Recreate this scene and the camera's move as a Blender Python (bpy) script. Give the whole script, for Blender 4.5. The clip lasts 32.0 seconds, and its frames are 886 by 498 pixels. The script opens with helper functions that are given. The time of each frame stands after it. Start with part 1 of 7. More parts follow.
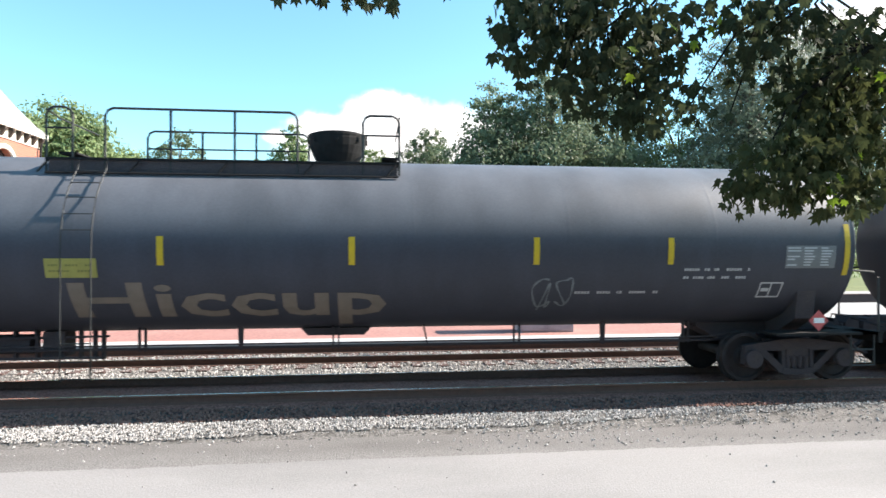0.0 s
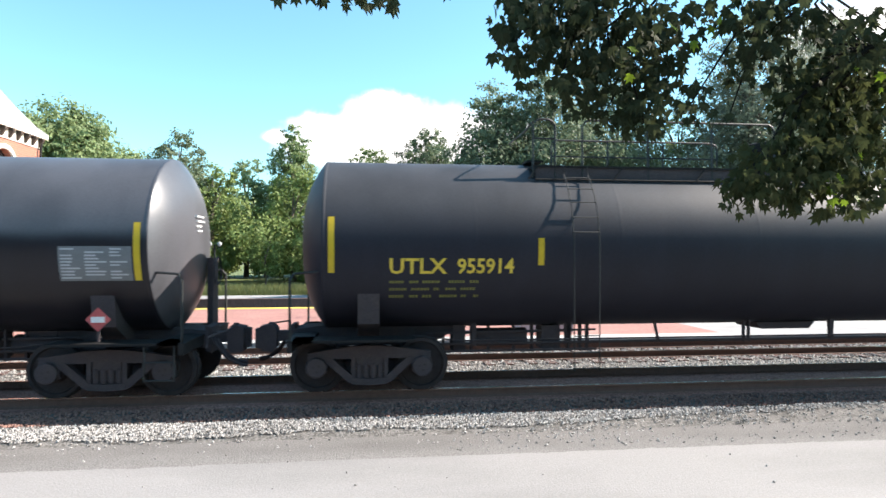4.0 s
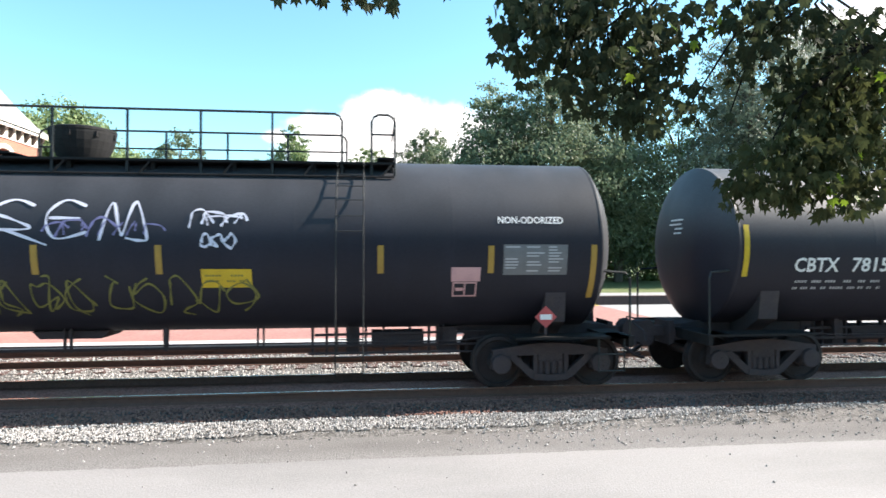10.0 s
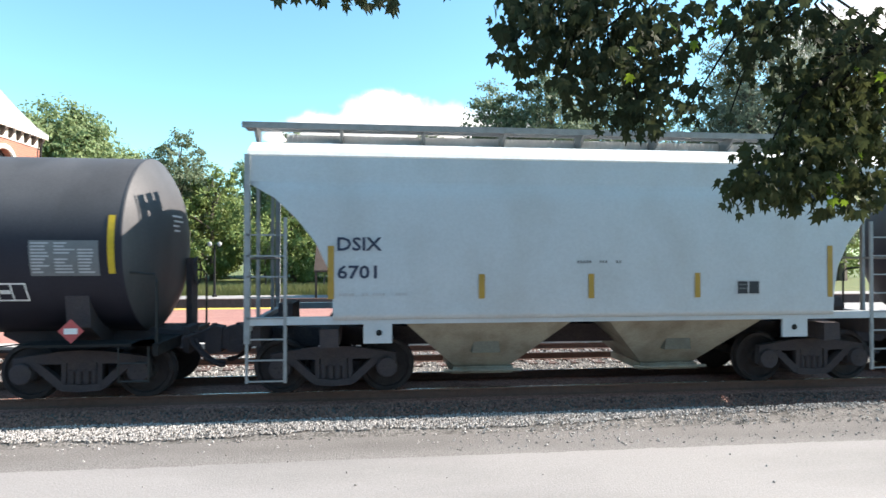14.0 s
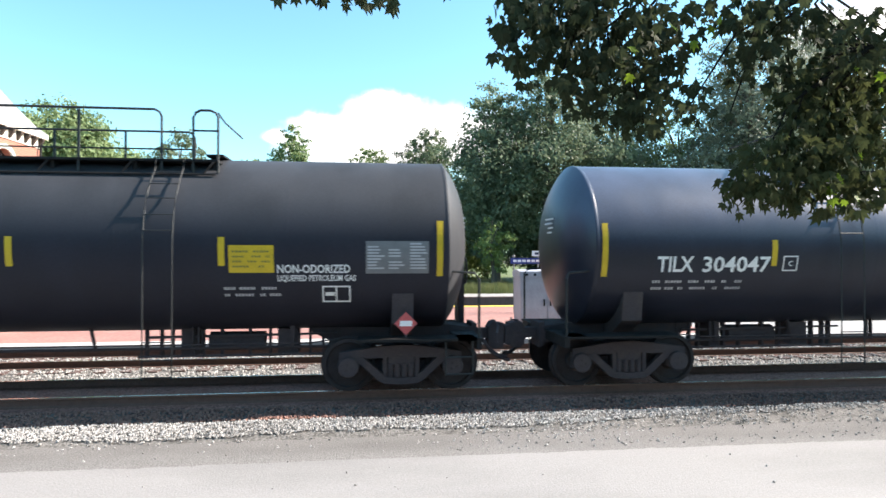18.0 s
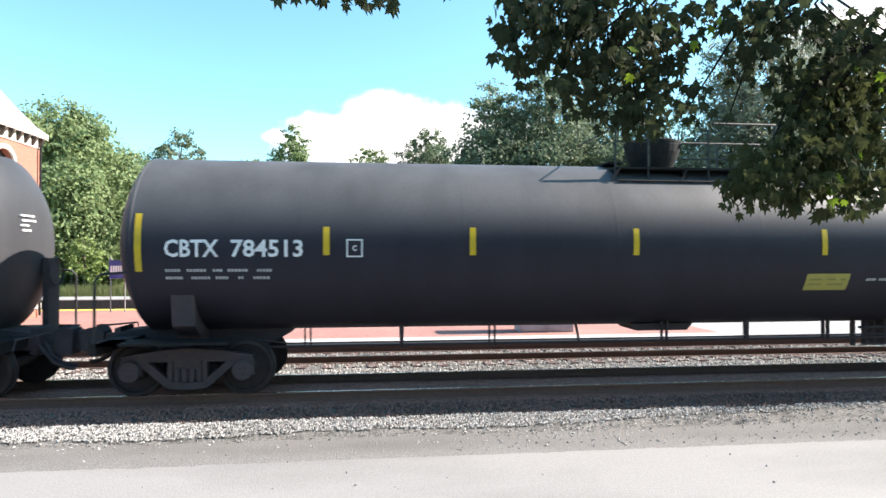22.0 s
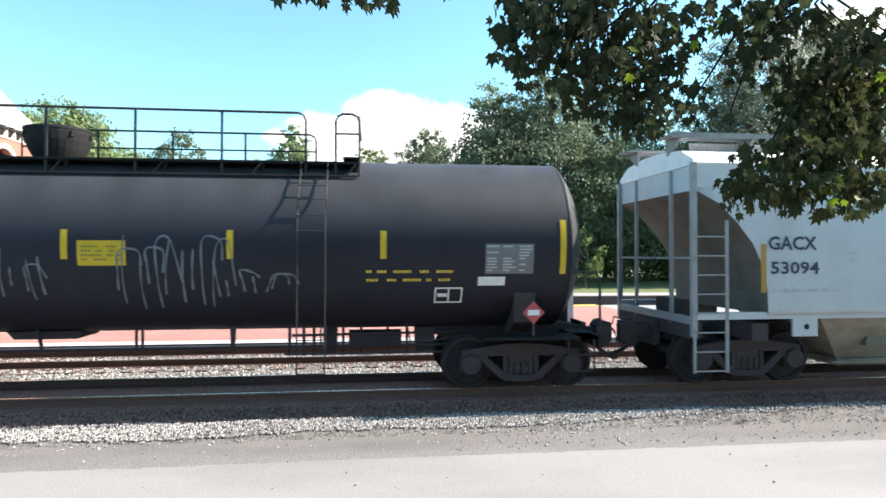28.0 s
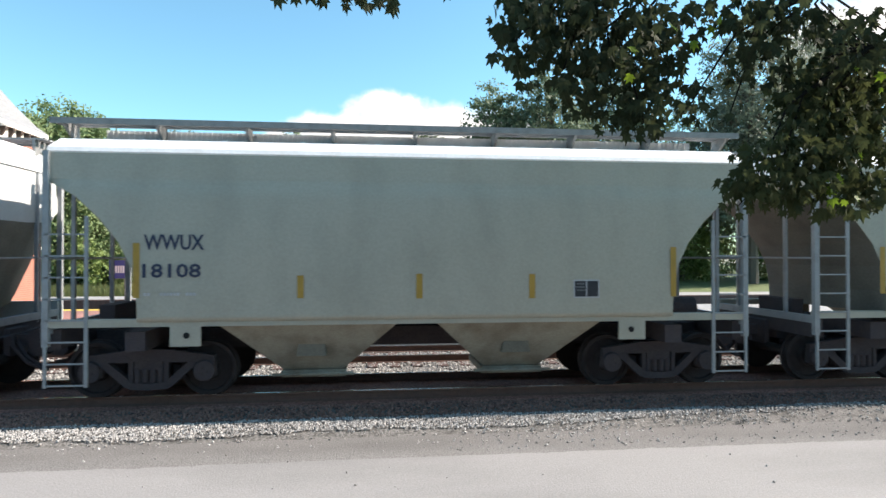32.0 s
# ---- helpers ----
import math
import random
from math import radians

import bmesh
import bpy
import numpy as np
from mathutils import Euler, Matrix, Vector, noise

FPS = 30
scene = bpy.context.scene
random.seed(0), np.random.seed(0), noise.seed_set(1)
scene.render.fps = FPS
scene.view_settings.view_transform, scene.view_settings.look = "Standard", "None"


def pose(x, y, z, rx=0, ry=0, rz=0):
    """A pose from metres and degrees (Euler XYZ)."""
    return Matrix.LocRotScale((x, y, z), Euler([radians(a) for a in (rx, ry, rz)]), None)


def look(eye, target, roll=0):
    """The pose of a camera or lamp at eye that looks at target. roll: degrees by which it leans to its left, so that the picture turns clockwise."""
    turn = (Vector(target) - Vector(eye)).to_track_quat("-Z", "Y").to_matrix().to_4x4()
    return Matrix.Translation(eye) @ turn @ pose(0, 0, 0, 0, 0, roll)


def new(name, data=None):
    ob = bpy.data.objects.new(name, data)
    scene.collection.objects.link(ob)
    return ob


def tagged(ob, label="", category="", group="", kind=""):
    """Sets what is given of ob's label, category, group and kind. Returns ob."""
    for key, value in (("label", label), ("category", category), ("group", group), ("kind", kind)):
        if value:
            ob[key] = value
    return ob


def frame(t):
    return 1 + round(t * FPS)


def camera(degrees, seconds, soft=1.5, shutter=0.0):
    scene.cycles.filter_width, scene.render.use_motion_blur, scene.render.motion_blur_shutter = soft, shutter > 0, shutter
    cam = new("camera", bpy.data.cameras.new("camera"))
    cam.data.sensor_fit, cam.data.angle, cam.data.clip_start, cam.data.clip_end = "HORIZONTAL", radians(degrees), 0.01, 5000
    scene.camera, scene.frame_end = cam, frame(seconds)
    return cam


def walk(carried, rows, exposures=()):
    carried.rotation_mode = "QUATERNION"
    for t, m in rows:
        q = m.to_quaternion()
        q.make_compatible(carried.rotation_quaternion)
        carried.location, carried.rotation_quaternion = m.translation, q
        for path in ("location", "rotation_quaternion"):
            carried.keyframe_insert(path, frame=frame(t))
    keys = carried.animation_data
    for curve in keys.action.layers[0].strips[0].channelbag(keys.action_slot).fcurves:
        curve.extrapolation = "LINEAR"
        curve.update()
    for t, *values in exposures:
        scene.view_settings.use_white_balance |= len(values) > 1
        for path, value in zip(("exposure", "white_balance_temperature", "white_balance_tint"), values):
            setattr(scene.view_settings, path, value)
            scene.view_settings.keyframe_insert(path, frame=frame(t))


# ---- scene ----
from mathutils import geometry

# ---- camera: stands still beside the line, looking across it ----
RAIL_EYE = 2.35          # lens height over the rail heads
YAW = math.atan(0.1149)
cam = camera(71.96, 32.0, soft=1.5, shutter=0.08)
eye = (0.0, 0.0, RAIL_EYE)
aim = (math.sin(YAW), math.cos(YAW), RAIL_EYE + 0.0102)
walk(cam, [(0.0, look(eye, aim)), (32.0, look(eye, aim))],
     exposures=[(t, e, 6700, 13) for t, e in ((0.0, 1.5), (3.5, 1.5), (7.5, 1.57), (13.2, 1.57), (14.0, 1.45), (14.6, 1.48), (16.5, 1.53), (18.0, 1.57), (28.0, 1.57), (29.0, 1.57), (30.0, 1.49), (31.0, 1.19), (32.0, 1.18))])

# ---- light: high sun along the line, from the far right ----
SUN = Vector((0.80, 0.035, 0.60)).normalized()
world = bpy.data.worlds.new("sky")
scene.world = world
world.use_nodes = True
wn = world.node_tree
wn.nodes.clear()
sky = wn.nodes.new("ShaderNodeTexSky")
sky.sky_type = 'NISHITA'
sky.sun_disc = False
sky.sun_elevation = math.asin(SUN.z)
sky.sun_rotation = math.atan2(SUN.x, SUN.y)
sky.air_density, sky.dust_density, sky.ozone_density = 1.0, 0.6, 1.0
bg = wn.nodes.new("ShaderNodeBackground")
bg.inputs["Strength"].default_value = 0.112
wo = wn.nodes.new("ShaderNodeOutputWorld")
tint = wn.nodes.new("ShaderNodeMix")
tint.data_type, tint.blend_type = 'RGBA', 'MULTIPLY'
tint.inputs[0].default_value = 1.0
tint.inputs[7].default_value = (0.70, 1.07, 1.05, 1)      # clear summer cyan
wn.links.new(sky.outputs[0], tint.inputs[6])
wn.links.new(tint.outputs[2], bg.inputs["Color"])
wn.links.new(bg.outputs[0], wo.inputs["Surface"])
lamp = bpy.data.lights.new("sun", 'SUN')
lamp.energy, lamp.angle, lamp.color = 5.0, radians(0.53), (1.0, 0.92, 0.83)
new("sun", lamp).matrix_world = look(SUN * 60, (0, 0, 0))


# ---- materials ----
def surface(name, base, rough=0.6, metal=0.0, var=0.2, scale=3.0, fine=60.0, bump=0.15, second=None,
            amount=0.5, stretch=(1, 1, 1), low=0.45, high=0.7, spec=0.5):
    """A worn surface: base colour varied at two scales, with stains of a second colour and fine relief."""
    m = bpy.data.materials.new(name)
    m.use_nodes = True
    n, k = m.node_tree.nodes, m.node_tree.links
    b = n["Principled BSDF"]
    b.inputs["Metallic"].default_value = metal
    b.inputs["Specular IOR Level"].default_value = spec
    tc = n.new("ShaderNodeTexCoord")
    mp = n.new("ShaderNodeMapping")
    mp.inputs["Scale"].default_value = stretch
    k.new(tc.outputs["Object"], mp.inputs["Vector"])
    big, small = n.new("ShaderNodeTexNoise"), n.new("ShaderNodeTexNoise")
    big.inputs["Scale"].default_value, big.inputs["Detail"].default_value = scale, 6
    small.inputs["Scale"].default_value, small.inputs["Detail"].default_value = fine, 4
    k.new(mp.outputs[0], big.inputs["Vector"])
    k.new(tc.outputs["Object"], small.inputs["Vector"])
    mix = n.new("ShaderNodeMix")
    mix.data_type = 'RGBA'
    second = second or [c * 0.6 for c in base]
    mix.inputs[6].default_value = (*base, 1)
    mix.inputs[7].default_value = (*second, 1)
    ramp = n.new("ShaderNodeMapRange")
    ramp.inputs["From Min"].default_value, ramp.inputs["From Max"].default_value = low, high
    ramp.inputs["To Max"].default_value = amount
    k.new(big.outputs["Fac"], ramp.inputs["Value"])
    k.new(ramp.outputs[0], mix.inputs[0])
    hsv = n.new("ShaderNodeHueSaturation")
    val = n.new("ShaderNodeMapRange")
    val.inputs["From Min"].default_value, val.inputs["From Max"].default_value = 0.3, 0.7
    val.inputs["To Min"].default_value, val.inputs["To Max"].default_value = 1 - var, 1 + var
    k.new(small.outputs["Fac"], val.inputs["Value"])
    k.new(val.outputs[0], hsv.inputs["Value"])
    k.new(mix.outputs[2], hsv.inputs["Color"])
    k.new(hsv.outputs[0], b.inputs["Base Color"])
    rr = n.new("ShaderNodeMapRange")
    rr.inputs["To Min"].default_value, rr.inputs["To Max"].default_value = max(rough - 0.12, 0.05), min(rough + 0.12, 1)
    k.new(big.outputs["Fac"], rr.inputs["Value"])
    k.new(rr.outputs[0], b.inputs["Roughness"])
    if bump:
        bp = n.new("ShaderNodeBump")
        bp.inputs["Strength"].default_value, bp.inputs["Distance"].default_value = bump, 0.02
        k.new(small.outputs["Fac"], bp.inputs["Height"])
        k.new(bp.outputs[0], b.inputs["Normal"])
    return m


def leaf_material(name, a, b2, trans=0.35, rough=0.5):
    """Leaves: colour varies from leaf to leaf, and light shines through them."""
    m = bpy.data.materials.new(name)
    m.use_nodes = True
    n, k = m.node_tree.nodes, m.node_tree.links
    b = n["Principled BSDF"]
    geo = n.new("ShaderNodeNewGeometry")
    tc = n.new("ShaderNodeTexCoord")
    noi = n.new("ShaderNodeTexNoise")
    noi.inputs["Scale"].default_value = 0.35
    k.new(tc.outputs["Object"], noi.inputs["Vector"])
    add = n.new("ShaderNodeMath")
    add.operation = 'MULTIPLY_ADD'
    add.inputs[1].default_value = 0.6
    k.new(geo.outputs["Random Per Island"], add.inputs[0])
    half = n.new("ShaderNodeMath")
    half.operation = 'MULTIPLY'
    half.inputs[1].default_value = 0.5
    k.new(noi.outputs["Fac"], half.inputs[0])
    k.new(half.outputs[0], add.inputs[2])
    mix = n.new("ShaderNodeMix")
    mix.data_type = 'RGBA'
    mix.inputs[6].default_value, mix.inputs[7].default_value = (*a, 1), (*b2, 1)
    k.new(add.outputs[0], mix.inputs[0])
    k.new(mix.outputs[2], b.inputs["Base Color"])
    b.inputs["Roughness"].default_value = rough
    b.inputs["Specular IOR Level"].default_value = 0.2
    tr = n.new("ShaderNodeBsdfTranslucent")
    k.new(mix.outputs[2], tr.inputs["Color"])
    ms = n.new("ShaderNodeMixShader")
    ms.inputs[0].default_value = trans
    k.new(b.outputs[0], ms.inputs[1])
    k.new(tr.outputs[0], ms.inputs[2])
    k.new(ms.outputs[0], n["Material Output"].inputs["Surface"])
    return m


def plain(name, base, rough=0.5, metal=0.0):
    m = surface(name, base, rough, metal, var=0.12, scale=5, fine=90, bump=0.05, amount=0.35)
    return m


M = {}
def tank_paint(name, base, lit_dust, level, soft, rough=0.6, spec=0.3, worn=None, lit_dust2=None):
    """Tank paint, paler on the dusty upper half with sunlight painted in, its border uneven."""
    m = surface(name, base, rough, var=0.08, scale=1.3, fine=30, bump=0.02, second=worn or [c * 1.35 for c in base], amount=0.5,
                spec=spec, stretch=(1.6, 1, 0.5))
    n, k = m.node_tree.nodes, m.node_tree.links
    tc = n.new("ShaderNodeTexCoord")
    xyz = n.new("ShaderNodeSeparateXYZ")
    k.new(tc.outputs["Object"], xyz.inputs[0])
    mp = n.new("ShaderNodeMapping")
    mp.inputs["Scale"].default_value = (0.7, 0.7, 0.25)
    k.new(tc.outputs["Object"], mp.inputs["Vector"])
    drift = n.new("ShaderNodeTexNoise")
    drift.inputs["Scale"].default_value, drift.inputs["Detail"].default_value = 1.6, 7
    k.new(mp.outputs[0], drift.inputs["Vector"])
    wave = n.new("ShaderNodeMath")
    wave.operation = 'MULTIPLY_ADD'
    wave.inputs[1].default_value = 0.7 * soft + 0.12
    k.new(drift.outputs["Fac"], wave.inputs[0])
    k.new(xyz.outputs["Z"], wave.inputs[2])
    lit_film = n.new("ShaderNodeMapRange")
    lit_film.interpolation_type = 'SMOOTHSTEP'
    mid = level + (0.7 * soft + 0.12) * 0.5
    lit_film.inputs["From Min"].default_value, lit_film.inputs["From Max"].default_value = mid - soft, mid + soft
    k.new(wave.outputs[0], lit_film.inputs["Value"])
    # sunlight on the head facing +x is painted in as the paler tone
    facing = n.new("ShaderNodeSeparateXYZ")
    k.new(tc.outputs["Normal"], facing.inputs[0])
    sun_head = n.new("ShaderNodeMapRange")
    sun_head.interpolation_type = 'SMOOTHSTEP'
    sun_head.inputs["From Min"].default_value, sun_head.inputs["From Max"].default_value = 0.35, 0.75
    k.new(facing.outputs["X"], sun_head.inputs["Value"])
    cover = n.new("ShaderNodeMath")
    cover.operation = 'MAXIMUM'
    k.new(lit_film.outputs[0], cover.inputs[0])
    k.new(sun_head.outputs[0], cover.inputs[1])
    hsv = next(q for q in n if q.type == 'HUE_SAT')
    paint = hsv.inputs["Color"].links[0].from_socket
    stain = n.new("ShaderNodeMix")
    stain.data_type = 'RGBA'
    stain.inputs[6].default_value, stain.inputs[7].default_value = (*lit_dust, 1), (*(lit_dust2 or [c * 0.72 for c in lit_dust]), 1)
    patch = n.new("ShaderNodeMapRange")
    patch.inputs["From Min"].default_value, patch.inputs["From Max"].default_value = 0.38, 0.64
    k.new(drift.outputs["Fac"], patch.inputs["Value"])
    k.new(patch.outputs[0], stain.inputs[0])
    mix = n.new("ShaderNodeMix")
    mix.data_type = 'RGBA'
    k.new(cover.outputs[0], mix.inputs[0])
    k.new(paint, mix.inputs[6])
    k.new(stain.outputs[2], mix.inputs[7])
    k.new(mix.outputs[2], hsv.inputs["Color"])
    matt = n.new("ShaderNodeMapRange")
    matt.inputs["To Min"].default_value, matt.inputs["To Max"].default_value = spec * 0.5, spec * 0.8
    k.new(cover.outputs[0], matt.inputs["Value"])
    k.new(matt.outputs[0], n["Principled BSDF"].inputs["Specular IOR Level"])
    return m


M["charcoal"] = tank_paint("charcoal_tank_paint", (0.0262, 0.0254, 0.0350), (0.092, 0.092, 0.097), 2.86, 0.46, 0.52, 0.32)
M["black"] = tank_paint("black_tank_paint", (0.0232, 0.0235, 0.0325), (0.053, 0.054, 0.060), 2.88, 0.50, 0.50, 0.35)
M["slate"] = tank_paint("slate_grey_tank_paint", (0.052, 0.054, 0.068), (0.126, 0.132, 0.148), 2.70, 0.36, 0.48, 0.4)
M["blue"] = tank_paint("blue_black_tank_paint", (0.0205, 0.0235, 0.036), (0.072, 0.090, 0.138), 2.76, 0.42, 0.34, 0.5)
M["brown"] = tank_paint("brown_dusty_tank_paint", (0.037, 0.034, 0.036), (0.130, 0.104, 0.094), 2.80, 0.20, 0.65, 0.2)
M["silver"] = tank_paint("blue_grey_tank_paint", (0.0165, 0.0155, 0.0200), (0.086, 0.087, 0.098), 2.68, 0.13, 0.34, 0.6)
M["rusty"] = tank_paint("rust_dusted_grey_tank_paint", (0.030, 0.032, 0.042), (0.124, 0.116, 0.104), 2.70, 0.26, 0.55, 0.3, lit_dust2=(0.142, 0.094, 0.088))
M["under"] = surface("grimy_running_gear", (0.066, 0.056, 0.060), 0.85, var=0.3, scale=6, fine=70, bump=0.3,
                     second=(0.085, 0.070, 0.066), amount=0.6, spec=0.15)
M["steel"] = surface("worn_tread_steel", (0.048, 0.041, 0.041), 0.75, 0.2, var=0.2, scale=8, second=(0.032, 0.026, 0.024), spec=0.2)
M["deck"] = surface("black_walkway_steel", (0.020, 0.0195, 0.020), 0.75, var=0.2, scale=8, spec=0.15)
M["rail_paint"] = surface("dark_green_black_pipe", (0.014, 0.017, 0.018), 0.6, var=0.2, scale=8, second=(0.025, 0.022, 0.02))
M["yellow"] = plain("yellow_reflective_tape", (0.62, 0.42, 0.015), 0.45)
M["orange"] = plain("weathered_orange_reflective_tape", (0.40, 0.24, 0.04), 0.5)
M["olive"] = plain("grimy_yellow_plate", (0.34, 0.31, 0.07), 0.5)
M["white"] = plain("white_stencil_paint", (0.78, 0.78, 0.77), 0.6)
M["grey_panel"] = plain("grey_data_panel", (0.17, 0.175, 0.18), 0.6)
M["grime_text"] = plain("faded_stencil_paint", (0.46, 0.46, 0.47), 0.65)
M["yellow_text"] = plain("yellow_stencil_paint", (0.72, 0.52, 0.06), 0.6)
M["navy"] = plain("navy_stencil_paint", (0.025, 0.035, 0.07), 0.6)
M["pane_black"] = plain("black_stencil_paint", (0.022, 0.024, 0.03), 0.6)
M["red"] = plain("red_placard", (0.50, 0.09, 0.09), 0.5)
M["pink"] = plain("faded_pink_placard", (0.62, 0.36, 0.36), 0.6)
M["tan_spray"] = plain("tan_spray_paint", (0.19, 0.155, 0.125), 0.7)
M["white_spray"] = plain("white_spray_paint", (0.70, 0.69, 0.78), 0.7)
M["blue_spray"] = plain("sky_blue_spray_paint", (0.10, 0.36, 0.72), 0.7)
M["yellow_spray"] = plain("dull_yellow_spray_paint", (0.18, 0.175, 0.045), 0.7)
M["lilac_spray"] = plain("lilac_spray_paint", (0.20, 0.19, 0.36), 0.7)
M["grey_spray"] = plain("thin_grey_spray_paint", (0.16, 0.18, 0.19), 0.7)
M["pale_blue_spray"] = plain("pale_blue_spray_paint", (0.25, 0.45, 0.60), 0.7)
M["hopper"] = surface("pale_grey_hopper_paint", (0.495, 0.525, 0.548), 0.40, var=0.05, scale=1.2, fine=25, bump=0.02,
                      second=(0.43, 0.442, 0.445), amount=0.7, stretch=(0.9, 1, 0.7))
M["hopper_round"] = surface("light_grey_hopper_paint", (0.515, 0.53, 0.527), 0.42, var=0.05, scale=1.2, fine=25, bump=0.02,
                            second=(0.44, 0.443, 0.43), amount=0.7, stretch=(0.9, 1, 0.7))
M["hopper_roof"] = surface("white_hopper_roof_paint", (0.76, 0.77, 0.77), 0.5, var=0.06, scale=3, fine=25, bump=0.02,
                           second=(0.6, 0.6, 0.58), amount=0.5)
M["hopper_dirty"] = surface("dusty_beige_hopper_bay", (0.34, 0.325, 0.265), 0.75, var=0.12, scale=2.2, fine=30, bump=0.05,
                            second=(0.20, 0.17, 0.13), amount=0.8, low=0.42, high=0.68)
# sloped ends and underside: a darker colour than the side sheets
M["slope"] = surface("grey_brown_slope_sheet", (0.185, 0.182, 0.150), 0.8, var=0.15, scale=1.5, fine=30, bump=0.05, second=(0.115, 0.11, 0.088), amount=0.7)
M["slope_dark"] = surface("dark_grey_slope_sheet", (0.125, 0.122, 0.104), 0.85, var=0.15, scale=1.5, fine=30, bump=0.05, second=(0.08, 0.077, 0.064), amount=0.7)
M["hopper_cream"] = surface("cream_grey_hopper_paint", (0.392, 0.370, 0.300), 0.5, var=0.06, scale=1.2, fine=25, bump=0.02, second=(0.315, 0.298, 0.240), amount=0.6, stretch=(1.2, 1, 0.6))
M["ladder_grey"] = surface("grey_painted_ladder", (0.30, 0.31, 0.315), 0.6, var=0.1, scale=5)
M["fascia"] = surface("pale_dusty_deck_plate", (0.36, 0.345, 0.34), 0.7, var=0.12, scale=4)
M["twig"] = surface("dark_twig_bark", (0.022, 0.019, 0.015), 0.95, var=0.2, scale=5, spec=0.1)
M["galv"] = surface("galvanised_walkway", (0.24, 0.24, 0.235), 0.6, 0.2, var=0.15, scale=6)


# ---- mesh helpers ----
def part(name, bm, material, parent=None, label="", smooth=False):
    """One mesh object from a bmesh (or a finished mesh), under a thing or a part."""
    if isinstance(bm, bmesh.types.BMesh):
        me = bpy.data.meshes.new(name)
        if smooth:
            for f in bm.faces:
                f.smooth = True
        bm.normal_update()
        bm.to_mesh(me)
        bm.free()
    else:
        me = bm
    if material and not me.materials:
        me.materials.append(material)
    ob = new(name, me)
    if parent:
        ob.parent = parent
    if label:
        ob["label"] = label
    return ob


CACHE = {}


def shared(key, build, smooth=False):
    """The mesh of a repeated part, built once."""
    if key not in CACHE:
        bm = bmesh.new()
        build(bm)
        for f in bm.faces:
            f.smooth = smooth or f.smooth
        bm.normal_update()
        me = bpy.data.meshes.new(key)
        bm.to_mesh(me)
        bm.free()
        CACHE[key] = me
    return CACHE[key]


def box(bm, x0, x1, y0, y1, z0, z1):
    vs = [bm.verts.new((x, y, z)) for x in (x0, x1) for y in (y0, y1) for z in (z0, z1)]
    for q in ((0, 1, 3, 2), (4, 6, 7, 5), (0, 4, 5, 1), (2, 3, 7, 6), (0, 2, 6, 4), (1, 5, 7, 3)):
        bm.faces.new([vs[i] for i in q])
    return vs


def tube(bm, points, r, seg=6, caps=True):
    """A pipe of radius r along points."""
    points = [Vector(p) for p in points]
    rings = []
    for i, p in enumerate(points):
        a = points[max(i - 1, 0)]
        b = points[min(i + 1, len(points) - 1)]
        d = (b - a).normalized()
        u = d.cross(Vector((0, 0, 1)) if abs(d.z) < 0.9 else Vector((0, 1, 0))).normalized()
        v = d.cross(u)
        rr = r[i] if isinstance(r, (list, tuple)) else r
        rings.append([bm.verts.new(p + rr * (math.cos(2 * math.pi * j / seg) * u + math.sin(2 * math.pi * j / seg) * v))
                      for j in range(seg)])
    for a, b in zip(rings, rings[1:]):
        for j in range(seg):
            bm.faces.new((a[j], a[(j + 1) % seg], b[(j + 1) % seg], b[j]))
    if caps:
        bm.faces.new(rings[0][::-1])
        bm.faces.new(rings[-1])


def prism(bm, outline, y0, y1):
    """An outline in x and z, drawn out from y0 to y1."""
    a = [bm.verts.new((x, y0, z)) for x, z in outline]
    b = [bm.verts.new((x, y1, z)) for x, z in outline]
    n = len(a)
    bm.faces.new(a)
    bm.faces.new(b[::-1])
    for i in range(n):
        bm.faces.new((a[i], b[i], b[(i + 1) % n], a[(i + 1) % n]))


def prism_x(bm, outline, x0, x1):
    """An outline in y and z, drawn out from x0 to x1."""
    a = [bm.verts.new((x0, y, z)) for y, z in outline]
    b = [bm.verts.new((x1, y, z)) for y, z in outline]
    n = len(a)
    bm.faces.new(a[::-1])
    bm.faces.new(b)
    for i in range(n):
        bm.faces.new((a[i], a[(i + 1) % n], b[(i + 1) % n], b[i]))


def lathe_x(bm, profile, seg=48, cy=0.0, cz=0.0):
    """A profile of (x, radius) turned about the x axis at height cz."""
    rings = []
    for x, r in profile:
        if r < 1e-4:
            rings.append([bm.verts.new((x, cy, cz))])
        else:
            rings.append([bm.verts.new((x, cy + r * math.cos(2 * math.pi * j / seg), cz + r * math.sin(2 * math.pi * j / seg)))
                          for j in range(seg)])
    for a, b in zip(rings, rings[1:]):
        for j in range(seg):
            j2 = (j + 1) % seg
            if len(a) == 1:
                bm.faces.new((a[0], b[j2], b[j]))
            elif len(b) == 1:
                bm.faces.new((a[j], a[j2], b[0]))
            else:
                bm.faces.new((a[j], a[j2], b[j2], b[j]))


def lathe_y(bm, profile, seg=28, cx=0.0, cz=0.0):
    """A profile of (y, radius) turned about an axle along y."""
    rings = []
    for y, r in profile:
        rings.append([bm.verts.new((cx + r * math.cos(2 * math.pi * j / seg), y, cz + r * math.sin(2 * math.pi * j / seg)))
                      for j in range(seg)])
    for a, b in zip(rings, rings[1:]):
        for j in range(seg):
            bm.faces.new((a[j], b[j], b[(j + 1) % seg], a[(j + 1) % seg]))
    bm.faces.new(rings[0])
    bm.faces.new(rings[-1][::-1])


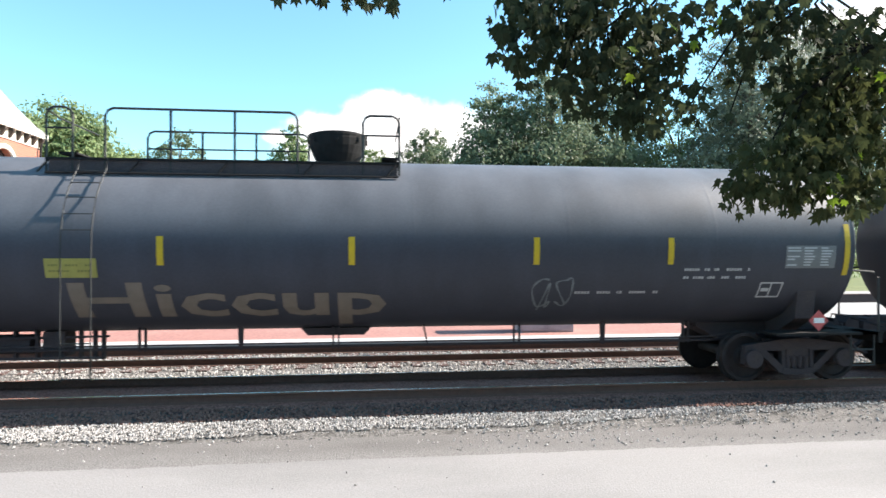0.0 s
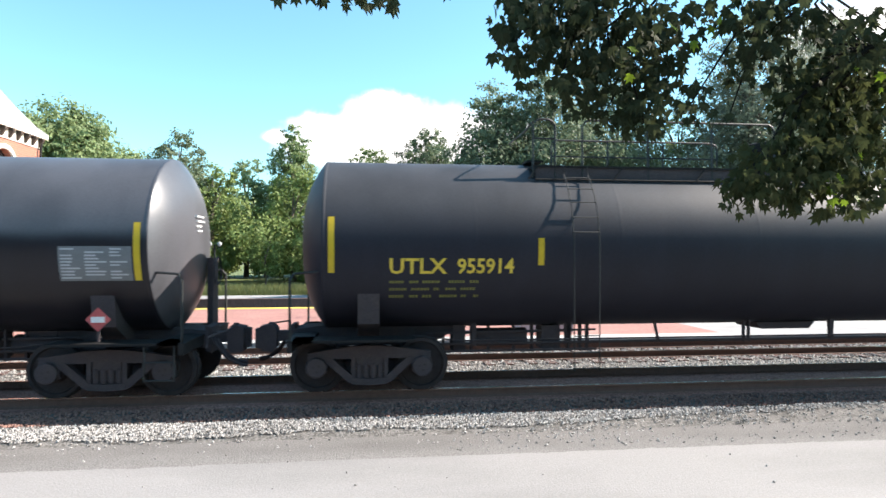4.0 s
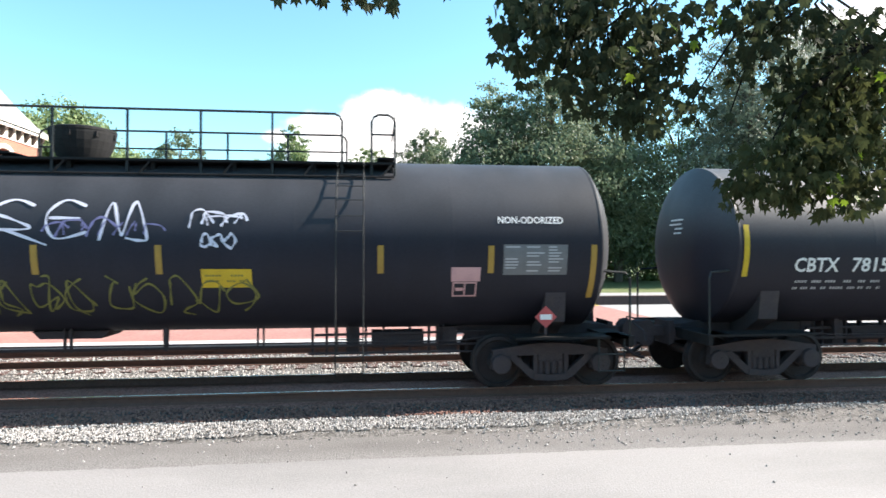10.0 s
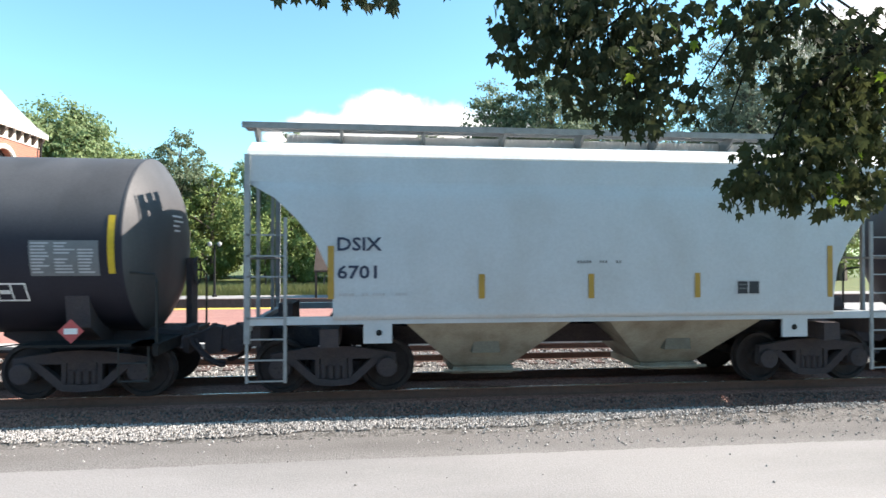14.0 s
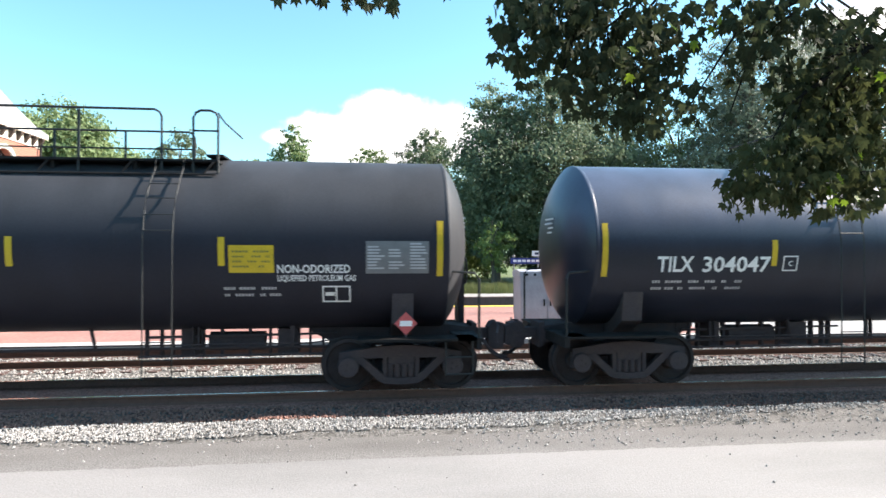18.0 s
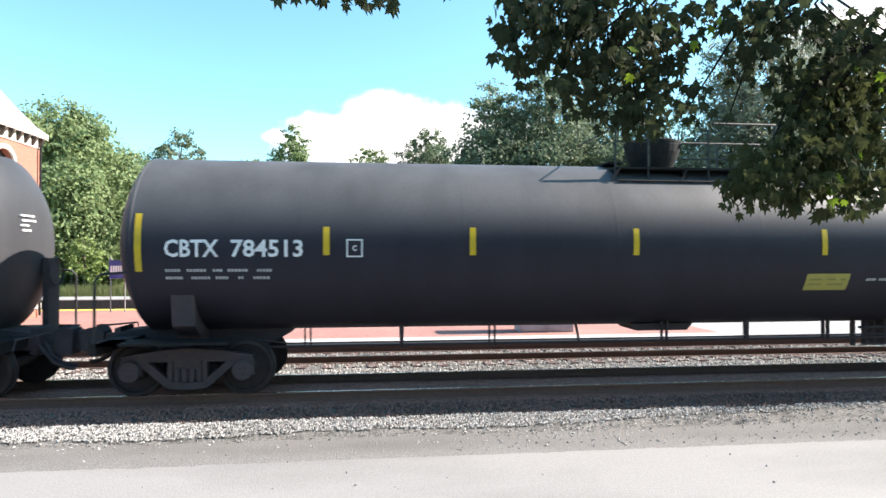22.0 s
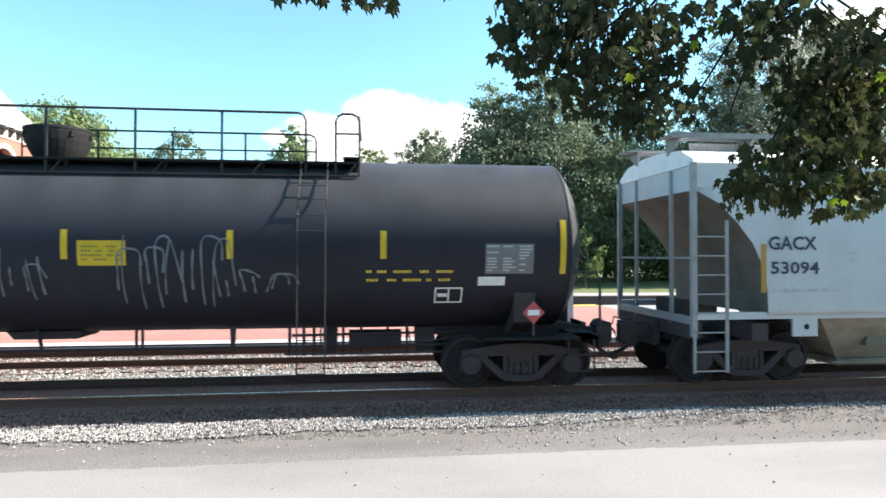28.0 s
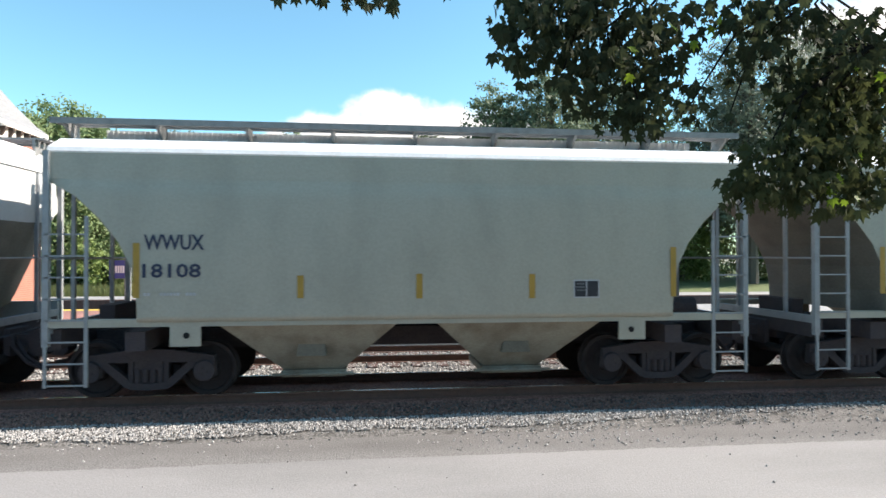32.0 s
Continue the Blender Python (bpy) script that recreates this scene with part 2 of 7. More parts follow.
def lathe_z(bm, profile, seg=24, cx=0.0, cy=0.0):
    rings = []
    for z, r in profile:
        rings.append([bm.verts.new((cx + r * math.cos(2 * math.pi * j / seg), cy + r * math.sin(2 * math.pi * j / seg), z))
                      for j in range(seg)])
    for a, b in zip(rings, rings[1:]):
        for j in range(seg):
            bm.faces.new((a[j], a[(j + 1) % seg], b[(j + 1) % seg], b[j]))
    bm.faces.new(rings[0][::-1])
    bm.faces.new(rings[-1])


def mesh_np(name, verts, faces):
    me = bpy.data.meshes.new(name)
    me.from_pydata(verts, [], faces)
    me.update()
    return me


# ---- ground ----
Y1, Y2 = 11.5, 15.17          # the two tracks' centre lines
ROAD = -0.32                  # road level under the rail heads

M["soil"] = surface("dry_ground", (0.20, 0.18, 0.14), 0.95, var=0.25, scale=0.5, fine=8, bump=0.4,
                    second=(0.09, 0.11, 0.04), amount=0.8)
M["grass"] = surface("mown_grass", (0.085, 0.115, 0.032), 0.9, var=0.35, scale=0.4, fine=14, bump=0.5,
                     second=(0.15, 0.155, 0.060), amount=0.8)
M["asphalt"] = surface("sun_bleached_concrete_road", (0.245, 0.236, 0.232), 0.9, var=0.12, scale=0.35, fine=40, bump=0.25,
                       second=(0.17, 0.166, 0.162), amount=0.9, stretch=(0.5, 1.3, 1), low=0.45, high=0.68)
M["dirt"] = surface("gritty_road_shoulder", (0.172, 0.164, 0.158), 0.95, var=0.3, scale=0.9, fine=45, bump=0.5,
                    second=(0.135, 0.129, 0.124), amount=0.8, stretch=(0.6, 1.2, 1), spec=0.06)
n, k = M["dirt"].node_tree.nodes, M["dirt"].node_tree.links
worn_hsv = next(q for q in n if q.type == 'HUE_SAT')
dirt_socket = worn_hsv.inputs["Color"].links[0].from_socket
co, cut, drift = n.new("ShaderNodeTexCoord"), n.new("ShaderNodeSeparateXYZ"), n.new("ShaderNodeTexNoise")
drift.inputs["Scale"].default_value, drift.inputs["Detail"].default_value = 1.1, 7
k.new(co.outputs["Object"], cut.inputs[0])
k.new(co.outputs["Object"], drift.inputs["Vector"])
lie = n.new("ShaderNodeMath")
lie.operation = 'MULTIPLY_ADD'
lie.inputs[1].default_value = 0.9
k.new(drift.outputs["Fac"], lie.inputs[0])
k.new(cut.outputs["Y"], lie.inputs[2])
swept = n.new("ShaderNodeMapRange")
swept.inputs["From Min"].default_value, swept.inputs["From Max"].default_value = 8.35, 9.0
k.new(lie.outputs[0], swept.inputs["Value"])
blend = n.new("ShaderNodeMix")
blend.data_type = 'RGBA'
blend.inputs[6].default_value = (0.205, 0.197, 0.192, 1)
k.new(swept.outputs[0], blend.inputs[0])
k.new(dirt_socket, blend.inputs[7])
k.new(blend.outputs[2], worn_hsv.inputs["Color"])
M["ballast_bed"] = surface("crushed_stone_bed", (0.165, 0.158, 0.150), 0.95, var=0.5, scale=5, fine=28, bump=0.9,
                           second=(0.095, 0.091, 0.086), amount=0.8, spec=0.06)
M["stone"] = leaf_material("crushed_limestone", (0.035, 0.033, 0.031), (0.57, 0.552, 0.528), trans=0.0, rough=0.9)
# reddish stone colour that paints in the tone of the train's shade
M["shade_stone"] = leaf_material("shade_toned_stones", (0.105, 0.060, 0.050), (0.36, 0.21, 0.170), trans=0.0, rough=0.95)
M["rail_rust"] = surface("rusty_rail_web", (0.115, 0.064, 0.050), 0.85, var=0.25, scale=9, second=(0.075, 0.048, 0.040))
M["rail_head"] = surface("polished_rail_head", (0.45, 0.44, 0.43), 0.25, 0.9, var=0.1, scale=9, bump=0.0)
M["tie"] = surface("weathered_timber_sleeper", (0.12, 0.085, 0.078), 0.9, var=0.3, scale=3, fine=50, bump=0.5,
                   stretch=(4, 0.6, 1), spec=0.06)
M["brick_paving"] = surface("red_brick_paving", (0.29, 0.142, 0.120), 0.85, var=0.22, scale=0.8, fine=9, bump=0.2,
                            second=(0.33, 0.182, 0.155), amount=0.8)
M["concrete"] = surface("pale_concrete", (0.30, 0.29, 0.285), 0.85, var=0.12, scale=1.2, fine=25, bump=0.15)
M["coping"] = surface("bleached_concrete_coping", (0.46, 0.45, 0.435), 0.85, var=0.1, scale=1.2, fine=25, bump=0.1)
M["tactile"] = surface("yellow_platform_edge", (0.70, 0.52, 0.08), 0.7, var=0.12, scale=3, fine=25)

bm = bmesh.new()
box(bm, -2500, 2500, -300, 4500, -1.2, -0.62)
tagged(part("ground", bm, M["soil"]), "dry soil with thin grass to the horizon", "ground", kind="structure")
bm = bmesh.new()
prism_x(bm, [(-30, -0.62), (8.6, -0.62), (8.6, ROAD), (-30, ROAD)], -400, 400)
tagged(part("road", bm, M["asphalt"]), "pale sun-bleached road beside the railway", "road", kind="structure")
bm = bmesh.new()
n = 220
xs = [-400] + [-24 + 48 * i / n for i in range(n + 1)] + [400]
rows = []
for x in xs:
    w = 0.10 * noise.noise(Vector((x * 0.5, 3.1, 0))) + 0.05 * noise.noise(Vector((x * 2.1, 7.1, 0)))
    rows.append([bm.verts.new((x, 7.55, ROAD - 0.012 + 0.05 * w)), bm.verts.new((x, 8.35 + w, ROAD + 0.006)),
                 bm.verts.new((x, 8.75 + w, ROAD + 0.012)), bm.verts.new((x, 9.9, ROAD + 0.0)), bm.verts.new((x, 9.9, -0.6))])
for a, b in zip(rows, rows[1:]):
    for j in range(4):
        bm.faces.new((a[j], b[j], b[j + 1], a[j + 1]))
tagged(part("road_shoulder", bm, M["dirt"]), "gritty grey shoulder between road and ballast", "shoulder", kind="structure")


def bed_height(y):
    """The ballast's cross-section, over both tracks."""
    if y < 8.9:
        return ROAD + 0.006
    if y < 9.9:
        return ROAD + 0.02 + (y - 8.9) * 0.08
    if y < 10.3:
        return ROAD + 0.10 + (y - 9.9) * 0.15
    if y < 12.9:
        return -0.16
    if y < 13.9:
        return -0.20
    if y < 16.2:
        return -0.175
    return -0.25


bm = bmesh.new()
ys = [8.75, 8.95, 9.3, 9.9, 10.3, 10.5, 12.6, 12.95, 13.4, 13.9, 14.1, 16.2, 16.75]
rows = [[bm.verts.new((x, y, bed_height(y) - 0.02)) for y in ys] + [bm.verts.new((x, 16.75, -0.62))] for x in (-420, 0, 440)]
for a, b in zip(rows, rows[1:]):
    for j in range(len(ys)):
        bm.faces.new((a[j], b[j], b[j + 1], a[j + 1]))
tagged(part("ballast_bed", bm, M["ballast_bed"]), "grey crushed stone ballast under two tracks", "ballast", kind="structure")


# added strip under the train, its warm colour set for the shade there
bm = bmesh.new()
M["shade_bed"] = surface("shade_toned_ballast", (0.29, 0.155, 0.125), 0.95, var=0.5, scale=5, fine=28, bump=0.9, spec=0.06)
prism_x(bm, [(10.34, -0.5), (12.76, -0.5), (12.76, -0.17), (12.6, -0.155), (10.5, -0.155), (10.34, -0.2)], -420, 440)
tagged(part("shade_ballast_strip", bm, M["shade_bed"]), "ballast between the near rails, coloured for the train's shade", "ballast", kind="structure")


def stones(name, count, x0, x1, y0, y1, size, seed, parent=None, density=None, material="stone"):
    """Loose crushed stones, each a low eight-sided lump."""
    rg = np.random.default_rng(seed)
    c = np.stack([rg.uniform(x0, x1, count), rg.uniform(y0, y1, count), np.zeros(count)], 1)
    if density:
        c = c[[rg.uniform() < density(p[0], p[1]) for p in c]]
        count = len(c)
    c[:, 2] = [bed_height(y) for y in c[:, 1]]
    base = np.array([(1, 0, 0), (-1, 0, 0), (0, 1, 0), (0, -1, 0), (0, 0, 1), (0, 0, -1)], float)
    s = size * rg.uniform(0.5, 1.25, (count, 1, 1)) * rg.uniform(0.6, 1.2, (count, 6, 1))
    ang = rg.uniform(0, 6.28, count)
    tilt = rg.uniform(-0.8, 0.8, count)
    ca, sa, ct, st = np.cos(ang), np.sin(ang), np.cos(tilt), np.sin(tilt)
    v = base[None] * s
    x, y, z = v[..., 0], v[..., 1], v[..., 2] * 0.8
    x, z = x * ct[:, None] + z * st[:, None], -x * st[:, None] + z * ct[:, None]
    x, y = x * ca[:, None] - y * sa[:, None], x * sa[:, None] + y * ca[:, None]
    v = np.stack([x, y, z], -1) + c[:, None, :] + np.array([0, 0, size * 0.25])
    tri = np.array([(0, 2, 4), (2, 1, 4), (1, 3, 4), (3, 0, 4), (2, 0, 5), (1, 2, 5), (3, 1, 5), (0, 3, 5)])
    f = (tri[None] + 6 * np.arange(count)[:, None, None]).reshape(-1, 3)
    me = mesh_np(name, v.reshape(-1, 3).tolist(), f.tolist())
    return part(name, me, M[material], parent)


def near_edge(x, y):
    """Stones thin out unevenly towards the road."""
    e = 9.25 + 0.25 * noise.noise(Vector((x * 0.35, 1.7, 0))) - 0.08 + 0.08 * max(0, x - 1) + 0.1 * noise.noise(Vector((x * 1.7, 5, 0)))
    if y > 9.80 + 0.08 * noise.noise(Vector((x * 0.9, 2.2, 0))) + 0.05 * noise.noise(Vector((x * 4, 6.2, 0))):
        return 0.0
    return 1.0 if y > e else (0.07 + 0.20 * max(0, min(1, (x - 0.5) / 3)) * (0.6 + 1.2 * noise.noise(Vector((x * 0.8, y * 2, 9))))) * math.exp(-(e - y) * (3.2 if x < 0.5 else 1.6))


tagged(stones("ballast_stones", 84000, -13, 19, 8.25, 10.32, 0.0215, 3, density=near_edge),
       "bright grey crushed stones along the near track", "gravel", kind="stuff")
tagged(stones("ballast_stones", 13000, -13, 19, 9.82, 10.36, 0.028, 5, material="shade_stone"),
       "crushed stones beside the near rail, coloured for the train's shade", "gravel", kind="stuff")
tagged(stones("ballast_stones", 26000, -17, 22, 12.78, 16.5, 0.033, 4),
       "bright grey crushed stones between the tracks", "gravel", kind="stuff")

tagged(stones("scattered_pebbles", 36, -8, 13, 6.2, 8.3, 0.017, 8), "few loose pebbles on the road", "gravel", kind="stuff")


# paler, redder copy of the rail colour, lifting the rails in the train's shade
M["shade_rail"] = surface("shade_toned_rail_web", (0.19, 0.105, 0.080), 0.9, var=0.2, scale=9, second=(0.13, 0.078, 0.062), spec=0.1)


def track(name, y, label, web="rail_rust"):
    tr = tagged(new(name), label, "track", kind="structure")
    tr.location = (0, y, 0)
    for side in (-1, 1):
        o = side * 0.755
        bm = bmesh.new()
        prism_x(bm, [(o - 0.07, -0.17), (o + 0.07, -0.17), (o + 0.07, -0.155), (o + 0.012, -0.13), (o + 0.012, -0.045),
                     (o + 0.035, -0.035), (o + 0.035, -0.003), (o - 0.035, -0.003), (o - 0.035, -0.035), (o - 0.012, -0.045),
                     (o - 0.012, -0.13), (o - 0.07, -0.155)], -430, 450)
        rail = part("rail", bm, M[web], tr, "rusty steel rail")
        bm = bmesh.new()
        box(bm, -430, 450, o - 0.027, o + 0.027, -0.003, 0.001)
        part("rail_head", bm, M["rail_head"], rail, "polished running surface")
    me = shared("tie", lambda b: box(b, -0.115, 0.115, -1.3, 1.3, -0.34, -0.165))
    k = 0
    far = bmesh.new()
    for i in range(-160, 161):
        x = i * 0.53 + 0.03 * math.sin(i * 5.3)
        if -24 < x < 26:
            o = part("tie", me, M["tie"], tr)
            o.location = (x, 0.03 * math.sin(i * 3.7), 0)
            o.rotation_euler = (0, 0, 0.02 * math.sin(i * 9.1))
        else:
            box(far, x - 0.115, x + 0.115, -1.3, 1.3, -0.34, -0.165)
    tagged(part("ties_further_along", far, M["tie"], tr), kind="stuff")
    return tr


track("railway_track_1", Y1, "main track of rusty rails on timber sleepers, under the train", "shade_rail")
track("railway_track_2", Y2, "second track of brown rusty rails on pale ballast")

# platform beyond the tracks
bm = bmesh.new()
box(bm, -120, 10.4, 17.252, 27.2, -0.62, 0.02)
tagged(part("platform", bm, M["brick_paving"]), "low station platform of red brick paving", "platform", kind="structure")
bm = bmesh.new()
box(bm, -120, 10.4, 16.6, 17.248, -0.62, 0.03)
tagged(part("platform_edge", bm, M["coping"]), "pale concrete coping along the platform", "platform edge", kind="structure")
bm = bmesh.new()
box(bm, -120, 10.4, 27.204, 27.8, -0.62, 0.03)
tagged(part("platform_back_edge", bm, M["tactile"]), "yellow warning strip along the platform's far edge", "platform edge", kind="structure")
bm = bmesh.new()
box(bm, 10.404, 160, 16.6, 27.8, -0.62, 0.0)
tagged(part("pavement", bm, M["concrete"]), "pale concrete paving beyond the brick platform", "pavement", kind="structure")
bm = bmesh.new()
box(bm, -160, 160, 27.804, 32.0, -0.62, -0.35)
tagged(part("sunken_trackbed", bm, M["ballast_bed"]), "dark stone bed behind the platform", "ballast", kind="structure")
bm = bmesh.new()
box(bm, -160, 160, 32.004, 32.5, -0.62, 0.12)
tagged(part("kerb", bm, M["tie"]), "dark timber kerb before the grass", "kerb", kind="structure")
bm = bmesh.new()
box(bm, -160, 160, 32.504, 36.0, -0.62, 0.05)
tagged(part("path", bm, M["concrete"]), "pale gravel path before the grass", "path", kind="structure")
bm = bmesh.new()
box(bm, -400, 400, 36.004, 140, -0.62, 0.0)
tagged(part("lawn", bm, M["grass"]), "green lawn running back to the trees", "lawn", kind="structure")
# unseen wall behind the camera, added to keep low skylight off the train
bm = bmesh.new()
box(bm, -60, 60, -9.4, -9.0, -0.62, 6.5)
M["blocker_wall"] = surface("dark_blocker_wall", (0.05, 0.046, 0.045), 0.9, var=0.15, scale=0.6, fine=12)
tagged(part("sky_blocker_south", bm, M["blocker_wall"]), "unseen dark wall added behind the camera to block low sky", "wall", kind="structure")

# words painted on the cars
WORDS = ["C", "Hiccup", "PLMX", "50510", "UTLX", "212795", "955914", "NATX", "400714", "LIQUEFIED", "PETROLEUM GAS", "955919", "HOMX", "102087", "NON-ODORIZED", "CBTX", "781578", "784483", "DSIX", "6701", "TEIX", "33451", "TILX", "304791", "LIQUEFIED PETROLEUM GAS", "304047", "PROX", "35847", "784513", "781573", "NON-ODORIZED LIQUEFIED PETROLEUM GAS", "781596", "7987", "GACX", "53094", "SHPX", "433665", "433668", "WWUX", "18108"]


# ---- freight train ----
TRAIN, WHEELS = [], []
ZA, RT = 2.54, 1.525          # tank axis over the rail, tank radius
GROUP = "cars of the passing freight train"


def text_mesh(words):
    """Flat lettering in the built-in font, scaled to a unit box (x, z)."""
    cu = bpy.data.curves.new("lettering", 'FONT')
    cu.body = words
    cu.resolution_u = 2
    cu.offset = 0.02
    ob = new("lettering", cu)
    me = bpy.data.meshes.new_from_object(ob.evaluated_get(bpy.context.evaluated_depsgraph_get()))
    bpy.data.objects.remove(ob)
    v = np.array([p.co[:2] for p in me.vertices])
    f = [tuple(p.vertices) for p in me.polygons]
    bpy.data.meshes.remove(me)
    v = (v - v.min(0)) / (v.max(0) - v.min(0))
    # cut across in rows, so that tall letters can follow a curved shell
    b = bmesh.new()
    vs = [b.verts.new((x, y, 0)) for x, y in v]
    for q in f:
        b.faces.new([vs[i] for i in q])
    for i in range(1, 7):
        bmesh.ops.bisect_plane(b, geom=b.verts[:] + b.edges[:] + b.faces[:], plane_co=(0, i / 7, 0), plane_no=(0, 1, 0))
    b.verts.index_update()
    v = np.array([p.co[:2] for p in b.verts])
    f = [tuple(p.index for p in q.verts) for q in b.faces]
    b.free()
    return v, f


def rects(*boxes, rows=5):
    """Flat rectangles (x0, x1, z0, z1), cut into rows so that they can follow a curve."""
    v, f = [], []
    for x0, x1, z0, z1 in boxes:
        b = len(v)
        for i in range(rows + 1):
            z = z0 + (z1 - z0) * i / rows
            v += [(x0, z), (x1, z)]
        f += [(b + 2 * i, b + 2 * i + 1, b + 2 * i + 3, b + 2 * i + 2) for i in range(rows)]
    return np.array(v), f


def ribbon(points, w):
    """A sprayed line of width w through points (x, z)."""
    p = np.array(points, float)
    out = []
    for i in range(len(p) - 1):
        a, b, c, d = p[max(i - 1, 0)], p[i], p[i + 1], p[min(i + 2, len(p) - 1)]
        for s in np.linspace(0, 1, 6, endpoint=False):
            out.append(0.5 * (2 * b + (c - a) * s + (2 * a - 5 * b + 4 * c - d) * s * s + (3 * b - a - 3 * c + d) * s ** 3))
    out.append(p[-1])
    q = np.array(out)
    t = np.gradient(q, axis=0)
    t /= np.linalg.norm(t, axis=1)[:, None] + 1e-9
    nrm = np.stack([-t[:, 1], t[:, 0]], 1)
    ww = w * (0.8 + 0.3 * np.sin(np.arange(len(q)) * 0.9))[:, None] / 2
    v = np.concatenate([q + nrm * ww, q - nrm * ww])
    n = len(q)
    return v, [(i, i + 1, n + i + 1, n + i) for i in range(n - 1)]


def scribble(x0, x1, z0, z1, w, seed):
    """Spray-paint loops of no reading, side by side in a box."""
    rg = random.Random(seed)
    h = z1 - z0
    n = max(1, round((x1 - x0) / (h * 0.72)))
    vs, fs, b = [], [], 0
    for i in range(n):
        cx = x0 + (i + 0.5) * (x1 - x0) / n
        hw = 0.55 * (x1 - x0) / n
        a0 = rg.uniform(0, 6.28)
        turn = rg.choice((-1, 1))
        pts = []
        for j in range(rg.randint(6, 9)):
            a = a0 + turn * j * rg.uniform(0.75, 1.35)
            r = rg.uniform(0.6, 1.0)
            pts.append((cx + hw * r * math.cos(a), (z0 + z1) / 2 + h / 2 * r * math.sin(a)))
        if rg.random() < 0.6:
            pts.append((pts[-1][0] + hw * rg.uniform(-0.8, 0.8), rg.choice((z0, z1))))
        v, f = ribbon(pts, w)
        vs.append(v)
        fs += [tuple(k + b for k in q) for q in f]
        b += len(v)
    return np.concatenate(vs), fs


def drips(x0, x1, z0, z1, w, seed):
    """Thin sprayed uprights that have run down, joined by slanting tops."""
    rg = random.Random(seed)
    n = max(3, round((x1 - x0) / 0.16))
    vs, fs, b = [], [], 0
    for i in range(n):
        x = x0 + (i + rg.uniform(0.1, 0.9)) * (x1 - x0) / n
        top = z1 - (z1 - z0) * rg.uniform(0.0, 0.35)
        foot = z0 + (z1 - z0) * rg.uniform(0.0, 0.4)
        lean = rg.uniform(-0.07, 0.16)
        pts = [(x, foot), (x + lean * 0.4, (top + foot) / 2), (x + lean, top)]
        if rg.random() < 0.5:
            pts += [(x + lean + rg.uniform(0.1, 0.3), top + rg.uniform(-0.05, 0.05)), (x + lean + rg.uniform(0.2, 0.4), top - (top - foot) * rg.uniform(0.3, 0.7))]
        v, f = ribbon(pts, w * rg.uniform(0.6, 1.2))
        vs.append(v)
        fs += [tuple(k + b for k in q) for q in f]
        b += len(v)
    return np.concatenate(vs), fs


def flourish(x0, x1, z0, z1, w, seed):
    """A long sweeping line with a tight zigzag in its middle."""
    rg = random.Random(seed)
    h, L = z1 - z0, x1 - x0
    pts = [(x0, z0), (x0 + 0.10 * L, z0 + 0.55 * h), (x0 + 0.22 * L, z0 + 0.9 * h), (x0 + 0.34 * L, z0 + 0.8 * h)]
    for i in range(8):
        pts.append((x0 + (0.36 + 0.035 * i) * L, z0 + h * (rg.uniform(0.75, 1.0) if i % 2 else rg.uniform(0.1, 0.4))))
    pts += [(x0 + 0.70 * L, z0 + 0.05 * h), (x0 + 0.82 * L, z0 + 0.35 * h), (x1, z0 + 0.95 * h)]
    return ribbon(pts, w)


STROKES = {"halo": [[(0.03, 0.8), (0.02, 0.5), (0.06, 0.2), (0.2, 0.08), (0.5, 0.22)]],
           "bubble": [[(0.10, 0.95), (0.26, 0.97), (0.33, 0.83), (0.44, 0.95), (0.54, 0.83), (0.62, 0.88), (0.69, 0.79), (0.77, 0.93), (0.85, 0.88), (0.83, 0.57), (1, 0.57), (0.95, 0.21), (0.74, 0.26), (0.62, 0.24), (0.38, 0.21), (0.18, 0.14), (0.10, 0.45), (0.10, 0.95)]],
           "S2": [[(1.0, 0.82), (0.55, 1.0), (0.1, 0.75), (0.2, 0.5), (0.8, 0.5), (1.0, 0.2), (0.6, 0.0), (0.2, 0.12)]],
           "O": [[(0.5, 1.0), (0.1, 0.75), (0.05, 0.3), (0.45, 0.0), (0.9, 0.25), (0.95, 0.75), (0.5, 1.0)]],
           "L": [[(0.2, 1.0), (0.15, 0.5), (0.05, 0.03), (0.5, 0.0), (1.6, 0.06)]],
           "C": [[(0.95, 0.9), (0.5, 1.0), (0.1, 0.6), (0.2, 0.1), (0.6, 0.0), (1.0, 0.2)]],
           "S": [[(0.95, 0.85), (0.5, 1.0), (0.05, 0.72), (0.5, 0.52), (0.9, 0.30), (0.4, 0.25), (0.0, 0.32), (0.5, 0.2), (1.25, -0.12)]],
           "E": [[(0.85, 0.85), (0.4, 1.0), (0.05, 0.6), (0.25, 0.05), (0.9, 0.2)], [(0.1, 0.55), (0.75, 0.55)]],
           "M": [[(0.0, 0.0), (0.22, 0.95), (0.42, 0.25), (0.5, 0.2), (0.72, 0.98), (1.0, 0.1), (0.85, 0.0), (0.55, 0.06)]]}
LIFT = [0]


def sprayed(letters, x0, x1, z0, z1):
    """Marks for a sprayed word, its letters side by side."""
    step = (x1 - x0) / len(letters)
    return [("strokes", q, x0 + i * step, x0 + (i + 0.86) * step, z0, z1, "white_spray") for i, q in enumerate(letters)]


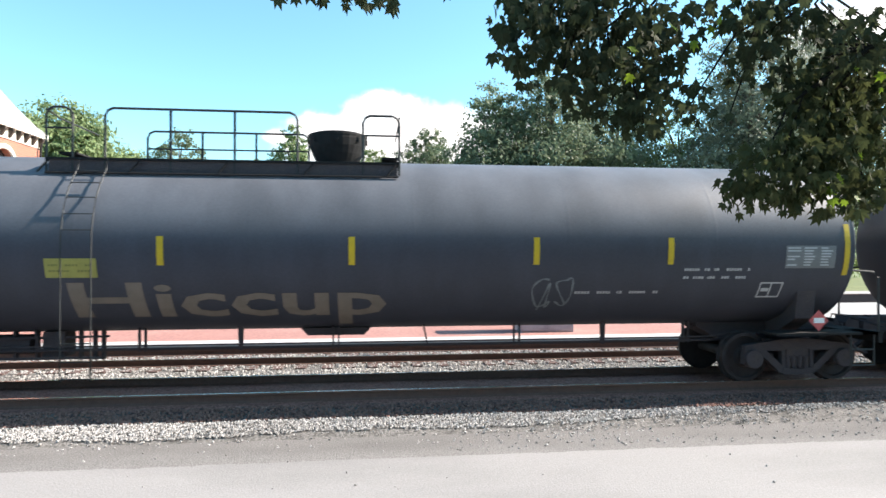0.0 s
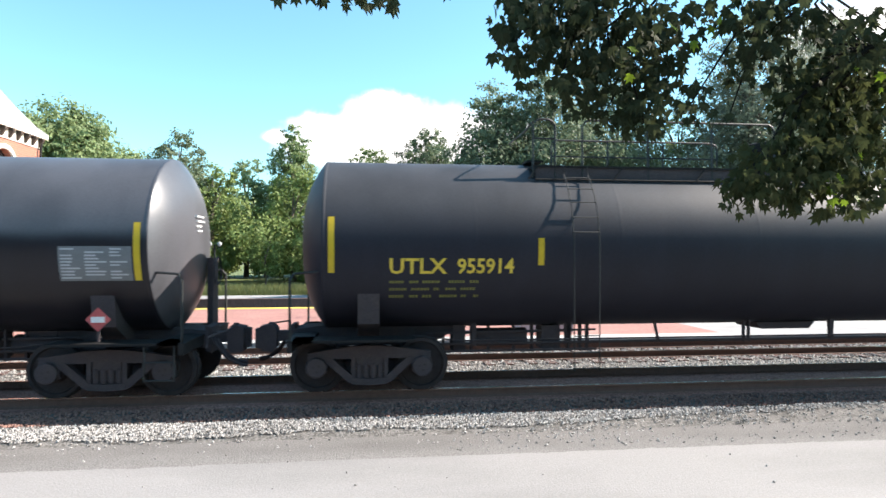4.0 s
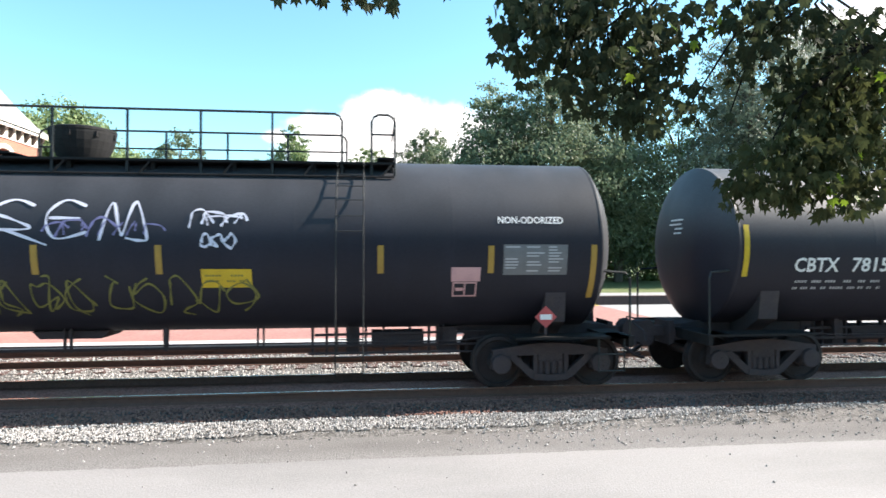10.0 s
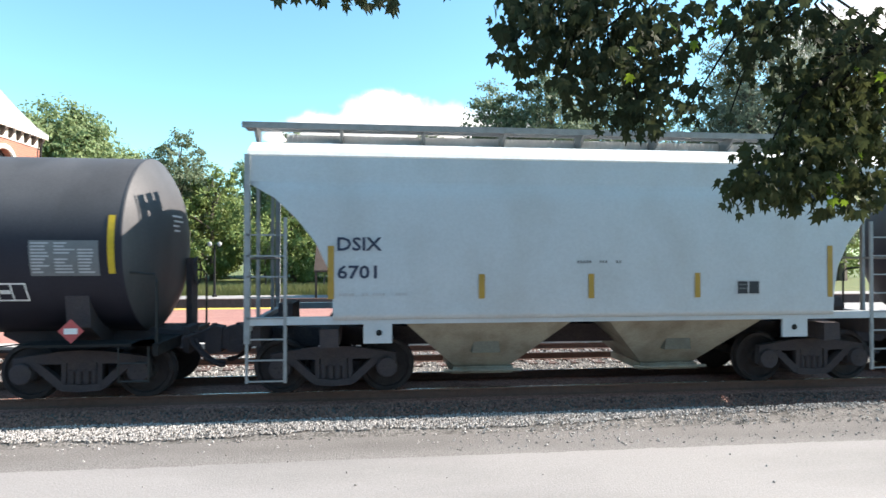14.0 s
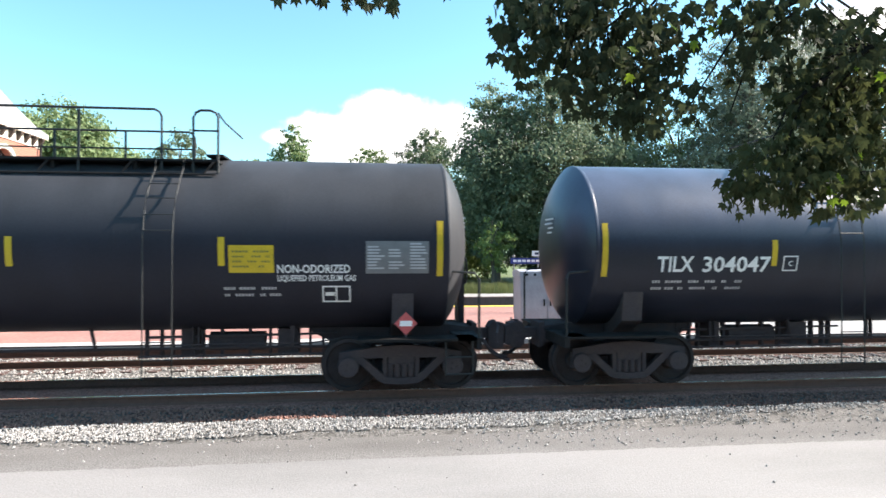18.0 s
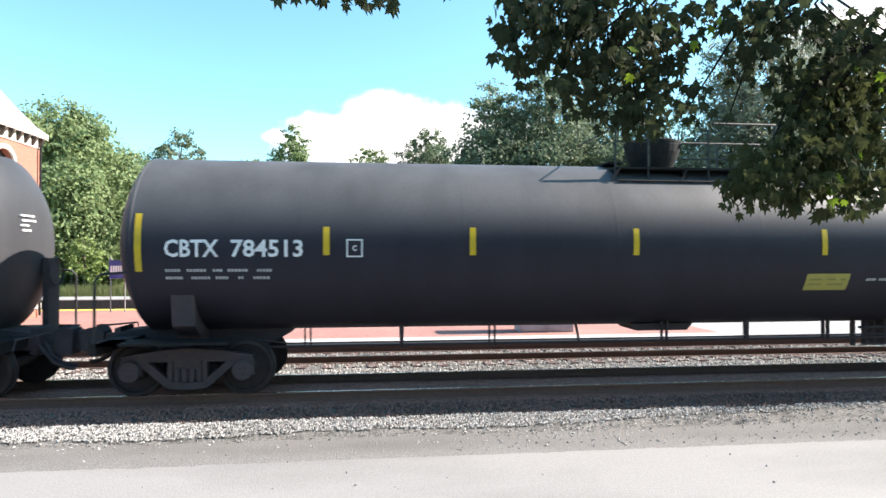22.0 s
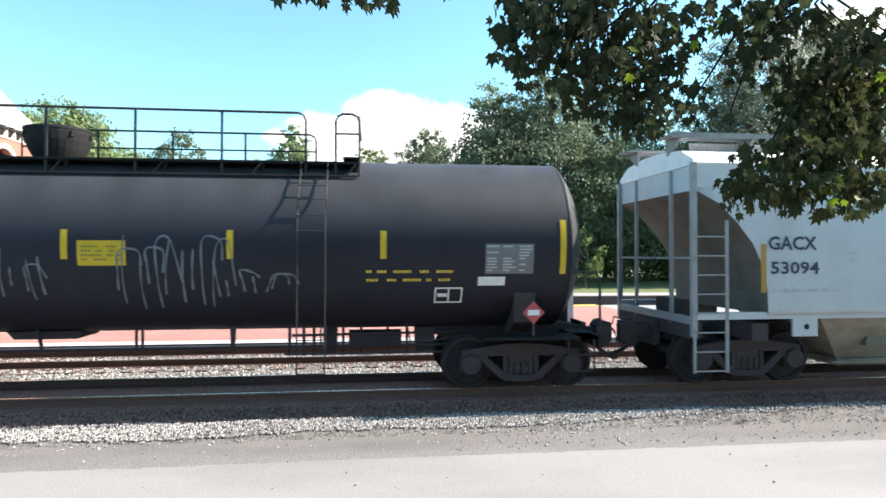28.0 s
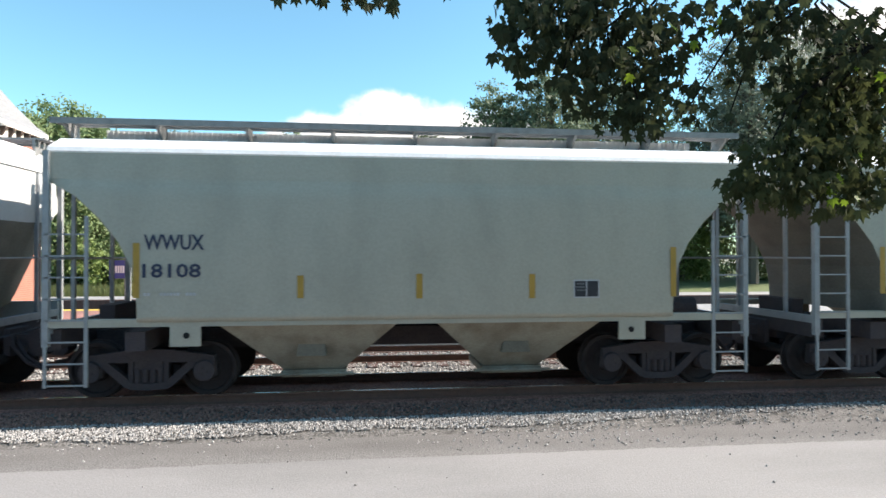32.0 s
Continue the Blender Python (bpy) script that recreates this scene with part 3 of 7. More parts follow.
def lay(name, vf, material, parent, curved=True, label="", flat_y=-1.6, layer=1, za=ZA, rt=RT):
    """Lays flat paint or a plate on the car's near side."""
    v, f = vf
    LIFT[0] = (LIFT[0] + 1) % 4
    off = 0.002 + 0.004 * layer + 0.0007 * LIFT[0]
    if curved:
        pts = [(x, -math.sqrt(max((rt + off) ** 2 - (z - za) ** 2, 0.01)), z) for x, z in v]
    else:
        pts = [(x, flat_y - off, z) for x, z in v]
    me = mesh_np(name, pts, f)
    return part(name, me, material, parent, label)


def frame_rects(x0, x1, z0, z1, w=0.025, middle=True):
    r = [(x0, x1, z0, z0 + w), (x0, x1, z1 - w, z1), (x0, x0 + w, z0 + w, z1 - w), (x1 - w, x1, z0 + w, z1 - w)]
    if middle:
        xm = (x0 + x1) / 2
        r += [(xm - w / 2, xm + w / 2, z0 + w, z1 - w)]
        r += [(x0 + 2 * w, xm - w, z0 + (z1 - z0) * 0.4, z0 + (z1 - z0) * 0.62)]
    return rects(*r, rows=2)


def bar_rows(x0, x1, z0, z1, seed, height=0.045):
    """Rows of short bars where small writing cannot be read."""
    rg = random.Random(seed)
    n = max(1, round((z1 - z0) / (height * 2.5)))
    r = []
    for i in range(n):
        zc = z0 + (i + 0.5) * (z1 - z0) / n
        h = min(height, (z1 - z0) / n * 0.6) / 2
        x = x0
        while x < x1 - 0.03:
            for _ in range(rg.randint(2, 6)):
                wd = min(rg.uniform(0.028, 0.042), x1 - x)
                if wd > 0.01:
                    r.append((x, x + wd, zc - h, zc + h))
                x += wd + 0.016
            x += rg.uniform(0.05, 0.15)
    return rects(*r, rows=1)


def logo_shape(shape, x0, x1, z0, z1, w):
    """One plain shape of a company mark: a rounded ring, a wedge, a block or an hourglass, w its stroke."""
    cx, cz, hw, hh = (x0 + x1) / 2, (z0 + z1) / 2, (x1 - x0) / 2, (z1 - z0) / 2
    if shape == "ring":
        v, n = [], 28
        for i in range(n):
            a = 2 * math.pi * i / n
            c, q = math.cos(a), math.sin(a)
            ux, uz = math.copysign(abs(c) ** 0.32, c), math.copysign(abs(q) ** 0.32, q)
            v += [(cx + hw * ux, cz + hh * uz), (cx + (hw - w) * ux, cz + (hh - w * 0.8) * uz)]
        return np.array(v), [(2 * i, 2 * i + 1, 2 * ((i + 1) % n) + 1, 2 * ((i + 1) % n)) for i in range(n)]
    half = {"wedge": (1.0, 0.80, 0.62, 0.45), "block": (0.36, 0.36, 0.70, 1.0), "hourglass": (1.0, 0.55, 0.55, 1.0)}[shape]
    v = [p for i, q in enumerate(half) for p in ((cx - hw * q, z0 + 2 * hh * i / 3), (cx + hw * q, z0 + 2 * hh * i / 3))]
    return np.array(v), [(2 * i, 2 * i + 1, 2 * i + 3, 2 * i + 2) for i in range(3)]


def put_marks(car, marks, curved, seed, flat_y=-1.602):
    for i, (kind, words, x0, x1, z0, z1, tone) in enumerate(marks):
        m = M[tone]
        a = dict(curved=curved, flat_y=flat_y)
        if kind == "text":
            v, f = TEXT[words]
            lay("lettering", (v * (x1 - x0, z1 - z0) + (x0, z0), f), m, car, **a, label="stencilled lettering " + words)
        elif kind == "bars":
            tagged(lay("small_print", bar_rows(x0, x1, z0, z1, seed + i), m, car, **a), kind="stuff")
        elif kind == "plate":
            p = lay("plate", rects((x0, x1, z0, z1)), m, car, **a)
            if x1 - x0 > 0.4 and tone in ("yellow", "olive"):
                tagged(lay("small_print", bar_rows(x0 + 0.06, x1 - 0.06, z0 + 0.06, z1 - 0.06, seed + i, 0.03), M["yellow_spray"], car, layer=2, **a), kind="stuff")
        elif kind == "panel":
            lay("data_panel", rects((x0, x1, z0, z1)), M["grey_panel"] if tone != "olive" else m, car, **a)
            rg = random.Random(seed + i)
            r = []
            for j, (u0, u1) in enumerate(((0.03, 0.30), (0.36, 0.66), (0.70, 0.97))):
                for k in range(int((z1 - z0 - 0.04) / 0.05)):
                    if rg.random() < 0.82:
                        xa = x0 + u0 * (x1 - x0)
                        r.append((xa, xa + (u1 - u0) * (x1 - x0) * rg.uniform(0.45, 1.0), z1 - 0.055 - k * 0.05, z1 - 0.03 - k * 0.05))
            tagged(lay("panel_print", rects(*r, rows=1), M["grime_text"] if tone != "olive" else M["black"], car, layer=2, **a), kind="stuff")
        elif kind == "strokes":
            for j, path in enumerate(STROKES[words]):
                v, f = ribbon([(x0 + q * (x1 - x0), z0 + r * (z1 - z0)) for q, r in path], 0.17 if words == "halo" else 0.028 + 0.03 * (z1 - z0))
                lay("graffiti", (v, f), m, car, **a, label="sprayed letter " + words[0] if len(words) < 3 else "sprayed blue and pale outline", layer=1 + j + (words != "halo"))
        elif kind == "frame" and not curved:
            lay("stencil_box", rects((x0 - 0.012, x1 + 0.012, z0 - 0.012, z1 + 0.012)), M["grime_text"], car, **a)
            xm, zm = (x0 + x1) / 2, (z0 + z1) / 2
            lay("stencil_pane", rects((x0 + 0.01, xm - 0.012, z0 + 0.01, z1 - 0.01)), M["pane_black"], car, layer=2, **a)
            lay("stencil_pane", rects((xm + 0.012, x1 - 0.01, z0 + 0.01, z1 - 0.01)), M["pane_black"], car, layer=2, **a)
            tagged(lay("small_print", bar_rows(x0 + 0.04, xm - 0.04, zm - 0.05, z1 - 0.03, seed + i, 0.025), M["grey_panel"], car, layer=3, **a), kind="stuff")
        elif kind == "frame":
            lay("stencil_box", frame_rects(x0, x1, z0, z1), m, car, **a)
        elif kind == "boxc":
            lay("stencil_box", frame_rects(x0, x1, z0, z1, 0.022, False), m, car, **a)
            v, f = TEXT["C"]
            xm, zm = (x0 + x1) / 2, (z0 + z1) / 2
            lay("lettering", (v * (0.07, 0.09) + (xm - 0.035, zm - 0.045), f), m, car, **a)
        elif kind == "tag":
            w = {"white_spray": 0.045, "blue_spray": 0.16}.get(tone, 0.035)
            draw = {"drips": drips, "flourish": flourish}.get(words, scribble)
            lay("graffiti", draw(x0, x1, z0, z1, w, seed + i), m, car, **a, label="sprayed graffiti lines", layer=2 if tone != "blue_spray" else 1)
        elif kind == "logo":
            shapes = ["ring"] * 6 if curved else ["ring", "wedge", "block", "hourglass"]
            step = (x1 - x0) / len(shapes)
            for j, shape in enumerate(shapes):
                lay("company_mark", logo_shape(shape, x0 + j * step, x0 + (j + 0.93) * step, z0, z1, 0.13), m, car, **a)
        elif kind == "placard":
            xm, zm, h = (x0 + x1) / 2, (z0 + z1) / 2, 0.19
            stand = bmesh.new()
            box(stand, xm - 0.02, xm + 0.02, -1.47, -1.44, 1.0, zm)
            bm = bmesh.new()
            vs = [bm.verts.new(p) for p in ((xm - h, -1.475, zm), (xm, -1.475, zm - h), (xm + h, -1.475, zm), (xm, -1.475, zm + h))]
            bm.faces.new(vs)
            bmesh.ops.solidify(bm, geom=bm.faces[:], thickness=-0.006)
            pl = part("placard", bm, M["red"], car, "red and white diamond placard")
            part("placard_stand", stand, M["under"], pl)
            bm = bmesh.new()
            box(bm, xm - 0.10, xm + 0.10, -1.486, -1.482, zm - 0.045, zm + 0.045)
            part("placard_number_patch", bm, M["white"], pl)


TEXT = {w: text_mesh(w) for w in WORDS}


# running gear, shared by all the cars
def side_frame_mesh(bm):
    for s in (-1, 1):
        prism(bm, [(s * 0.30, 0.60), (s * 1.02, 0.60), (s * 1.04, 0.70), (s * 0.34, 0.80), (0, 0.82), (0, 0.68)][::s], -0.06, 0.06)
        prism(bm, [(s * 0.72, 0.36), (s * 0.80, 0.36), (s * 0.84, 0.62), (s * 0.70, 0.62)][::s], -0.06, 0.06)
        prism(bm, [(s * 0.98, 0.36), (s * 1.06, 0.36), (s * 1.04, 0.64), (s * 0.94, 0.64)][::s], -0.06, 0.06)
        prism(bm, [(s * 0.26, 0.17), (s * 0.36, 0.20), (s * 0.78, 0.58), (s * 0.64, 0.62), (s * 0.28, 0.30)][::s], -0.07, 0.07)
        prism(bm, [(0, 0.15), (s * 0.30, 0.17), (s * 0.30, 0.28), (0, 0.26)][::s], -0.08, 0.08)
        prism(bm, [(s * 0.24, 0.26), (s * 0.31, 0.28), (s * 0.31, 0.72), (s * 0.24, 0.72)][::s], -0.06, 0.06)


def springs_mesh(bm):
    lathe_z(bm, [(0.27 + 0.03 * k, 0.055 if k % 2 else 0.068) for k in range(9)], 10, 0, 0)


def wheelset_mesh(bm):
    lathe_y(bm, [(-1.12, 0.07), (-0.85, 0.08), (-0.6, 0.095), (0.6, 0.095), (0.85, 0.08), (1.12, 0.07)], 12)
    for s in (-1, 1):
        prof = [(s * 0.685, 0.12), (s * 0.69, 0.40), (s * 0.685, 0.485), (s * 0.715, 0.487), (s * 0.725, 0.458), (s * 0.83, 0.452),
                (s * 0.835, 0.39), (s * 0.79, 0.37), (s * 0.775, 0.20), (s * 0.85, 0.17), (s * 0.85, 0.10)]
        lathe_y(bm, prof if s > 0 else prof[::-1], 32)
        for k in range(3):
            a = k * 2.094
            box(bm, 0.055 * math.cos(a) - 0.018, 0.055 * math.cos(a) + 0.018, s * 1.12 - 0.02, s * 1.12 + 0.02,
                0.055 * math.sin(a) - 0.018, 0.055 * math.sin(a) + 0.018)


def truck(car, x, place):
    """A two-axle truck under the car at x, its wheelsets turning in it."""
    bol = shared("bolster", lambda b: (box(b, -0.22, 0.22, -1.05, 1.05, 0.48, 0.74), box(b, -0.12, 0.12, -0.35, 0.35, 0.74, 0.92),
                                       box(b, -0.42, -0.30, -0.80, 0.80, 0.30, 0.52), box(b, 0.30, 0.42, -0.80, 0.80, 0.30, 0.52), box(b, -0.20, 0.20, -0.92, 0.92, 0.17, 0.27),
                                       box(b, -0.10, 0.10, -0.90, 0.90, 0.27, 0.48)))
    t = part("truck", bol, M["under"], car, "grimy two-axle cast steel truck")
    t.location = (x, 0, 0)
    for s in (-1, 1):
        f = part("side_frame", shared("side_frame", side_frame_mesh), M["under"], t)
        f.location = (0, s * 1.0, 0)
        for q in (-0.18, -0.06, 0.06, 0.18):
            part("spring", shared("spring", springs_mesh, True), M["under"], t).location = (q, s * 1.0, 0)
        w = part("wheelset", shared("wheelset", wheelset_mesh, False), M["steel"], t, "steel wheels on their axle")
        w.location = (s * 0.89, 0, 0.457)
        WHEELS.append((w, s * 0.89, 0.457, place + x))
        for q in (-1, 1):
            def cap(b):
                lathe_y(b, [(-0.1, 0.15), (-0.09, 0.17), (0.08, 0.17), (0.1, 0.12)], 16)
            c = part("bearing_cap", shared("bearing_cap", cap), M["under"], t)
            c.location = (q * 0.89, s * 1.04, 0.46)
    return t


def coupler_mesh(bm):
    box(bm, -0.10, 0.42, -0.09, 0.09, 0.78, 0.97)
    prism(bm, [(0.36, 0.68), (0.44, 0.60), (0.64, 0.62), (0.66, 1.06), (0.44, 1.10), (0.36, 1.0)], -0.20, 0.15)
    prism(bm, [(0.60, 0.66), (0.74, 0.68), (0.74, 1.02), (0.60, 1.04)], -0.04, 0.16)
    prism(bm, [(0.02, 0.66), (0.12, 0.62), (0.12, 1.08), (0.02, 1.10)], -0.30, 0.30)
    tube(bm, [(0.15, -0.34, 1.0), (0.20, -0.36, 0.80), (0.42, -0.34, 0.52), (0.66, -0.30, 0.40), (0.74, -0.28, 0.40)], 0.032, 6)
    tube(bm, [(0.2, -0.22, 0.86), (0.35, -0.24, 0.62), (0.55, -0.22, 0.46), (0.72, -0.16, 0.44)], 0.035, 6)
    tube(bm, [(0.50, -0.05, 1.10), (0.48, -0.5, 1.06), (0.30, -1.25, 1.02), (0.30, -1.32, 0.86)], 0.018, 5)
    box(bm, 0.45, 0.52, -0.10, 0.05, 1.0, 1.12)


def ends(car, hl, tank=True):
    """Couplers, striker boxes and end platforms at both ends; x beyond hl."""
    for s in (-1, 1):
        c = part("coupler", shared("coupler", coupler_mesh), M["under"], car, "cast steel knuckle coupler with air hose")
        c.location = (s * (hl + 0.70 if tank else hl - 0.05), 0, 0)
        c.rotation_euler = (0, 0, 0 if s > 0 else math.pi)


# tank cars
def shell_profile(hl):
    """Half ellipsoid heads on a straight shell; close rings at the seams keep the shading straight."""
    hs = hl + 0.16
    head = [(-hs - 0.42 * (1 - q ** 3), RT * q) for q in [(k / 12) ** 0.8 for k in range(12)] + [0.975, 0.99, 0.997, 1.0]]
    head += [(-hs + 0.004, RT), (-hs + 0.02, RT + 0.004), (-hs + 0.045, RT + 0.004), (-hs + 0.05, RT), (-hs + 0.06, RT), (-hs + 0.4, RT)]
    n = 7
    mid = []
    for i in range(1, n):
        x = -hs + 2 * hs * i / n
        mid += [(x - 0.05, RT), (x - 0.03, RT), (x - 0.012, RT + 0.0009), (x + 0.012, RT + 0.0009), (x + 0.03, RT), (x + 0.05, RT)]
    return head + mid + [(-x, r) for x, r in head[::-1]]


PENDING = []


def rail_loop(bm, x0, x1, y, z0, z1, mid, posts, r=0.021):
    """A pipe railing with rounded corners."""
    tube(bm, [(x0, y, z0), (x0, y, z1 - 0.12), (x0 + 0.04, y, z1 - 0.04), (x0 + 0.12, y, z1), (x1 - 0.12, y, z1),
              (x1 - 0.04, y, z1 - 0.04), (x1, y, z1 - 0.12), (x1, y, z0)], r, 6)
    if mid:
        PENDING.append(("mid_rail", lambda b: tube(b, [(x0, y, mid), (x1, y, mid)], r * 0.8, 6)))
    for i in range(posts):
        x = x0 + (x1 - x0) * (i + 1) / (posts + 1)
        PENDING.append(("rail_post", lambda b, x=x: box(b, x - 0.018, x + 0.018, y - 0.015, y + 0.015, z0 - 0.05, z1)))


def railing(bm, car, label):
    """One railing, with its middle rail and posts as pieces of it."""
    top = part("railing", bm, M["rail_paint"], car, label)
    for name, build in PENDING:
        b = bmesh.new()
        build(b)
        part(name, b, M["rail_paint"], top)
    PENDING.clear()


def tank_car(label, place, hl, paint, side, marks, stripes, long_z, short_z, deck=(-1.15, 5.4), seed=1, tape="yellow", top_rail=False, stencil="white", ladder="full", whole=False):
    car = new("tank_car")
    tagged(car, label, "tank car", GROUP)
    car.location = (place, Y1, 0)
    TRAIN.append((car, place))
    bm = bmesh.new()
    lathe_x(bm, shell_profile(hl), 64, 0, ZA)
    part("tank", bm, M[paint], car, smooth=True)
    # small stencilled rows on the heads
    for s in (-1, 1):
        for k in range(4):
            bm = bmesh.new()
            x = s * (hl + 0.16)
            xa, xb = (x + 0.36, x + 0.432) if s > 0 else (x - 0.432, x - 0.36)
            y = -0.36 + 0.05 * (k % 2)
            for w in (0.14, 0.08, 0.11)[:3 - k // 2]:
                box(bm, xa, xb, y, y + w, 3.02 - 0.085 * k, 3.052 - 0.085 * k)
                y += w + 0.04
            tagged(part("end_stencil", bm, M[stencil], car), kind="stuff")
    # underframe at both ends
    for s in (-1, 1):
        def sill(b):
            prism(b, [(hl - 2.2, 0.98), (hl - 1.7, 0.72), (hl + 0.75, 0.72), (hl + 0.75, 1.02), (hl - 0.1, 1.12), (hl - 2.2, 1.12)], -0.33, 0.33)
            prism_x(b, [(-1.28, 1.72), (-1.2, 1.2), (-0.5, 0.80), (0.5, 0.80), (1.2, 1.2), (1.28, 1.72), (1.0, 1.45), (0.4, 1.1), (-0.4, 1.1), (-1.0, 1.45)],
                    hl - 0.78, hl - 0.42)
        o = part("stub_sill", shared("stub_sill_%.2f" % hl, sill), M["under"], car)
        def plat(b):
            box(b, hl - 1.35, hl + 0.62, -1.5, -0.98, 0.93, 0.97)
            box(b, hl - 1.35, hl + 0.62, 0.98, 1.5, 0.93, 0.97)
            box(b, hl + 0.30, hl + 0.72, -1.5, 1.5, 0.93, 0.97)
            box(b, hl + 0.62, hl + 0.70, -1.5, 1.5, 0.78, 0.93)
        e = part("end_platform", shared("end_platform_%.2f" % hl, plat), M["deck"], car, "steel step platform at the tank end")
        def rails(b):
            tube(b, [(hl + 0.66, -1.45, 0.95), (hl + 0.66, -1.45, 1.95), (hl + 0.60, -1.40, 2.05), (hl + 0.2, -1.35, 2.08)], 0.022)
        def rails2(b):
            tube(b, [(hl + 0.66, 1.45, 0.95), (hl + 0.66, 1.45, 1.95), (hl + 0.60, 1.40, 2.05), (hl + 0.2, 1.35, 2.08)], 0.022)
        def steps(b):
            for z in (0.38, 0.66):
                tube(b, [(hl + 0.10, -1.47, z), (hl + 0.55, -1.47, z)], 0.016)
            for x in (hl + 0.10, hl + 0.55):
                tube(b, [(x, -1.47, 0.36), (x, -1.47, 0.95)], 0.016)
        g = part("end_handrail", shared("end_handrail_%.2f" % hl, rails), M["rail_paint"], car)
        g2 = part("end_handrail", shared("far_handrail_%.2f" % hl, rails2), M["rail_paint"], car)
        st = part("end_step", shared("end_step_%.2f" % hl, steps), M["rail_paint"], car, "hanging steel step")
        for q in (o, e, g, g2, st):
            if s < 0:
                q.rotation_euler = (0, 0, math.pi)
        truck(car, s * (hl - 0.62), place)
    ends(car, hl)
    # hand brake wheel stand at the trailing end
    def brake(b):
        box(b, hl + 0.58, hl + 0.68, 0.35, 0.75, 0.97, 2.3)
        lathe_x(b, [(hl + 0.70, 0.26), (hl + 0.72, 0.28), (hl + 0.74, 0.26)], 18, 0.55, 2.05)
    part("hand_brake", shared("hand_brake_%.2f" % hl, brake), M["under"], car)
    # brake pipe hung under the tank
    def pipe(b):
        tube(b, [(-hl + 0.9, -0.45, 0.86), (-hl + 1.9, -0.5, 0.74), (hl - 1.9, -0.5, 0.74), (hl - 0.9, -0.45, 0.86)], 0.026)
    part("brake_pipe", shared("brake_pipe_%.2f" % hl, pipe), M["under"], car)
    def conduit(b):
        tube(b, [(-hl + 1.4, -0.62, 0.92), (-hl + 2.2, -0.70, 0.83), (hl - 2.2, -0.70, 0.83), (hl - 1.4, -0.62, 0.92)], 0.014)
    part("train_line", shared("train_line_%.2f" % hl, conduit), M["under"], car)
    n = int((2 * hl - 5) / 1.55)
    for i in range(n + 1):
        x = -hl + 2.5 + i * (2 * hl - 5) / n
        kinds = {"pipe_hanger": lambda b: prism(b, [(-0.030, 0.70), (0.030, 0.70), (0.045, 1.12), (-0.045, 1.12)], -0.53, -0.45),
                 "double_hanger": lambda b: [prism(b, [(q - 0.012, 0.70), (q + 0.012, 0.70), (q + 0.012, 1.12), (q - 0.012, 1.12)], -0.53, -0.45) for q in (-0.05, 0.05)],
                 "slanted_hanger": lambda b: prism(b, [(-0.012, 0.72), (0.012, 0.72), (-0.07, 1.12), (-0.10, 1.12)], -0.53, -0.45)}
        word = ("pipe_hanger", "double_hanger", "slanted_hanger", "double_hanger")[(i + seed // 100) % 4]
        part("pipe_hanger", shared(word, kinds[word]), M["under"], car).location = (x, 0, 0)
    # valve gear: reservoir, cylinder and levers on the deck's side
    gear = {"air_reservoir": lambda b: tube(b, [(-0.5, -0.2, 0.82), (0.45, -0.2, 0.82)], 0.17, 12),
            "brake_cylinder": lambda b: box(b, 0.7, 1.05, -0.45, -0.05, 0.62, 1.05),
            "brake_valve": lambda b: box(b, -0.95, -0.72, -0.40, 0.1, 0.58, 1.1),
            "brake_lever": lambda b: prism(b, [(-1.5, 0.90), (1.75, 0.94), (1.75, 0.975), (-1.5, 0.945)], -0.42, -0.38),
            "brake_rod": lambda b: tube(b, [(-1.6, -0.6, 0.62), (1.7, -0.6, 0.62)], 0.02)}
    for word, build in gear.items():
        part(word, shared(word, build), M["under"], car).location = (side * 5.6, 0, 0)
    for x in (-1.55, -1.3, -1.12, -0.6, -0.28, 0.2, 0.55, 1.25, 1.48, 1.62):
        strap = shared("gear_strap", lambda b: box(b, -0.022, 0.022, -0.35, -0.25, 0.55, 1.15))
        part("gear_strap", strap, M["under"], car).location = (side * 5.6 + x, 0, 0)
    def sump(b):
        prism(b, [(-0.62, 1.05), (-0.5, 0.92), (0.5, 0.92), (0.62, 1.05)], -0.4, 0.4)
    part("tank_sump", shared("tank_sump", sump), M["under"], car)
    # deck, bonnet, railings and ladder on top
    x0, x1 = sorted((side * deck[0], side * deck[1]))
    bm = bmesh.new()
    for y in (-1.02, 0.62):
        box(bm, x0, x1, y, y + 0.40, 3.905, 3.94)
    box(bm, x0, x0 + 0.3, -0.6, 0.6, 4.06, 4.09)
    box(bm, x1 - 0.3, x1, -0.6, 0.6, 4.06, 4.09)
    k = max(3, int((x1 - x0) / 1.3))
    for i in range(k + 1):
        x = x0 + 0.06 + (x1 - x0 - 0.12) * i / k
        for y in (-0.9, 0.6):
            prism(bm, [(x - 0.03, 3.6), (x + 0.03, 3.6), (x + 0.03, 3.93), (x - 0.03, 3.93)], y, y + 0.26)
        tube(bm, [(x, -1.03, 3.90), (x - 0.16, -1.06, 3.69)], 0.016, 5)
    for y in (-1.055, 1.055):
        tube(bm, [(x0 + 0.02, y, 3.685), (x1 - 0.02, y, 3.685)], 0.019, 6)
    dk = part("deck", bm, M["deck"], car, "black steel walkway along the tank top")
    for y in (-0.99, 0.97) if side < 0 or paint == "rusty" else ():
        bm = bmesh.new()
        box(bm, x0 + 0.04, x1 - 0.04, y, y + 0.02, 3.70, 3.904)
        part("deck_side", bm, M["fascia"] if paint == "rusty" else M["under"], dk, "dusty side plate under the walkway")
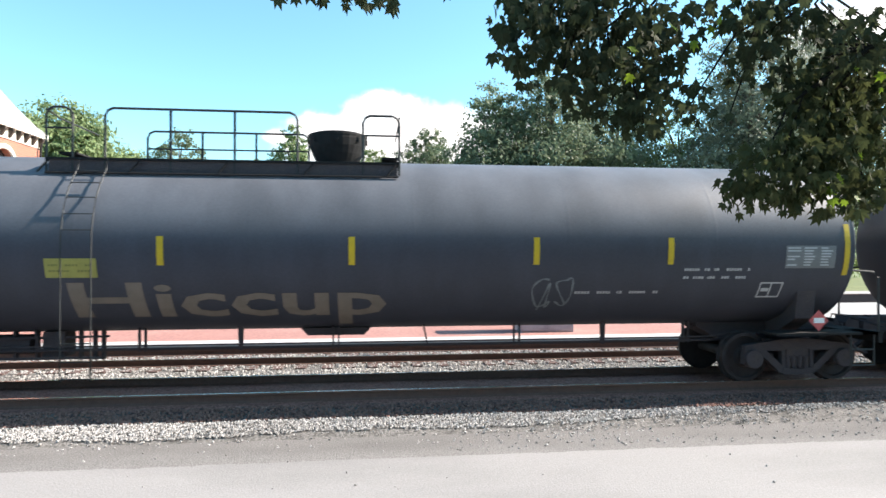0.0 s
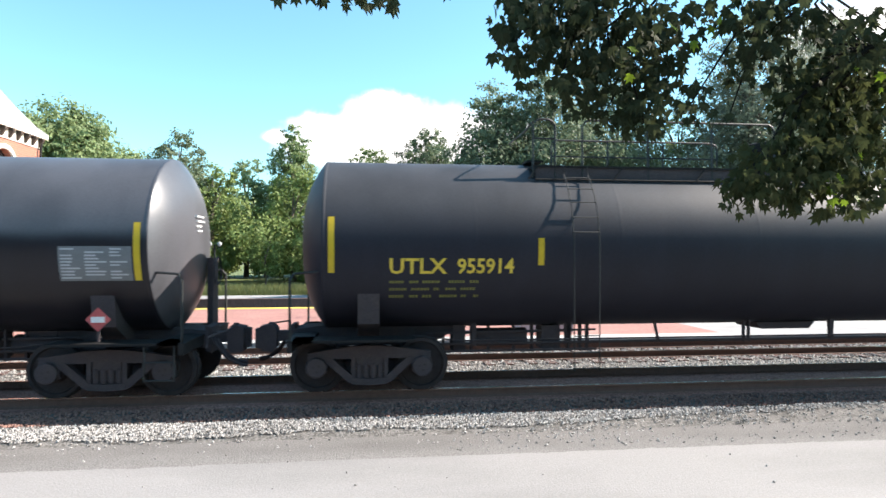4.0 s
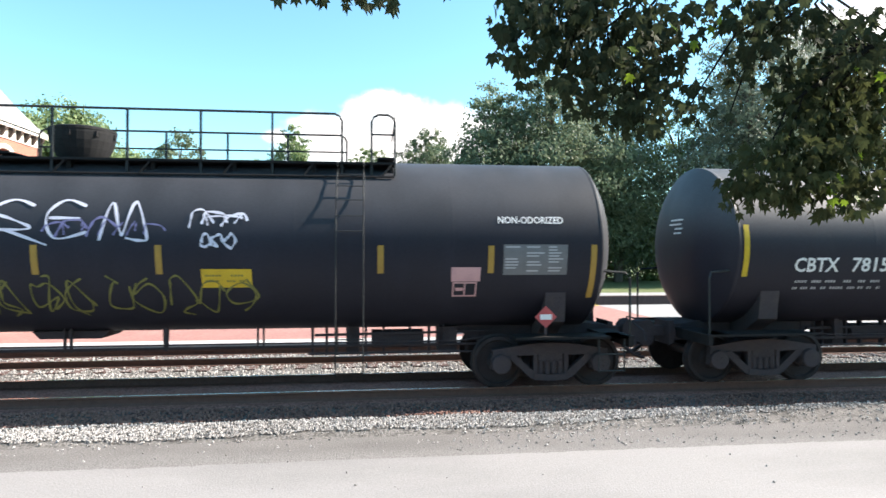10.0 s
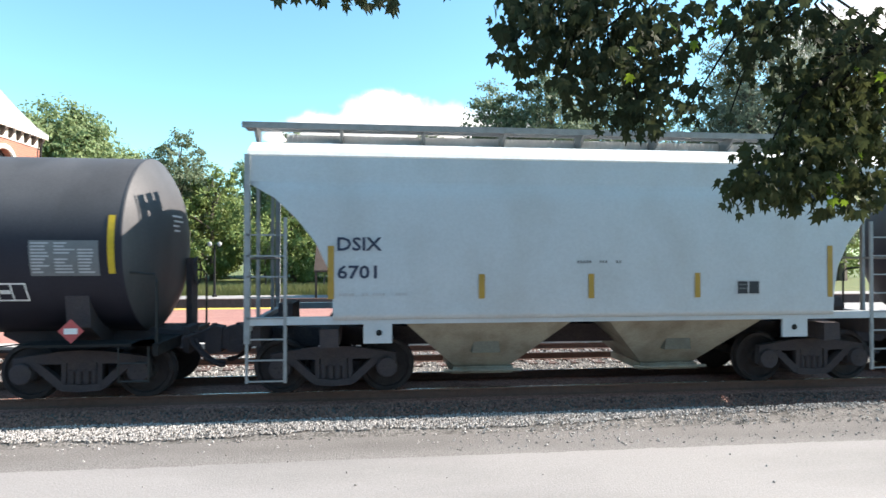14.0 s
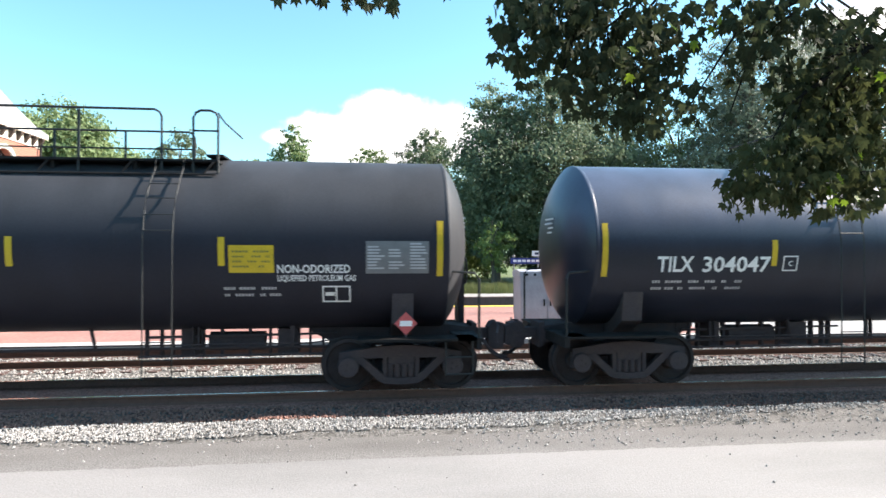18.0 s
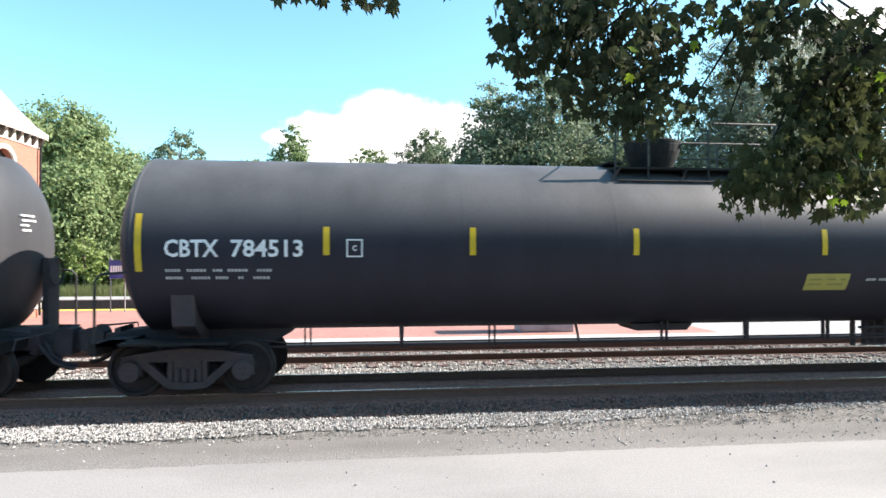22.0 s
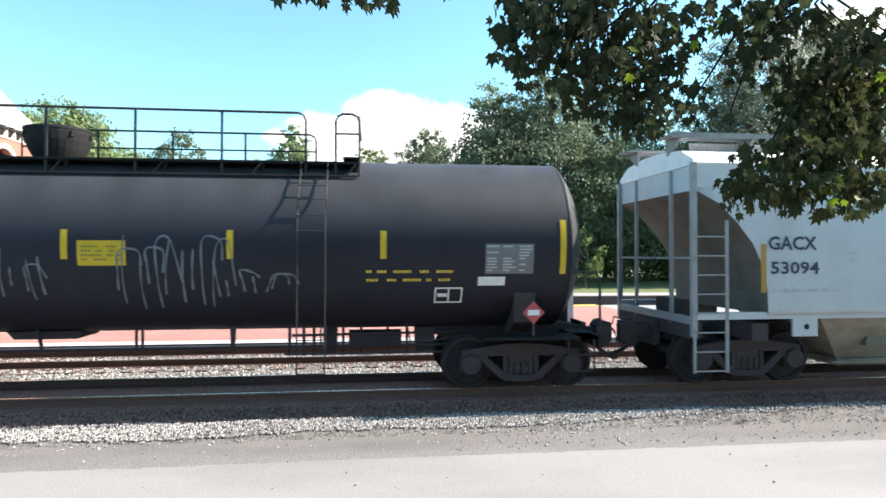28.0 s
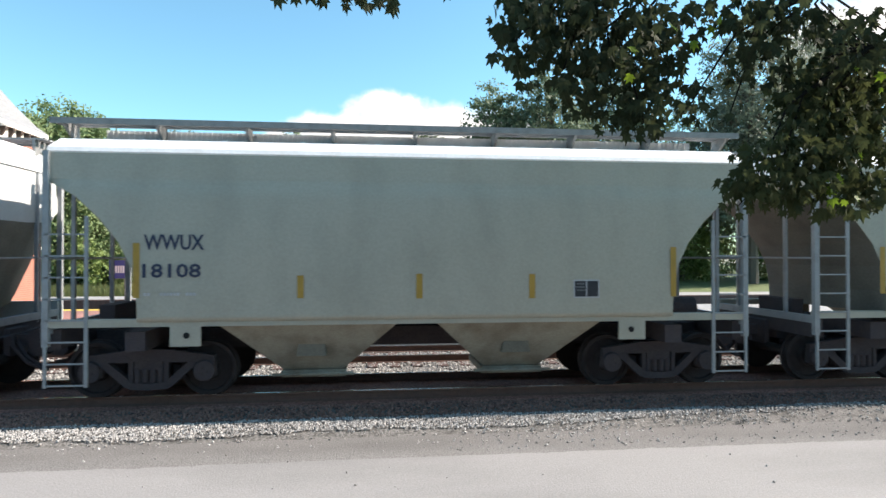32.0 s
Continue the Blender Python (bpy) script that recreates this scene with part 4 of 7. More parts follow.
    def bonnet(b):
        lathe_z(b, [(3.98, 0.36), (4.05, 0.38), (4.10, 0.41), (4.20, 0.46), (4.34, 0.51), (4.47, 0.535), (4.52, 0.535)], 28)
        for i in range(8):
            a = i * math.pi / 4
            box(b, 0.52 * math.cos(a) - 0.03, 0.52 * math.cos(a) + 0.03, 0.52 * math.sin(a) - 0.03, 0.52 * math.sin(a) + 0.03, 4.40, 4.49)
    def drum(b):
        lathe_z(b, [(3.98, 0.46), (4.05, 0.46), (4.07, 0.43), (4.50, 0.43), (4.52, 0.46), (4.58, 0.46)], 28)
        box(b, -0.10, 0.10, -0.50, -0.42, 4.15, 4.40)
    low = deck[1] < 3
    bo = part("bonnet", shared("drum", drum) if low else shared("bonnet", bonnet), M["deck"], car, "black round valve bonnet")
    def lid(b):
        lathe_z(b, [(4.52, 0.545), (4.56, 0.545), (4.59, 0.46), (4.60, 0.1)], 28)
    def drum_lid(b):
        lathe_z(b, [(4.58, 0.47), (4.62, 0.47), (4.65, 0.40), (4.66, 0.1)], 28)
    part("lid", shared("drum_lid", drum_lid) if low else shared("lid", lid), M["deck"], bo)
    long_part = sorted((side * (deck[0] if whole else 0.62), side * (deck[1] - (0.9 if deck[1] > 3 else 0.05))))
    for y in (-0.98, 0.92):
        bm = bmesh.new()
        if deck[1] > 3:
            rail_loop(bm, long_part[0], long_part[1], y, 3.72, 4.76, 4.42 if y > 0 else 0, max(1, int((long_part[1] - long_part[0]) / 1.45)))
        elif ladder == "stub" and y < 0:
            for q in ((x0 + 0.05, -0.42), (0.42, x1 - 0.05)):
                rail_loop(bm, q[0], q[1], y, 3.72, 4.74, 4.36, 0)
                if q[0] < 0:
                    railing(bm, car, "dark pipe railing")
                    bm = bmesh.new()
        else:
            rail_loop(bm, x0 + 0.05, x1 - 0.05, y, 3.72, 4.74, 4.38, 1)
        railing(bm, car, "dark pipe railing")
    if deck[1] > 3:
        if not whole:
            bm = bmesh.new()
            xe = sorted((side * deck[0], side * (deck[0] + 0.62)))
            rail_loop(bm, xe[0], xe[1], -0.98, 3.72, 4.74, 4.40, 0)
            railing(bm, car, "dark pipe end railing")
        bm = bmesh.new()
        xe = sorted((side * deck[1], side * (deck[1] - 0.4)))
        rail_loop(bm, xe[0], xe[1], -0.98, 3.72, 4.76, 4.42, 0)
        railing(bm, car, "dark pipe end railing")
    if deck[1] > 3:
        for xq in (deck[0], deck[1]):
            bm = bmesh.new()
            tube(bm, [(side * xq, -0.98, 4.72), (side * xq, -0.5, 4.66), (side * xq, 0.92, 4.66)], 0.016, 5)
            railing(bm, car, "dark pipe rail across the deck's end")
    lx = side * (deck[1] - 0.75)
    bm = bmesh.new()
    rungs = []
    if ladder == "stub":
        lx = 0.0
        for dx in (-0.38, 0.38):
            box(bm, dx - 0.03, dx + 0.03, -1.24, -1.20, 3.47, 3.95)
            tube(bm, [(dx, -1.02, 3.92), (dx, -1.22, 3.92)], 0.02)
        box(bm, -0.41, 0.41, -1.245, -1.215, 3.45, 3.49)
        box(bm, -0.38, 0.38, -1.24, -1.0, 3.90, 3.935)
    else:
        low_end = ladder == "short"
        turn = [math.radians(d) for d in ((48, 40, 30, 20, 12) if low_end else (48, 40, 28, 16, 4))]
        for dx in (-0.22, 0.22):
            tube(bm, [(lx + dx, -1.03, 3.93)] + [(lx + dx, -(RT + 0.10) * math.cos(a), ZA + (RT + 0.10) * math.sin(a)) for a in turn]
                 + ([(lx + dx, -1.49, ZA + 0.2)] if low_end else [(lx + dx, -1.63, ZA - 0.2), (lx + dx, -1.62, 0.42)]), 0.012)
        for d in (44, 34, 24, 14) if low_end else (46, 36, 26, 16, 7):
            a = math.radians(d)
            rungs.append((-(RT + 0.10) * math.cos(a), ZA + (RT + 0.10) * math.sin(a)))
        if not low_end:
            rungs += [(-1.62, z) for z in (1.0, 0.72, 0.46)]
    lad = part("ladder", bm, M["rail_paint"], car, "thin dark steel ladder from the deck")
    for y, z in rungs:
        rod = shared("ladder_rung", lambda b: tube(b, [(-0.22, 0, 0), (0.22, 0, 0)], 0.010))
        part("rung", rod, M["rail_paint"], lad).location = (lx, y, z)
    if ladder == "stub":
        bm = bmesh.new()
        box(bm, -3.77, 3.77, -1.53, -1.46, 2.90, 2.935)
        for x in (-3.77, 3.72):
            box(bm, x, x + 0.05, -1.545, -1.47, 2.62, 2.90)
        part("jacket_ledge", bm, M["under"], car, "rusty angle along the tank's jacket")
    if top_rail:
        bm = bmesh.new()
        tube(bm, [(-hl + 0.6, 0.35, 4.55), (hl - 0.6, 0.35, 4.55)], 0.018)
        for i in range(7):
            x = -hl + 0.7 + i * (2 * hl - 1.4) / 6
            box(bm, x - 0.02, x + 0.02, 0.33, 0.37, 3.95, 4.55)
        part("safety_rail", bm, M["rail_paint"], car)
    # reflective tape
    for s in (-1, 1):
        lay("reflective_strip", rects((s * hl - 0.05, s * hl + 0.05, long_z - 0.457, long_z + 0.457), rows=8), M[tape], car)
    for x in stripes:
        lay("reflective_strip", rects((x - 0.05, x + 0.05, short_z - 0.229, short_z + 0.229)), M[tape], car)
    put_marks(car, marks, True, seed)
    return car


# covered hoppers
def hopper_outline(hl, bulge):
    """Side sheet: full length at the top, cut back in a curve over the trucks."""
    left = [(-hl + 1.37, 1.32), (-hl + 1.36, 1.7), (-hl + 1.28, 2.15), (-hl + 1.09, 2.55), (-hl + 0.8, 2.92), (-hl + 0.45, 3.26), (-hl + 0.06, 3.48)]
    if bulge:
        left = [(-hl + 1.46, 1.32), (-hl + 1.46, 2.12), (-hl + 1.40, 2.30), (-hl + 1.28, 2.44), (-hl + 0.98, 2.68), (-hl + 0.70, 2.90), (-hl + 0.62, 3.12), (-hl + 0.52, 3.22), (-hl + 0.06, 3.25)]
    top = [(-hl + 0.06, 3.97), (hl - 0.06, 3.97)]
    return left + top + [(-x, z) for x, z in left][::-1]


def side_depth(x, z, hl, bulge):
    """How far the side sheet stands out from the centre line; welded bays bow a little between their posts."""
    bay = 2 * hl / 7
    u = ((x + hl) % bay) / bay
    bow = 0.030 * math.sin(math.pi * u) ** 0.6
    if not bulge:
        if z > 3.6:
            return 1.57
        dent = 0.008 * noise.noise(Vector((x * 1.6, z * 0.9, 5)))
        crease = 3.52 + 0.03 * noise.noise(Vector((x * 1.1, 2.0, 1)))
        t = min(1.0, max(0.0, (crease - z) / 0.22))
        t2 = min(1.0, max(0.0, (crease - z) / 1.1))
        return 1.57 + 0.030 * t * t * (3 - 2 * t) + 0.022 * math.sin(math.pi / 2 * t2) + (dent if z > 1.5 else 0)
    if z > 3.55:
        return 1.46
    t = min(1.0, (3.55 - z) / 1.15)
    bow *= max(0.0, min(1.0, (z - 2.75) / 0.5))
    return 1.44 + (0.175 + bow) * math.sqrt(1 - (1 - t) ** 2)


def hopper_shell(b, hl, bulge):
    """Side sheets with curved cut-outs over the trucks, and the sloped ends between them."""
    edge = [p for p in hopper_outline(hl, bulge) if p[0] < 0 and p[1] < 3.9]
    def low(x):
        ax = -abs(x)
        best = 1.32
        for (xa, za), (xb, zb) in zip(edge, edge[1:]):
            lo, hi = min(xa, xb), max(xa, xb)
            if lo <= ax <= hi and hi - lo > 1e-4:
                best = max(best, za + (zb - za) * (ax - xa) / (xb - xa))
        return best
    cut = sorted({round(p[0], 3) for p in edge})
    inner = cut[-1]
    n = 64
    xs = cut + [inner + 0.002] + [inner + (-2 * inner) * i / n for i in range(1, n)]
    xs = xs + [-inner - 0.002] + [-c for c in cut[::-1]]
    xs = sorted(set(round(x, 4) for x in xs))
    rows = 26
    cols = {}
    for s in (-1, 1):
        grid = []
        for x in xs:
            z0 = low(x) if abs(x) > -inner else 1.32
            zs = [z0 + (3.53 - z0) * j / rows for j in range(rows + 1)] + [3.57, 3.97]
            grid.append([b.verts.new((x, s * side_depth(x, z, hl, bulge), z)) for z in zs])
        for ga, gb in zip(grid, grid[1:]):
            for j in range(len(ga) - 1):
                q = (ga[j], gb[j], gb[j + 1], ga[j + 1])
                b.faces.new(q if s < 0 else q[::-1]).smooth = j < rows - 1
        cols[s] = grid
    # underside: flat between square-sided sheets, funnel-shaped where the body is round
    steep = [(0.0, 3.0), (0.06, 2.95), (0.28, 2.25), (0.50, 1.55), (0.60, 1.32), (99.0, 1.32)]
    belly = []
    for x, a, c in zip(xs, cols[-1], cols[1]):
        edge_z, d, e = a[0].co.z, abs(a[0].co.y), hl - abs(x)
        keel = next(za + (zb - za) * (e - ea) / (eb - ea) for (ea, za), (eb, zb) in zip(steep, steep[1:]) if e <= eb)
        keel = min(keel, edge_z) if bulge else edge_z
        row = [a[0]]
        for u in (-0.93, -0.82, -0.6, -0.3, 0.3, 0.6, 0.82, 0.93):
            row.append(b.verts.new((x, d * u, keel + (edge_z - keel) * abs(u) ** 5)))
        belly.append(row + [c[0]])
    for r, r2 in zip(belly, belly[1:]):
        for j in range(len(r) - 1):
            q = b.faces.new((r[j], r[j + 1], r2[j + 1], r2[j]))
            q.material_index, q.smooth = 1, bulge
    for (a, c), (a2, c2) in zip(zip(cols[-1], cols[1]), zip(cols[-1][1:], cols[1][1:])):
        b.faces.new((a[-1], a2[-1], c2[-1], c[-1]))
    for k in (0, -1):
        a, c, low_row = cols[-1][k], cols[1][k], belly[k][1:-1]
        outline = [*a, *c[::-1], *low_row[::-1]]
        b.faces.new(outline if k == 0 else outline[::-1])


def hopper_car(label, place, hl, kind, marks, tapes, seed, paint="hopper"):
    bulge = kind == "rounded"
    car = new("covered_hopper")
    tagged(car, label, "hopper car", GROUP)
    car.location = (place, Y1, 0)
    TRAIN.append((car, place))
    def body(b):
        hopper_shell(b, hl, bulge)
    shell = shared("hopper_body_%s_%.2f_%s" % (kind, hl, paint), body)
    part("body", shell, M[paint], car, "pale grey hopper body with sloped ends")
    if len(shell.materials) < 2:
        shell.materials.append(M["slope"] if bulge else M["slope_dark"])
    ev = 1.475 if bulge else 1.585
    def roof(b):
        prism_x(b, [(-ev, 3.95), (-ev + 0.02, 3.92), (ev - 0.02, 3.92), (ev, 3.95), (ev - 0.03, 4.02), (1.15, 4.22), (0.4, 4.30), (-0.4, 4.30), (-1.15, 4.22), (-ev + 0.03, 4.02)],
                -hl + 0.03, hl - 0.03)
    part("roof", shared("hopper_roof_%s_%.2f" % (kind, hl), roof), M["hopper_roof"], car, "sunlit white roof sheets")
    for i in range(1, 9):
        def rib(b):
            prism_x(b, [(-1.13, 4.20), (1.13, 4.20), (1.10, 4.245), (0.4, 4.32), (-0.4, 4.32), (-1.10, 4.245)], -0.03, 0.03)
        part("roof_rib", shared("roof_rib_%s" % kind, rib), M["hopper_roof"], car).location = (-hl + i * 2 * hl / 9, 0, 0)
    def hatch(b):
        box(b, -hl + 1.2, hl - 1.2, -0.32, 0.32, 4.29, 4.42)
        for i in range(5):
            x = -hl + 2.2 + i * (2 * hl - 4.4) / 4
            box(b, x - 0.05, x + 0.05, -0.36, 0.36, 4.42, 4.47)
    hat = part("roof_hatch", shared("roof_hatch_%.2f" % hl, hatch), M["hopper_roof"], car, "long trough hatch on the roof")
    def cleats(b):
        for i in range(int((2 * hl - 1.0) / 0.085)):
            x = -hl + 0.5 + i * 0.085
            box(b, x, x + 0.022, -0.62, -0.58, 4.27, 4.465)
        box(b, -hl + 0.5, hl - 0.5, -0.60, -0.595, 4.26, 4.46)
    tagged(part("grating_edge", shared("grating_edge_%.2f" % hl, cleats), M["hopper_roof"], hat, "toothed edge of the roof grating"), kind="stuff")
    for s in (-1, 1):
        def walkway(b):
            for y in (0.62, 0.80, 0.98):
                box(b, -hl - 0.15, hl + 0.15, y, y + 0.13, 4.50, 4.535)
            box(b, -hl - 0.15, hl + 0.15, 1.13, 1.15, 4.46, 4.56)
            n = 8
            for i in range(n + 1):
                x = -hl + 0.05 + i * (2 * hl - 0.1) / n
                prism_x(b, [(0.62, 4.2), (0.70, 4.2), (1.12, 4.47), (1.12, 4.50), (0.62, 4.50)], x - 0.025, x + 0.025)
        w = part("running_board", shared("running_board_%.2f" % hl, walkway), M["galv"], car, "galvanised roof walkway grating")
        if s < 0:
            w.rotation_euler = (0, 0, math.pi)
    sill_z = 0.98 if bulge else 1.16
    for s in (-1, 1):
        def sill(b):
            y = s * 1.6
            box(b, -hl + 0.02, hl - 0.02, min(y, y - s * 0.14), max(y, y - s * 0.14), sill_z + 0.08, 1.44 if bulge else 1.36)
            if not bulge:
                for q in (-1, 1):
                    xa = q * (hl - 1.85)
                    box(b, min(xa, xa - q * 0.46), max(xa, xa - q * 0.46), min(y, y - s * 0.05), max(y, y - s * 0.05), 0.93, 1.25)
            else:
                box(b, -hl + 0.05, hl - 0.05, min(y, y - s * 0.05), max(y, y - s * 0.05), 0.94, 1.1)
        part("side_sill", shared("side_sill_%s_%d_%.2f_%s" % (kind, s, hl, paint), sill), M[paint], car)
        for q in (-1, 1):
            def hole(b):
                lathe_y(b, [(-0.004, 0.05), (0.004, 0.05)], 12)
            h = part("jacking_hole", shared("jacking_hole", hole), M["deck"], car)
            h.location = (q * (hl - (2.1 if not bulge else 1.2)), s * 1.606, 1.10 if not bulge else 1.16)
    for s in (-1, 1):
        def bay(b):
            x = s * 1.75
            top, bot = ((x - 1.5, x + 1.5), (x - 0.5, x + 0.5)) if not bulge else ((x - 1.2, x + 1.2), (x - 0.6, x + 0.6))
            a = [b.verts.new(p) for p in ((top[0], -1.45, 1.30), (top[1], -1.45, 1.30), (top[1], 1.45, 1.30), (top[0], 1.45, 1.30))]
            c = [b.verts.new(p) for p in ((bot[0], -0.62, 0.36), (bot[1], -0.62, 0.36), (bot[1], 0.62, 0.36), (bot[0], 0.62, 0.36))]
            b.faces.new(a)
            b.faces.new(c[::-1])
            for i in range(4):
                b.faces.new((a[i], c[i], c[(i + 1) % 4], a[(i + 1) % 4]))
        ba = part("hopper_bay", shared("hopper_bay_%s_%d" % (kind, s), bay), M["hopper_dirty"], car, "dusty beige discharge hopper")
        def gate(b):
            x = s * 1.75
            box(b, x - 0.55, x + 0.55, -0.7, 0.7, 0.24, 0.36)
            tube(b, [(x - 0.7, -0.75, 0.30), (x + 0.7, -0.75, 0.30)], 0.03)
        part("outlet_gate", shared("outlet_gate_%d" % s, gate), M["hopper_dirty"], ba)
        def stain(b):
            x = s * 1.75
            prism(b, [(x - 0.25, 0.66), (x + 0.25, 0.66), (x + 0.22, 0.86), (x - 0.22, 0.86)], -1.06, -0.85)
        part("vibrator_bracket", shared("vibrator_bracket_%d" % s, stain), M["slope"], ba)
    part("centre_sill", shared("centre_sill_%.2f" % hl, lambda b: box(b, -hl + 0.2, hl - 0.2, -0.28, 0.28, 0.72, 1.05)), M["under"], car)
    for s in (-1, 1):
        part("body_bolster", shared("body_bolster", lambda b: box(b, -0.15, 0.15, -1.5, 1.5, 0.85, 1.15)), M["under"], car).location = (s * (hl - 1.3), 0, 0.002)
        part("end_beam", shared("end_beam", lambda b: box(b, -0.1, 0.1, -1.5, 1.5, 0.9, 1.2)), M["under"], car).location = (s * (hl - 0.12), 0, 0.002)
    def reservoir(b):
        tube(b, [(hl - 1.2, -0.5, 1.37), (hl - 0.4, -0.5, 1.37)], 0.19, 12)
    part("air_reservoir", shared("air_reservoir_%.2f" % hl, reservoir), M["under"], car)
    def valve(b):
        box(b, -hl + 0.35, -hl + 0.6, -0.5, 0.5, 1.15, 1.5)
    part("control_valve", shared("control_valve_%.2f" % hl, valve), M["under"], car)
    for s in (-1, 1):
        for y in (-1, 1):
            def post(b):
                xa = s * (hl - 0.03)
                box(b, xa - 0.045, xa + 0.045, y * 1.57 - 0.045, y * 1.57 + 0.045, 0.95, 3.95)
                if y < 0:
                    xb = s * (hl - 0.62)
                    box(b, xb - 0.025, xb + 0.025, -1.62, -1.58, 0.33, 2.95)
                    box(b, xa - 0.02, xa + 0.02, -1.62, -1.58, 0.33, 0.95)
            part("corner_ladder" if y < 0 else "corner_post", shared("corner_%d_%d_%.2f" % (s, y, hl), post), M["ladder_grey"], car,
                 "pale grey corner post and ladder" if y < 0 else "")
        for k in range(8):
            def rung(b):
                box(b, -0.30, 0.30, -1.615, -1.59, -0.012, 0.012)
            part("rung", shared("rung", rung), M["ladder_grey"], car).location = (s * (hl - 0.325), 0, 0.36 + 0.33 * k)
        def endframe(b):
            xa = s * (hl - 0.05)
            for y in (-0.75, 0.75):
                box(b, xa - 0.03, xa + 0.03, y - 0.03, y + 0.03, 1.1, 3.9)
            box(b, xa - 0.05, xa + 0.05, -1.55, 1.55, 1.15, 1.28)
            tube(b, [(xa, -1.5, 2.3), (xa, 1.5, 2.3)], 0.022)
        part("end_frame", shared("end_frame_%d_%.2f" % (s, hl), endframe), M["ladder_grey"], car)
        truck(car, s * (hl - 1.35), place)
    ends(car, hl, False)
    for x, z0, z1 in tapes:
        lay("reflective_strip", rects((x - 0.05, x + 0.05, z0, z1)), M["orange"], car, curved=False, flat_y=-1.624)
    put_marks(car, marks, False, seed, -1.628 if bulge else -1.624)
    return car


# the train, from its leading end
tank_car("slate grey tank car with tan sprayed word and yellow strips", -0.65, 9.050, "slate", -1, [
    ("text", "Hiccup", -4.09, 0.88, 1.15, 1.92, "tan_spray"),
    ("plate", "", -4.37, -3.61, 2.00, 2.30, "olive"),
    ("tag", "", 3.33, 4.11, 1.39, 2.03, "grey_spray"),
    ("bars", "", 4.11, 5.61, 1.65, 1.76, "grime_text"),
    ("bars", "", 6.02, 7.24, 1.89, 2.17, "grime_text"),
    ("frame", "", 7.49, 7.93, 1.59, 1.87, "grime_text"),
    ("panel", "", 7.88, 8.83, 2.12, 2.52, "grey_panel"),
    ("placard", "", 8.33, 8.72, 0.97, 1.41, "red")],
    [-2.66, 0.31, 3.38, 5.75], 2.45, 2.42, seed=100, deck=(-1.1, 4.6))
tank_car("dusty brown tank car with white lettering and small graffiti", 19.95, 8.615, "brown", 1, [
    ("text", "PLMX", -7.45, -6.76, 2.07, 2.32, "white"),
    ("text", "50510", -6.50, -5.68, 2.07, 2.32, "white"),
    ("boxc", "", -5.30, -5.04, 2.08, 2.32, "white"),
    ("bars", "", -7.45, -5.49, 1.67, 1.93, "grime_text"),
    ("tag", "flourish", -4.48, -1.93, 1.60, 2.02, "white_spray"),
    ("tag", "drips", -1.46, -0.19, 1.68, 2.09, "white_spray"),
    ("bars", "", 2.10, 3.00, 1.84, 2.08, "grime_text"),
    ("plate", "", 4.03, 4.82, 1.79, 2.05, "olive"),
    ("plate", "", 5.82, 6.40, 1.87, 2.04, "olive"),
    ("plate", "", 6.47, 6.99, 1.68, 1.91, "pink"),
    ("frame", "", 7.07, 7.53, 1.79, 2.07, "white"),
    ("plate", "", 7.55, 8.10, 1.89, 2.04, "white"),
    ("panel", "", 7.47, 8.49, 2.08, 2.52, "grey_panel"),
    ("placard", "", 7.66, 8.01, 1.19, 1.62, "red")],
    [-4.75, -1.85, 1.42, 3.9, 5.75], 2.11, 1.89, seed=200, deck=(-1.3, 1.35), top_rail=True, ladder="stub")
tank_car("shiny blue-grey tank car with yellow lettering", 38.91, 7.535, "silver", 1, [
    ("text", "UTLX", -6.60, -5.56, 2.04, 2.32, "yellow_text"),
    ("text", "212795", -5.39, -4.42, 2.03, 2.31, "yellow_text"),
    ("bars", "", -6.54, -4.94, 1.59, 2.00, "yellow_spray"),
    ("bars", "", -1.24, -0.76, 1.42, 1.95, "yellow_spray"),
    ("panel", "", 6.38, 7.46, 1.95, 2.49, "grey_panel"),
    ("placard", "", 6.79, 7.12, 1.14, 1.56, "red"),
    ("boxc", "", -3.92, -3.64, 2.03, 2.28, "yellow_spray")],
    [-4.06, -1.48, 1.54, 4.05], 2.41, 2.41, seed=300, deck=(-1.47, 1.6), ladder="short")
tank_car("black tank car with yellow lettering and a grey data panel", 58.11, 8.680, "black", -1, [
    ("text", "UTLX", -7.74, -6.79, 2.04, 2.30, "yellow_text"),
    ("text", "955914", -6.62, -5.66, 2.04, 2.30, "yellow_text"),
    ("bars", "", -7.74, -6.24, 1.60, 1.97, "yellow_spray"),
    ("panel", "", 7.24, 8.36, 2.01, 2.52, "grey_panel"),
    ("plate", "", 6.60, 6.88, 1.97, 2.11, "white"),
    ("plate", "", 5.70, 6.28, 1.83, 1.96, "white"),
    ("plate", "", 5.32, 5.82, 1.93, 2.12, "pink"),
    ("plate", "", 5.40, 5.95, 1.58, 1.79, "pink"),
    ("frame", "", 6.68, 7.09, 1.50, 1.74, "white"),
    ("placard", "", 7.90, 8.23, 1.09, 1.51, "red")],
    [-5.2, 2.03, 4.61], 2.52, 2.41, seed=400, deck=(-1.15, 5.2))
